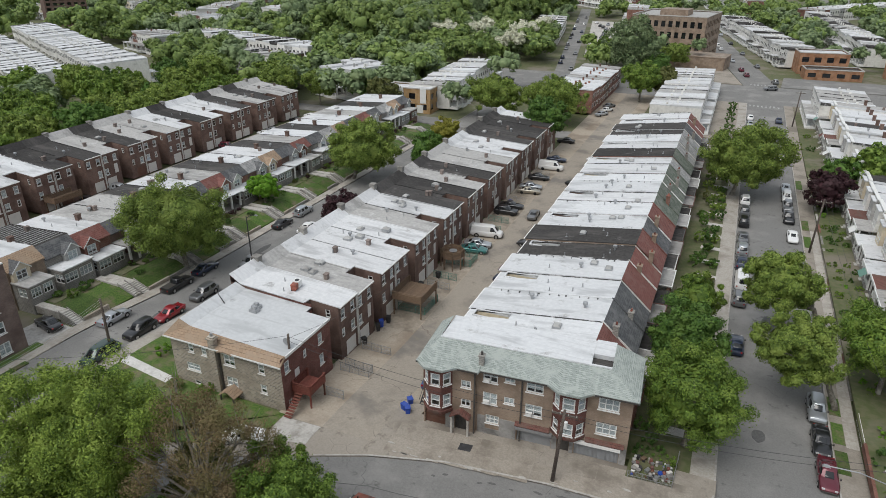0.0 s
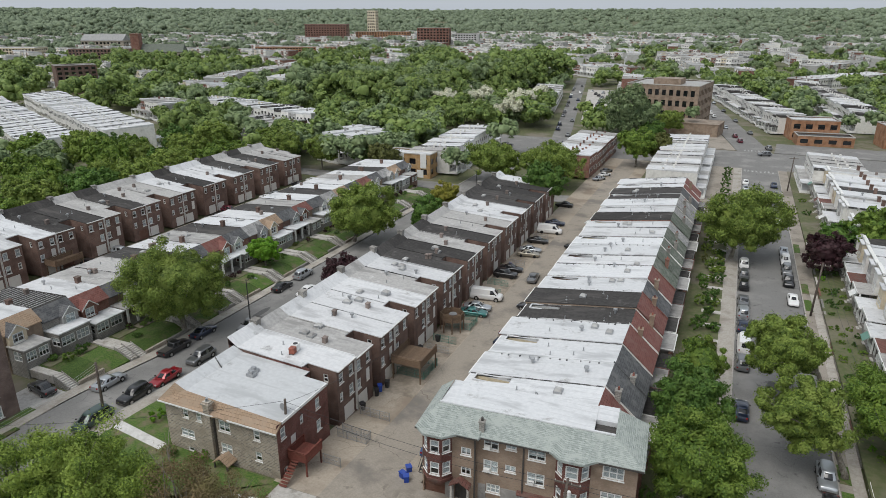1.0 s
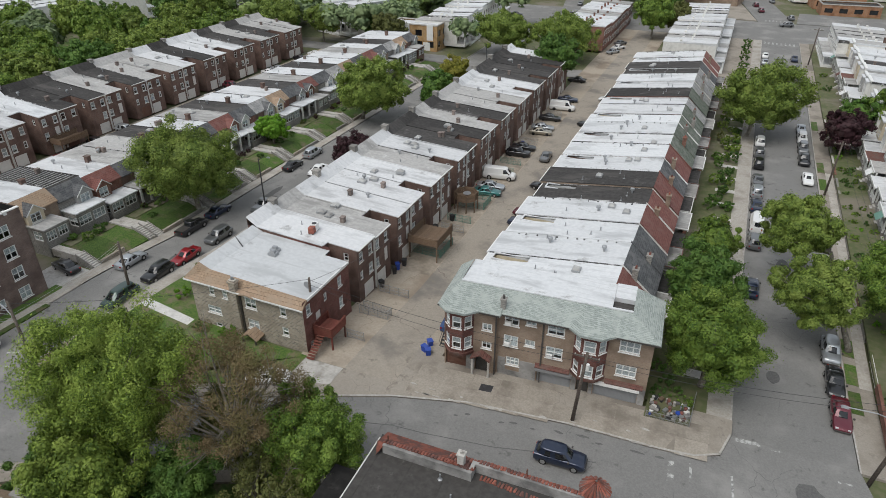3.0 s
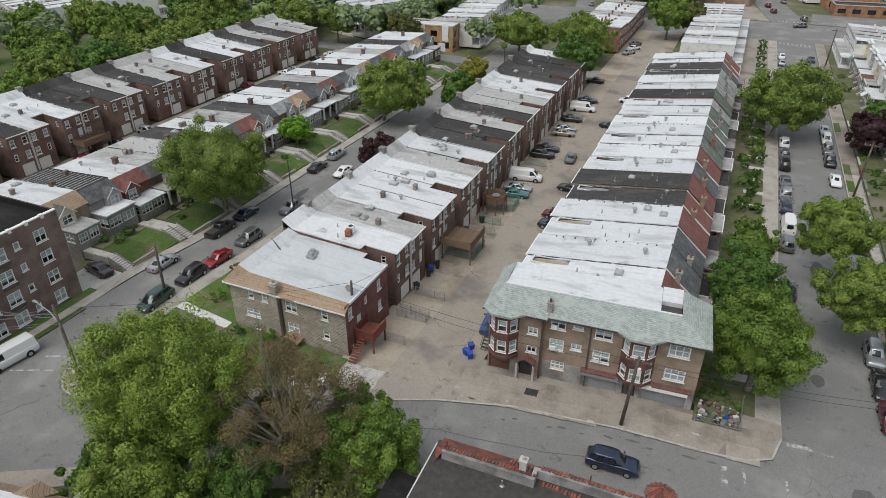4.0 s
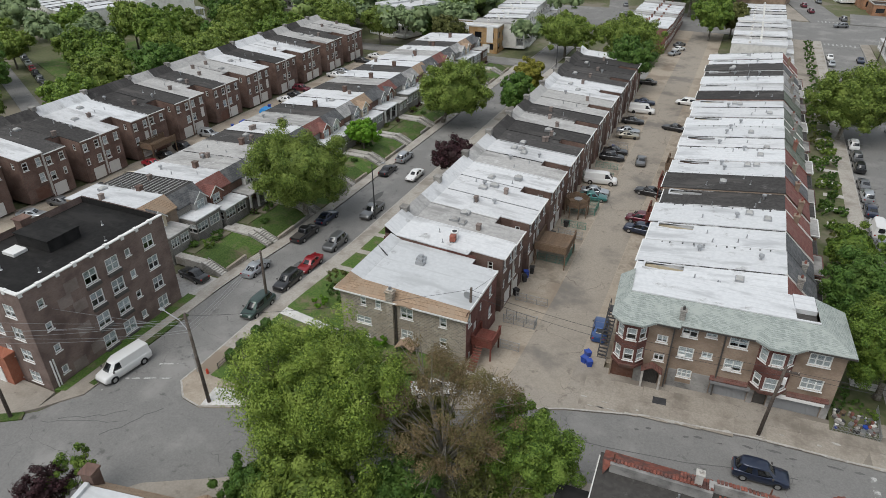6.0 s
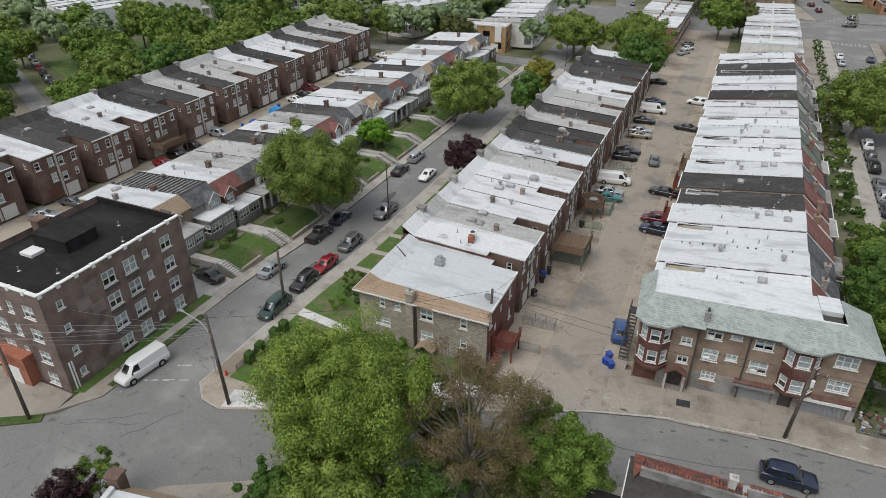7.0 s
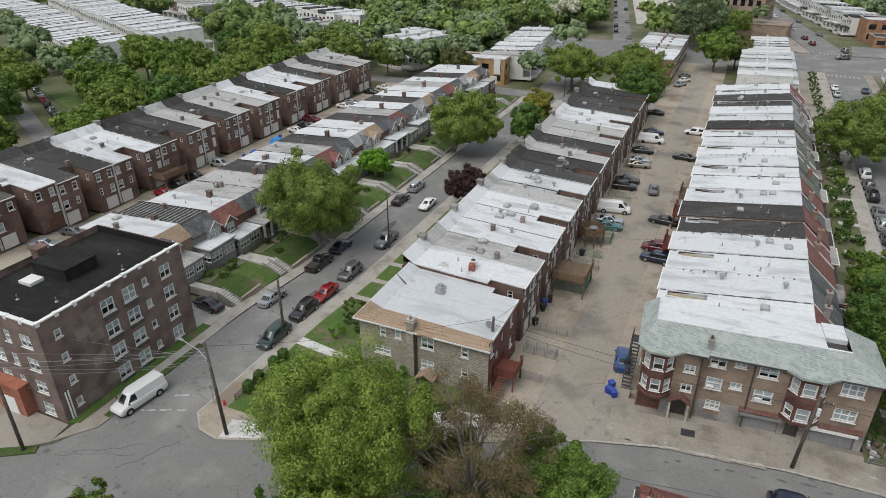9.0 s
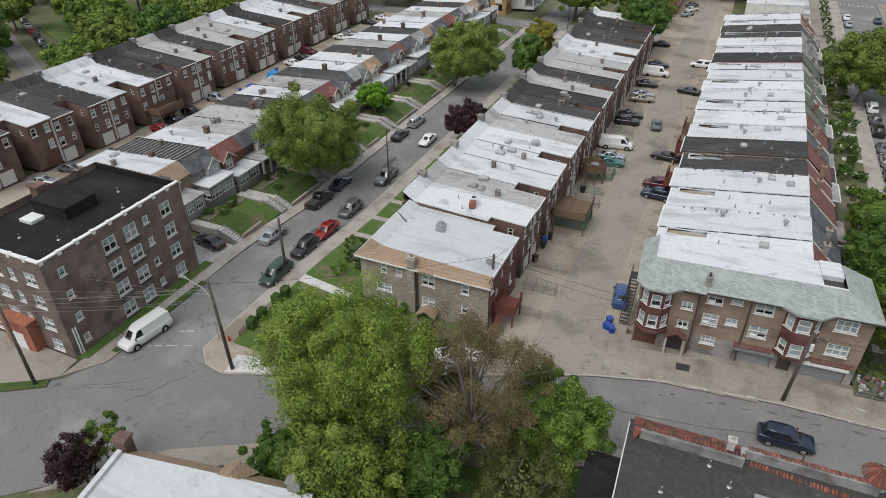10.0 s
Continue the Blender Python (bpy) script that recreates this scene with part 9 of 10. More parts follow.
for q, (x, y, w, d, h) in enumerate(((-112.5, 108.5, 3.4, 2.6, 1.2), (-112.0, 100.0, 2.6, 2.0, 1.0))):
    tp = Geo().loft([[(-w / 2, -d / 2, 0), (w / 2, -d / 2, 0), (w / 2, d / 2, 0), (-w / 2, d / 2, 0)], [(-w / 2.4, -d / 2.6, h * 0.9), (w / 2.5, -d / 2.4, h), (w / 2.6, d / 2.4, h * 0.85), (-w / 2.3, d / 2.7, h)]])
    solid("covered_load", tp, M["tarp"] if q == 0 else M["bin_blue"], "blue tarpaulin over a heap behind the houses", "tarpaulin", m=pose(x, y, gz(y)))


# ---- the town beyond ----
def far_house_mesh(roof, wall, seed, D=13.5, H=6.9, W=5.4):
    """One small terraced house with its roof, seams, sash windows and porch."""
    rnd = random.Random(seed)
    verts, faces, slots = [], [], []

    def add(g, k):
        n = len(verts)
        verts.extend(g.v)
        faces.extend(tuple(n + i for i in f) for f in g.f)
        slots.extend([k] * len(g.f))

    add(Geo().box(0, W, 0, D, 0, H), 0)
    g = Geo().prism([(0, -0.2), (W, -0.2), (W, D), (0, D)], lambda x, y: H + 0.01, lambda x, y: H + 0.12 + 0.5 * y / D)
    add(g, 1)
    add(Geo().prism([(-0.12, -0.2), (0.12, -0.2), (0.12, D), (-0.12, D)], H, lambda x, y: H + 0.3 + 0.5 * y / D), 4 if seed % 2 else 1)
    add(Geo().box(W * 0.3, W * 0.3 + 0.5, D * 0.5, D * 0.5 + 0.5, H, H + 1.4).box(W * 0.7, W * 0.7 + 0.7, D * 0.3, D * 0.3 + 0.6, H, H + 0.75), 0)
    for y, s in ((0, -1), (D, 1)):
        for x in (0.7, 3.3):
            for z in (1.4, 4.3):
                a, b = (y - 0.06, y) if s < 0 else (y, y + 0.06)
                add(Geo().box(x, x + 1.4, a, b, z, z + 1.5), 2)
                a, b = (y - 0.075, y - 0.061) if s < 0 else (y + 0.061, y + 0.075)
                add(Geo().box(x + 0.12, x + 0.64, a, b, z + 0.12, z + 1.38).box(x + 0.76, x + 1.28, a, b, z + 0.12, z + 1.38), 3)
    add(Geo().box(0.1, W - 0.1, D + 0.02, D + 2.6, 2.9, 3.1), 1)
    add(Geo().box(0.3, 0.6, D + 2.2, D + 2.5, 0, 2.9).box(W - 0.6, W - 0.3, D + 2.2, D + 2.5, 0, 2.9).box(0.1, W - 0.1, D + 0.02, D + 2.6, 0, 0.7), 2)
    me = bpy.data.meshes.new("house")
    me.from_pydata(verts, [], faces)
    for k in (wall, roof, "trim", "car_glass", "seam"):
        me.materials.append(M[k])
    me.polygons.foreach_set("material_index", slots)
    return me


FAR = [far_house_mesh(r, w, k) for k, (r, w) in enumerate((("roof_white", "stucco_white"), ("roof_bright", "stucco_white"), ("roof_white", "stucco_grey"), ("roof_grey", "stucco_white"), ("roof_bright", "brick_red"), ("roof_white", "stucco_cream"), ("roof_black", "stucco_white"), ("roof_white", "brick_orange"), ("roof_grey", "brick")))]


def run_mesh(seed, n=6):
    """n far houses side by side, joined."""
    rnd = random.Random(seed)
    mats = ["stucco_white", "roof_white", "trim", "car_glass", "seam", "roof_grey", "brick_red", "stucco_grey", "roof_bright", "stucco_cream"]
    verts, faces, slots = [], [], []
    for i in range(n):
        src = FAR[0]
        k, dz = len(verts), rnd.choice((0, 0, 0.3, -0.2))
        verts.extend((v.co.x + 5.4 * i, v.co.y, v.co.z + dz) for v in src.vertices)
        wall, roof = rnd.choice((0, 0, 0, 0, 7, 9, 6)), rnd.choice((1, 1, 8, 5))
        for f in src.polygons:
            faces.append(tuple(k + q for q in f.vertices))
            slots.append({0: wall, 1: roof}.get(f.material_index, f.material_index))
    me = bpy.data.meshes.new("house_run")
    me.from_pydata(verts, [], faces)
    for m in mats:
        me.materials.append(M[m])
    me.polygons.foreach_set("material_index", slots)
    return me


RUNS = [run_mesh(k) for k in range(5)]
FILLED = []


def terrace(x, y, ang, n, seed, label="row of pale terraced houses with flat roofs", z=None, mix=(0, 1, 2, 0, 3, 1, 5, 0, 6), deep=1.0, tall=1.0, near=False):
    """n houses along the way ang (degrees) from x, y; fronts to its left."""
    rnd = random.Random(seed)
    z0 = terrain(x, y) if z is None else z
    t = empty("terrace", pose(x, y, z0, 0, 0, ang), label, "houses", "distant terraces")
    size = Matrix.Diagonal((1, deep, tall, 1))
    if math.hypot(x, y) > 345 and not near:
        for i in range(max(1, n // 6)):
            part("house_run", RUNS[rnd.randrange(5)], None, t, at=Matrix.Translation((32.4 * i, 0, 0)) @ size)["kind"] = "stuff"
    else:
        for i in range(n):
            part("house", FAR[rnd.choice(mix)], None, t, at=Matrix.Translation((5.4 * i, 0, rnd.choice((0, 0, 0.25, -0.3, 0.5)))) @ size)
    a = radians(ang)
    FILLED.append((x, y, math.cos(a), math.sin(a), 5.4 * n, 17 * deep))
    return t


# blocks just past the avenue and the side street
terrace(-38.6, 199, 90, 9, 1, "row of brick terraced houses with grey roofs", mix=(4, 4, 8))
terrace(-20.5, 253, -90, 12, 2, "row of terraced houses with silvery roofs", mix=(0, 1, 3, 0, 6))
terrace(-97.5, 240, -86, 10, 3, "row of white-fronted terraced houses with porches", mix=(1, 0, 3))
terrace(-112, 205, 165, 3, 5, "short row of tall pale rendered houses", mix=(2, 0), deep=1.2, tall=1.25)
terrace(-116, 222, 165, 4, 4, "short row of grey rendered houses", mix=(2, 0, 3))
# long pale rows west of the park
terrace(-353, 238, -26, 30, 6, "long row of white terraced houses stepping down a slope", mix=(0, 1, 0, 1, 1), deep=1.3, tall=1.2, near=True)
terrace(-360, 209, -25.2, 30, 7, "long row of white terraced houses stepping down a slope", mix=(0, 1, 0, 1, 1), deep=1.3, tall=1.2, near=True)
terrace(-246, 254, 159, 8, 8, "row of small gabled white houses", mix=(0, 2, 0, 5), deep=1.3, tall=1.1)
terrace(-160, 250, 162, 18, 9, "long row of white and grey terraced houses", deep=1.2, tall=1.1)
terrace(-163, 229, 170, 5, 10, "short row of houses with dark roofs", mix=(6, 3, 8))
# streets climbing north past the avenue
terrace(31, 317, 102.5, 28, 11, "long row of terraced houses with striped pale roofs", mix=(0, 3, 1, 6, 0, 2))
terrace(62, 332, 95, 32, 12, "long row of white-walled terraced houses", mix=(0, 1, 0, 6, 3), tall=1.1)
terrace(36, 206, 90, 5, 13, mix=(0, 1, 3))
terrace(40, 515, 52, 18, 14, tall=1.15)
terrace(-87.5, 345, 100.7, 14, 15, "row of white houses with grey pitched roofs", mix=(0, 3, 1), deep=1.2, near=True)
for k, (x, y, a, n) in enumerate(((-452, 552, 169, 18), (-323, 360, 114, 12), (-339, 418, 105, 24), (-286, 377, 93, 10), (-400, 387, 160, 6), (10, 755, 160, 18), (5, 795, 160, 18), (0, 840, 160, 18), (-75, 590, 133, 12), (-100, 575, 133, 12), (-235, 845, 172, 24), (-245, 800, 172, 24), (-255, 895, 172, 24), (-175, 676, 152, 12), (-165, 640, 152, 12), (-150, 700, 152, 12), (-150, 412, 160, 3), (-531, 806, 170, 24), (-30, 640, 100, 12), (60, 660, 60, 12), (110, 760, 160, 12))):
    terrace(x, y, a, n, 20 + k, tall=1.2)


# blocks of houses scattered over the town
town = random.Random(41)
tries = 0
laid = 0
while laid < 240 and tries < 6000:
    tries += 1
    r, az = math.sqrt(town.uniform(380 ** 2, 1900 ** 2)), radians(town.uniform(-10, 60))
    x, y = -r * math.sin(az), r * math.cos(az)
    n = town.choice((6, 12, 12, 18))
    ang = town.choice((160, 160, 152)) if x < -120 else town.choice((97, 97, 165))
    u, v = math.cos(radians(ang)), math.sin(radians(ang))
    pts = [(x + u * t, y + v * t) for t in (0, 2.7 * n, 5.4 * n)]
    if any(-230 < a < -90 and 250 < b < 480 for a, b in pts) or any(-190 < a < 62 and b < 285 for a, b in pts):
        continue
    if any(math.hypot(a - q[0] - q[2] * q[4] / 2, b - q[1] - q[3] * q[4] / 2) < 16 + q[4] * 0.4 for a, b in pts for q in FILLED):
        continue
    if any(abs((a + 68.5) + (b - 268) * 0.19) < 16 or abs((a - 9) + (b - 268) * 0.178) < 18 for a, b in pts if b < 620):
        continue
    terrace(x, y, ang, n, 400 + tries, tall=town.choice((1.0, 1.2, 1.35)))
    laid += 1


def block(x, y, ang, w, d, h, wall, label, roof="roof_grey", storeys=4, name="building", bay=4.0, z=None):
    """A larger distant building: walls, roof, parapet and a window in each bay of each storey."""
    z0 = terrain(x, y) if z is None else z
    b = empty(name, pose(x, y, z0, 0, 0, ang), label, "building")
    g = Geo()
    rows = [(s + bay * 0.22, 0.9 + k * (h - 0.8) / storeys, bay * 0.56, (h - 0.8) / storeys * 0.55, 2) for k in range(storeys) for s in [i * bay for i in range(int(w / bay))]]
    side = [(s + bay * 0.22, 0.9 + k * (h - 0.8) / storeys, bay * 0.56, (h - 0.8) / storeys * 0.55, 2) for k in range(storeys) for s in [i * bay for i in range(int(d / bay))]]
    wall_panel(g, (0, 0), (1, 0), w, -3, h, holes_for(rows), depth=0.3)
    wall_panel(g, (w, 0), (0, 1), d, -3, h, holes_for(side), depth=0.3)
    wall_panel(g, (w, d), (-1, 0), w, -3, h)
    wall_panel(g, (0, d), (0, -1), d, -3, h)
    part("wall", g, M[wall], b)
    if y > 500:
        far = Geo()
        for s, z, ww, hh, _ in rows:
            far.box(s, s + ww, 0.2, 0.3, z, z + hh)
        for s, z, ww, hh, _ in side:
            far.box(w - 0.3, w - 0.2, s, s + ww, z, z + hh)
        part("glazing", far, M["car_glass"], b)["kind"] = "stuff"
        rows, side = [], []
    for s, z, ww, hh, _ in rows:
        win = part("window", shared(("bigwin", round(ww, 2), round(hh, 2)), lambda: Geo().box(0, ww, 0.2, 0.3, 0, hh).mesh("window", M["car_glass"])), None, b, at=Matrix.Translation((s, 0, z)))
    for s, z, ww, hh, _ in side:
        part("window", shared(("bigwin", round(ww, 2), round(hh, 2)), lambda: Geo().box(0, ww, 0.2, 0.3, 0, hh).mesh("window", M["car_glass"])), None, b, at=Matrix.Translation((w, s, z)) @ Matrix.Rotation(radians(90), 4, "Z"))
    part("roof", Geo().box(0.3, w - 0.3, 0.3, d - 0.3, h - 0.6, h - 0.3), M[roof], b)
    part("parapet", Geo().box(-0.1, w + 0.1, -0.1, 0.3, h, h + 0.3).box(-0.1, w + 0.1, d - 0.3, d + 0.1, h, h + 0.3).box(-0.1, 0.3, 0.3, d - 0.3, h, h + 0.3).box(w - 0.3, w + 0.1, 0.3, d - 0.3, h, h + 0.3), M["concrete"], b)
    FILLED.append((x, y, math.cos(radians(ang)), math.sin(radians(ang)), w, d))
    return b


sch = block(-47, 316, -8, 32, 32, 19.0, "brick_tan", "four-storey tan brick school with many windows", "roof_grey", 4, "school", 3.1)
part("wing", Geo().box(16, 44, -14, -0.05, -2, 5.0).box(15.8, 44.2, -14.2, -0.05, 5.0, 5.3), M["brick_tan"], sch, "low brick front wing")
part("roof_house", Geo().box(10, 22, 8, 18, 18.6, 21.2), M["brick_tan"], sch)
ye = block(-99.6, 180.4, 2, 15.5, 7.6, 7.2, "brick_yellow", "ochre brick end building with white trim", "roof_white", 2, "end_building", 3.8)
for s in (5.6, 13.2):
    part("white_pilaster", Geo().box(s - 1.0, s + 1.0, -0.12, -0.01, 3.0, 7.6), M["trim"], ye)
part("shop_door", Geo().box(11.0, 13.2, -0.1, -0.005, 0, 2.4), M["trim"], ye)
block(24, 291, 6, 20, 9, 3.7, "brick_orange", "low red brick garage with white doors", "roof_black", 1, "garage_building", 5.0)
block(22, 304, 8, 18, 12, 8.0, "brick_orange", "orange brick corner building", "roof_white", 2, "corner_building", 4.5)
block(54, 296, 8, 22, 12, 8.4, "brick_orange", "orange brick corner building", "roof_white", 2, "corner_building", 4.5)
block(-402, 296, 62, 24, 14, 18, "brick", "six-storey dark red brick apartment block", "roof_grey", 6, "apartment_block")
block(-700, 535, 24, 70, 18, 14, "brick", "long brown brick apartment block", "roof_grey", 4, "apartment_block")
block(-860, 545, 24, 60, 30, 12, "stucco_cream", "pale rendered institutional building with flat roof", "roof_white", 3)
ch = block(-600, 545, 24, 46, 16, 12, "stone", "stone church with a square tower", "roof_grey", 2, "church", 5.0)
part("tower", Geo().box(-9, -0.1, 0, 9, -2, 30).box(-9.4, 0.3, -0.4, 9.4, 30, 31), M["brick_red"], ch, "square brick tower")
part("ridge_roof", Geo().loft([[(0, -1, 12), (0, 17, 12), (0, 8, 20)], [(46, -1, 12), (46, 17, 12), (46, 8, 20)]]), M["shingle_moss"], ch)
block(-620, 760, 24, 110, 16, 9, "brick_orange", "long orange brick school building", "roof_grey", 3)
block(-880, 1250, 20, 90, 40, 34, "brick_red", "large red brick hospital building", "roof_grey", 7, bay=6)
tw = block(-800, 1330, 20, 120, 30, 18, "brick_orange", "broad brick hospital wing", "roof_grey", 4, bay=6)
block(-560, 1150, 15, 60, 26, 30, "brick_red", "red brick hospital block with glazed front", "roof_grey", 6, bay=6)
block(-490, 1165, 15, 44, 22, 20, "stucco_grey", "grey glazed hospital wing", "roof_grey", 5, bay=5)
tower = block(-868, 1500, 10, 22, 22, 62, "stucco_cream", "tall tan tower on the skyline", "roof_grey", 9, bay=5)
hall = block(-1000, 790, 24, 70, 30, 12, "stone", "stone hall with a grey pitched roof", "shingle_grey", 2, bay=6)
part("ridge_roof", Geo().loft([[(0, -1, 12), (0, 31, 12), (0, 15, 22)], [(70, -1, 12), (70, 31, 12), (70, 15, 22)]]), M["shingle_grey"], hall)

plate("pavement_avenue", [(-5.5, 172), (2.4, 172), (2.4, 235.9), (-5.5, 235.9)], lambda x, y: gz(y) - 0.3, lambda x, y: gz(y) + 0.12, M["pavement"], "concrete front yards beside the avenue", "pavement")
for k in range(8):
    y = 176 + 7.4 * k
    shrub(0.6, y, gz(y) + 0.12, 1.5, 1.7, ("hedge", "leaf_deep")[k % 2], 1200 + k, "dark green clipped hedge before a terrace", 1400, 0.26)
plate("pavement_school", [(-22, 269), (2.5, 269), (-4, 304), (-20, 304)], -1.0, -0.66, M["pavement"], "concrete forecourt of the school", "pavement")
plate("pavement_garage", [(15.5, 269), (70, 269), (70, 289), (17, 290)], -1.0, -0.68, M["asphalt"], "asphalt forecourt with parked cars", "pavement")
# parking lot by the school
plate("parking_lot", [(-67, 316), (-52, 318), (-66, 470), (-96, 470)], -1.1, -0.8, M["concrete"], "pale concrete parking lot", "pavement")
rnd = random.Random(3)
for k in range(14):
    car(rnd.choice(("sedan", "suv")), rnd.choice(("white", "silver", "grey", "black", "red")), rnd.uniform(-65, -55) - 0.19 * (34 + k * 8), 350 + k * 8, 90, -0.79, True)
for k in range(16):
    x = -66.0 - 0.192 * k * 14
    car(rnd.choice(("sedan", "suv")), rnd.choice(("white", "silver", "grey", "black", "navy")), x + (-2.6 if k % 3 else 2.6), 275 + k * 14, 100, -0.79, True)
    x = 4.5 - 0.178 * k * 12
    car(rnd.choice(("sedan", "suv")), rnd.choice(("white", "silver", "grey", "black", "maroon")), x + (1.2 if k % 3 else 9.2), 276 + k * 12, 100, -0.79, True)
for x, y, a in ((-20, 250, 0), (30, 246, 180), (-60, 256, 0), (12, 262, 200), (52, 258, 0), (-80, 244, 0)):
    car(rnd.choice(("sedan", "suv")), rnd.choice(("white", "silver", "grey", "black")), x, y, a)
for k in range(10):
    car(rnd.choice(("sedan", "suv")), rnd.choice(("white", "silver", "grey", "black", "red")), -158.5 - k * 6.0, 92 + k * 3.4, 150, -0.75, True)
plate("road_far_left", [(-150, 84), (-146, 77), (-330, 174), (-334, 181)], -1.1, -0.78, M["asphalt"], "side street with parked cars beyond the rear terrace", "road")
plate("lawn_park", [(-152, 96), (-200, 118), (-196, 150), (-150, 130)], -0.9, -0.72, M["grass"], "open lawn between trees", "ground")
plate("lawn_park_far", [(-215, 100), (-260, 120), (-255, 140), (-212, 122)], -0.9, -0.72, M["grass"], "open lawn between trees", "ground")


# ---- woods to the horizon ----
ROADS = [(-64.7, 268, -120, 560, 7), (9, 236, -36, 520, 13), (-92, 252, 420, 252, 20), (-150, 81, -332, 178, 8), (-60, 316, -80, 470, 16)]


def clear(x, y, r):
    rr = math.hypot(x, y)
    spots = [(x, y)] + ([(x + x / rr * 26, y + y / rr * 26), (x + x / rr * 48, y + y / rr * 48)] if rr > 430 else [])
    for a, b, c, s, L, D in FILLED:
        for px, py in spots:
            u, v = (px - a) * c + (py - b) * s, -(px - a) * s + (py - b) * c
            if -r < u < L + r and -r * 0.6 < v < D + r * 0.6:
                return False
    for x0, y0, x1, y1, w in ROADS:
        dx, dy = x1 - x0, y1 - y0
        t = max(0, min(1, ((x - x0) * dx + (y - y0) * dy) / (dx * dx + dy * dy)))
        if math.hypot(x - x0 - t * dx, y - y0 - t * dy) < w + r * 0.5:
            return False
    return not (-138 < x < 62 and y < 180) and not (-75 < x < 62 and y < 240) and not (-30 < x < 120 and 236 < y < 300)


RIM = [(math.cos(2 * math.pi * j / 7), math.sin(2 * math.pi * j / 7)) for j in range(7)]
DOME = np.array([(0, 0, 1.0)] + [(0.62 * c, 0.62 * s, 0.78) for c, s in RIM] + [(c, s, 0.1) for c, s in RIM] + [(0.75 * c, 0.75 * s, -0.6) for c, s in RIM])
DOME_FACES = [(0, 1 + j, 1 + (j + 1) % 7) for j in range(7)] + [(1 + 7 * k + j, 8 + 7 * k + j, 8 + 7 * k + (j + 1) % 7, 1 + 7 * k + (j + 1) % 7) for k in range(2) for j in range(7)]


def dome_mesh(name, centres, sizes, rng, material):
    """Many small lumpy domes joined into one mesh."""
    n, m = len(centres), len(DOME)
    v = DOME[None] * rng.uniform(0.72, 1.2, (n, m, 1)) * sizes[:, None, :] + centres[:, None, :]
    faces = [tuple(k * m + i for i in f) for k in range(n) for f in DOME_FACES]
    me = bpy.data.meshes.new(name)
    me.from_pydata(v.reshape(-1, 3).tolist(), [], faces)
    me.materials.append(material)
    me.shade_smooth()
    return me


def woods(name, r0, r1, count, quads, leaf_size, radius, height, label, seed, leaf, cover=-1.0, zone=None, where=None):
    rng = np.random.default_rng(seed)
    P, N, C, S = [], [], [], []
    made = tries = 0
    while made < count and tries < count * 14:
        tries += 1
        if zone:
            x, y = rng.uniform(zone[0], zone[1]), rng.uniform(zone[2], zone[3])
        else:
            r = math.sqrt(rng.uniform(r0 * r0, r1 * r1))
            az = radians(rng.uniform(-22, 72))
            x, y = -r * math.sin(az), r * math.cos(az)
        rad = radius * rng.uniform(0.65, 1.35)
        if where and not where(x, y):
            continue
        if noise.noise((x / 110, y / 110, 1.7)) < cover or not clear(x, y, rad):
            continue
        made += 1
        h = height * rng.uniform(0.7, 1.3)
        k = 16 if r0 < 500 else 8
        cd = rng.normal(size=(k, 3))
        cd /= np.linalg.norm(cd, axis=1, keepdims=True)
        cd[:, 2] = np.abs(cd[:, 2]) * 1.2 - 0.2
        cc = cd * rng.uniform(0.45, 0.95, (k, 1)) * np.array([rad, rad, rad * 0.8])
        which = rng.integers(0, k, quads)
        d = rng.normal(size=(quads, 3))
        d /= np.linalg.norm(d, axis=1, keepdims=True)
        size = rad * rng.uniform(0.26, 0.48, (k, 1))
        C.append(np.array([x, y, terrain(x, y) + h - rad * 0.8]) + cc)
        S.append(size * (1.15 if r0 >= 1000 else 0.86) * np.array([1.0, 1.0, 0.8]))
        pos = np.array([x, y, terrain(x, y) + h - rad * 0.8]) + cc[which] + d * size[which] * rng.uniform(0.7, 1.05, (quads, 1))
        nn = d + rng.normal(scale=0.15 if r0 >= 1000 else 0.28, size=(quads, 3)) + np.array([0, 0, 1.3 if r0 >= 1000 else 0.5])
        P.append(pos)
        N.append(nn / np.linalg.norm(nn, axis=1, keepdims=True))
    wood = tagged(new(name), label, "trees", kind="stuff")
    crowns = new("crowns", dome_mesh("crowns", np.concatenate(C), np.concatenate(S), rng, M[leaf]))
    crowns.parent = wood
    if r0 < 1000:
        leaves = new("leaves", leaf_mesh("leaves", np.concatenate(P), np.concatenate(N), leaf_size, rng, M[leaf], True))
        leaves.parent = wood
    return wood


def past_edge(x, y):
    return y > 283 - (x + 182) * 0.29


woods("park_woods", 0, 0, 150, 560, 1.1, 6.6, 18.0, "dense tall park woods", 1, "leaf_wood", zone=(-200, -92, 255, 410), where=lambda x, y: past_edge(x, y) and (x < -132 or y > 350))
woods("park_edge_trees", 0, 0, 60, 520, 0.9, 4.4, 10.0, "low green trees at the edge of the park", 33, "leaf_wood", zone=(-132, -78, 258, 344))
woods("park_woods_light", 0, 0, 60, 560, 1.1, 6.6, 18.5, "light green crowns among the park woods", 31, "leaf_town_hazed", zone=(-230, -132, 275, 440), where=past_edge)
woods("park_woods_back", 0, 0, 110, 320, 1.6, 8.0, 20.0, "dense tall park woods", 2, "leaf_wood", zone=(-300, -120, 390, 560))
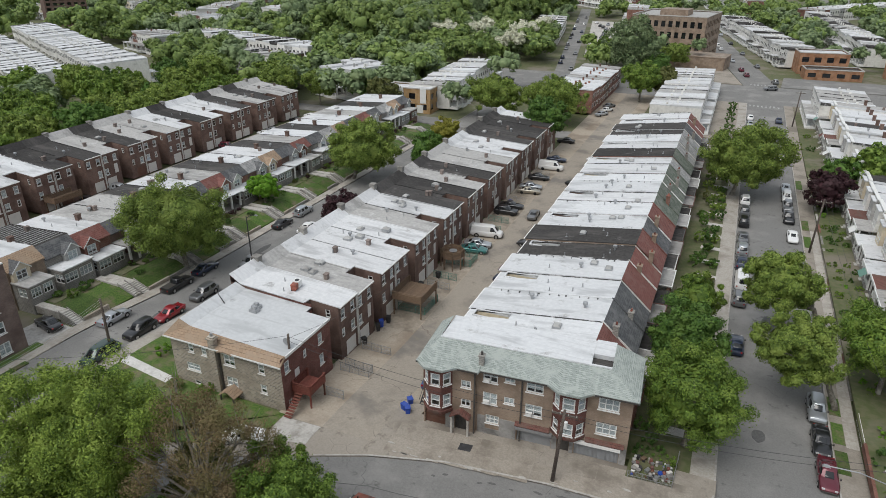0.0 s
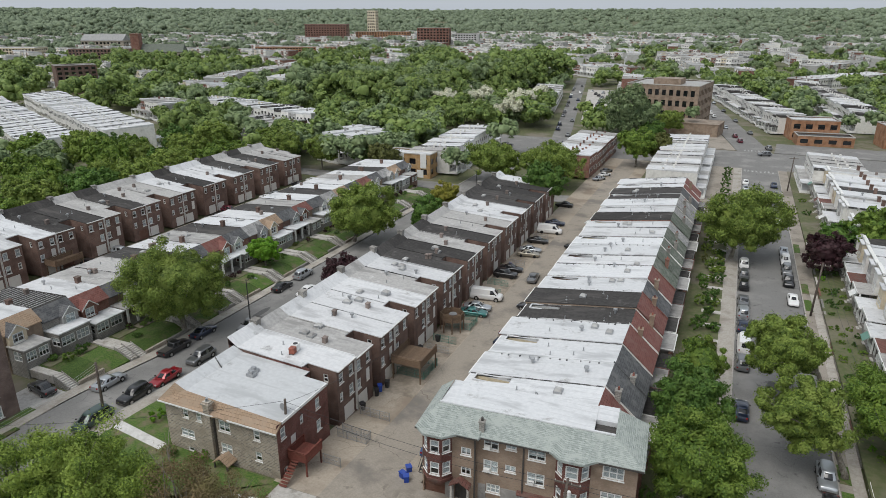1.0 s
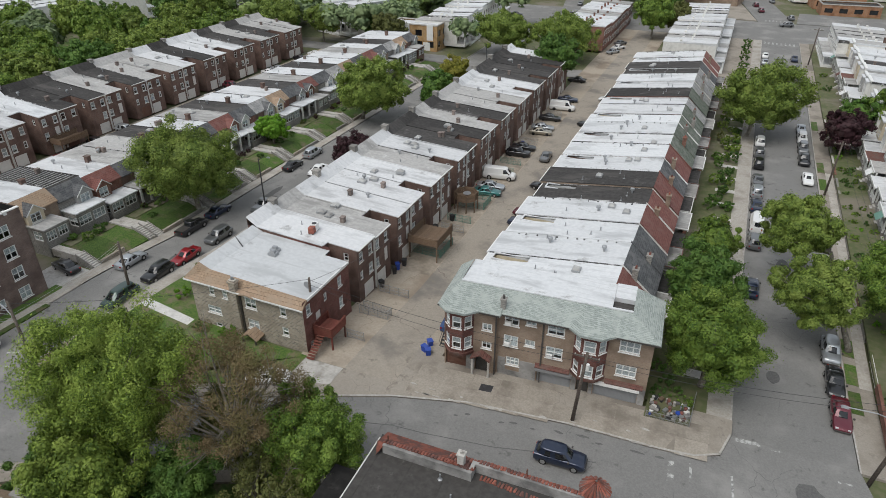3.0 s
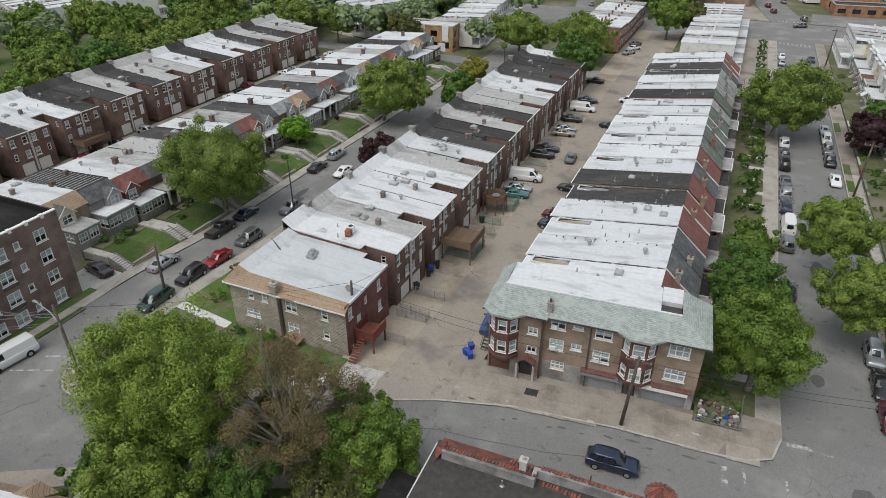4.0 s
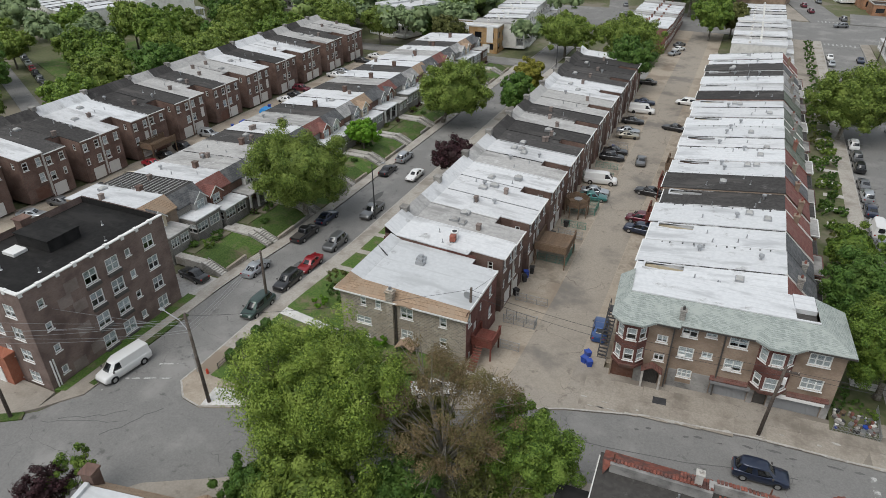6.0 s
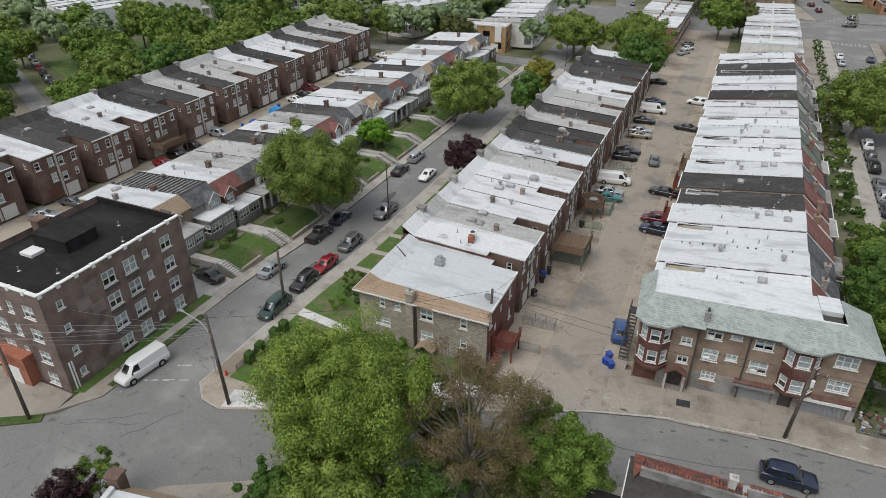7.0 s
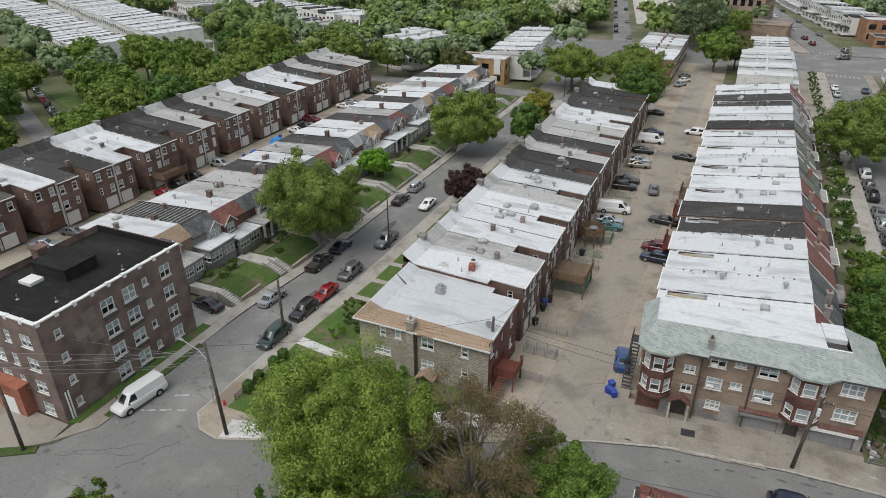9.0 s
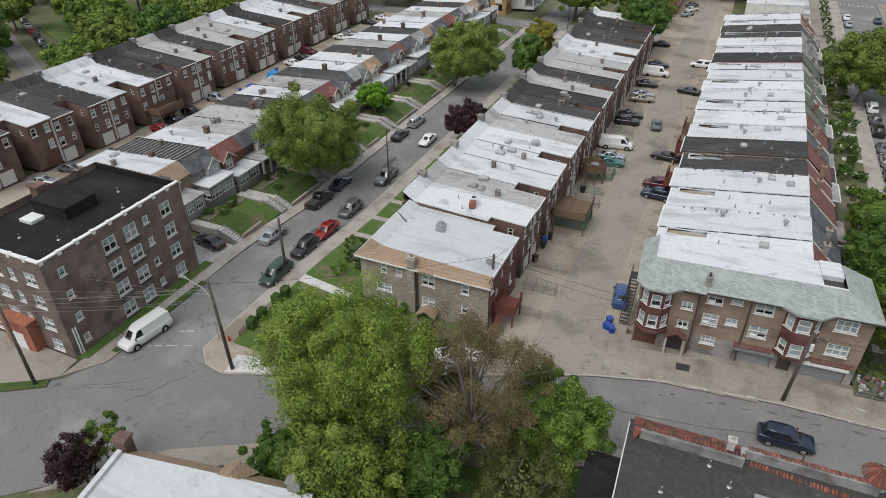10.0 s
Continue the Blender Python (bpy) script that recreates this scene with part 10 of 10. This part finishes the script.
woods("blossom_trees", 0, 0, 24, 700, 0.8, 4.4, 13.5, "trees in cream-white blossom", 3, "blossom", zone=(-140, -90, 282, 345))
woods("left_woods", 0, 0, 60, 520, 1.0, 5.4, 11.5, "green trees between the terraces", 4, "leaf_town_hazed", zone=(-300, -140, 70, 250), where=lambda x, y: y < 128 - (x + 175) * 0.466 and (x < -182 or y > 122))
woods("left_woods_back", 0, 0, 110, 480, 1.05, 5.0, 9.3, "green trees behind the pale terraces", 14, "leaf_wood", zone=(-330, -123, 182, 300), where=lambda x, y: y > 186 - (x + 175) * 0.466)
woods("left_woods_far", 0, 0, 170, 300, 1.5, 7.0, 14.0, "dense green woods beyond the pale terraces", 15, "leaf_wood", zone=(-600, -300, 235, 520))
woods("avenue_trees", 0, 0, 26, 480, 1.0, 4.6, 9.5, "green trees along the avenue", 16, "leaf_town_hazed", zone=(-120, -40, 178, 240))
woods("town_trees_near", 230, 560, 520, 240, 1.3, 4.8, 10.0, "scattered green town trees", 5, "leaf_town_hazed", -0.6, where=lambda x, y: y > 200 - (x + 175) * 0.466)
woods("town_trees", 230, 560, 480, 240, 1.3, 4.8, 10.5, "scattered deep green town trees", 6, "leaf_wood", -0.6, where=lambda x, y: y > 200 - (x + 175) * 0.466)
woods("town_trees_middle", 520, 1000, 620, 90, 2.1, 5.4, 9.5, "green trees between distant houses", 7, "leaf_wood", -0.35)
woods("town_trees_middle_pale", 520, 1000, 560, 90, 2.1, 5.2, 9.0, "light green trees between distant houses", 8, "leaf_town_hazed", -0.35)
# The farthest woods take the leaf colour with haze painted in.
woods("distant_woods", 1000, 2100, 2200, 36, 3.8, 7.5, 10.5, "green woods in the distance", 9, "leaf_far_hazed", -0.5)
woods("distant_woods_deep", 1000, 2100, 1100, 36, 3.8, 7.5, 11.0, "green woods in the distance", 10, "leaf_far_hazed", -0.4)
woods("horizon_woods", 2100, 4500, 5000, 18, 9.0, 19.0, 14.0, "wooded horizon", 11, "leaf_far_hazed", -0.8)
woods("horizon_woods_deep", 2100, 4500, 1200, 18, 9.0, 17.0, 14.0, "wooded horizon", 12, "leaf_far_hazed", -0.8)
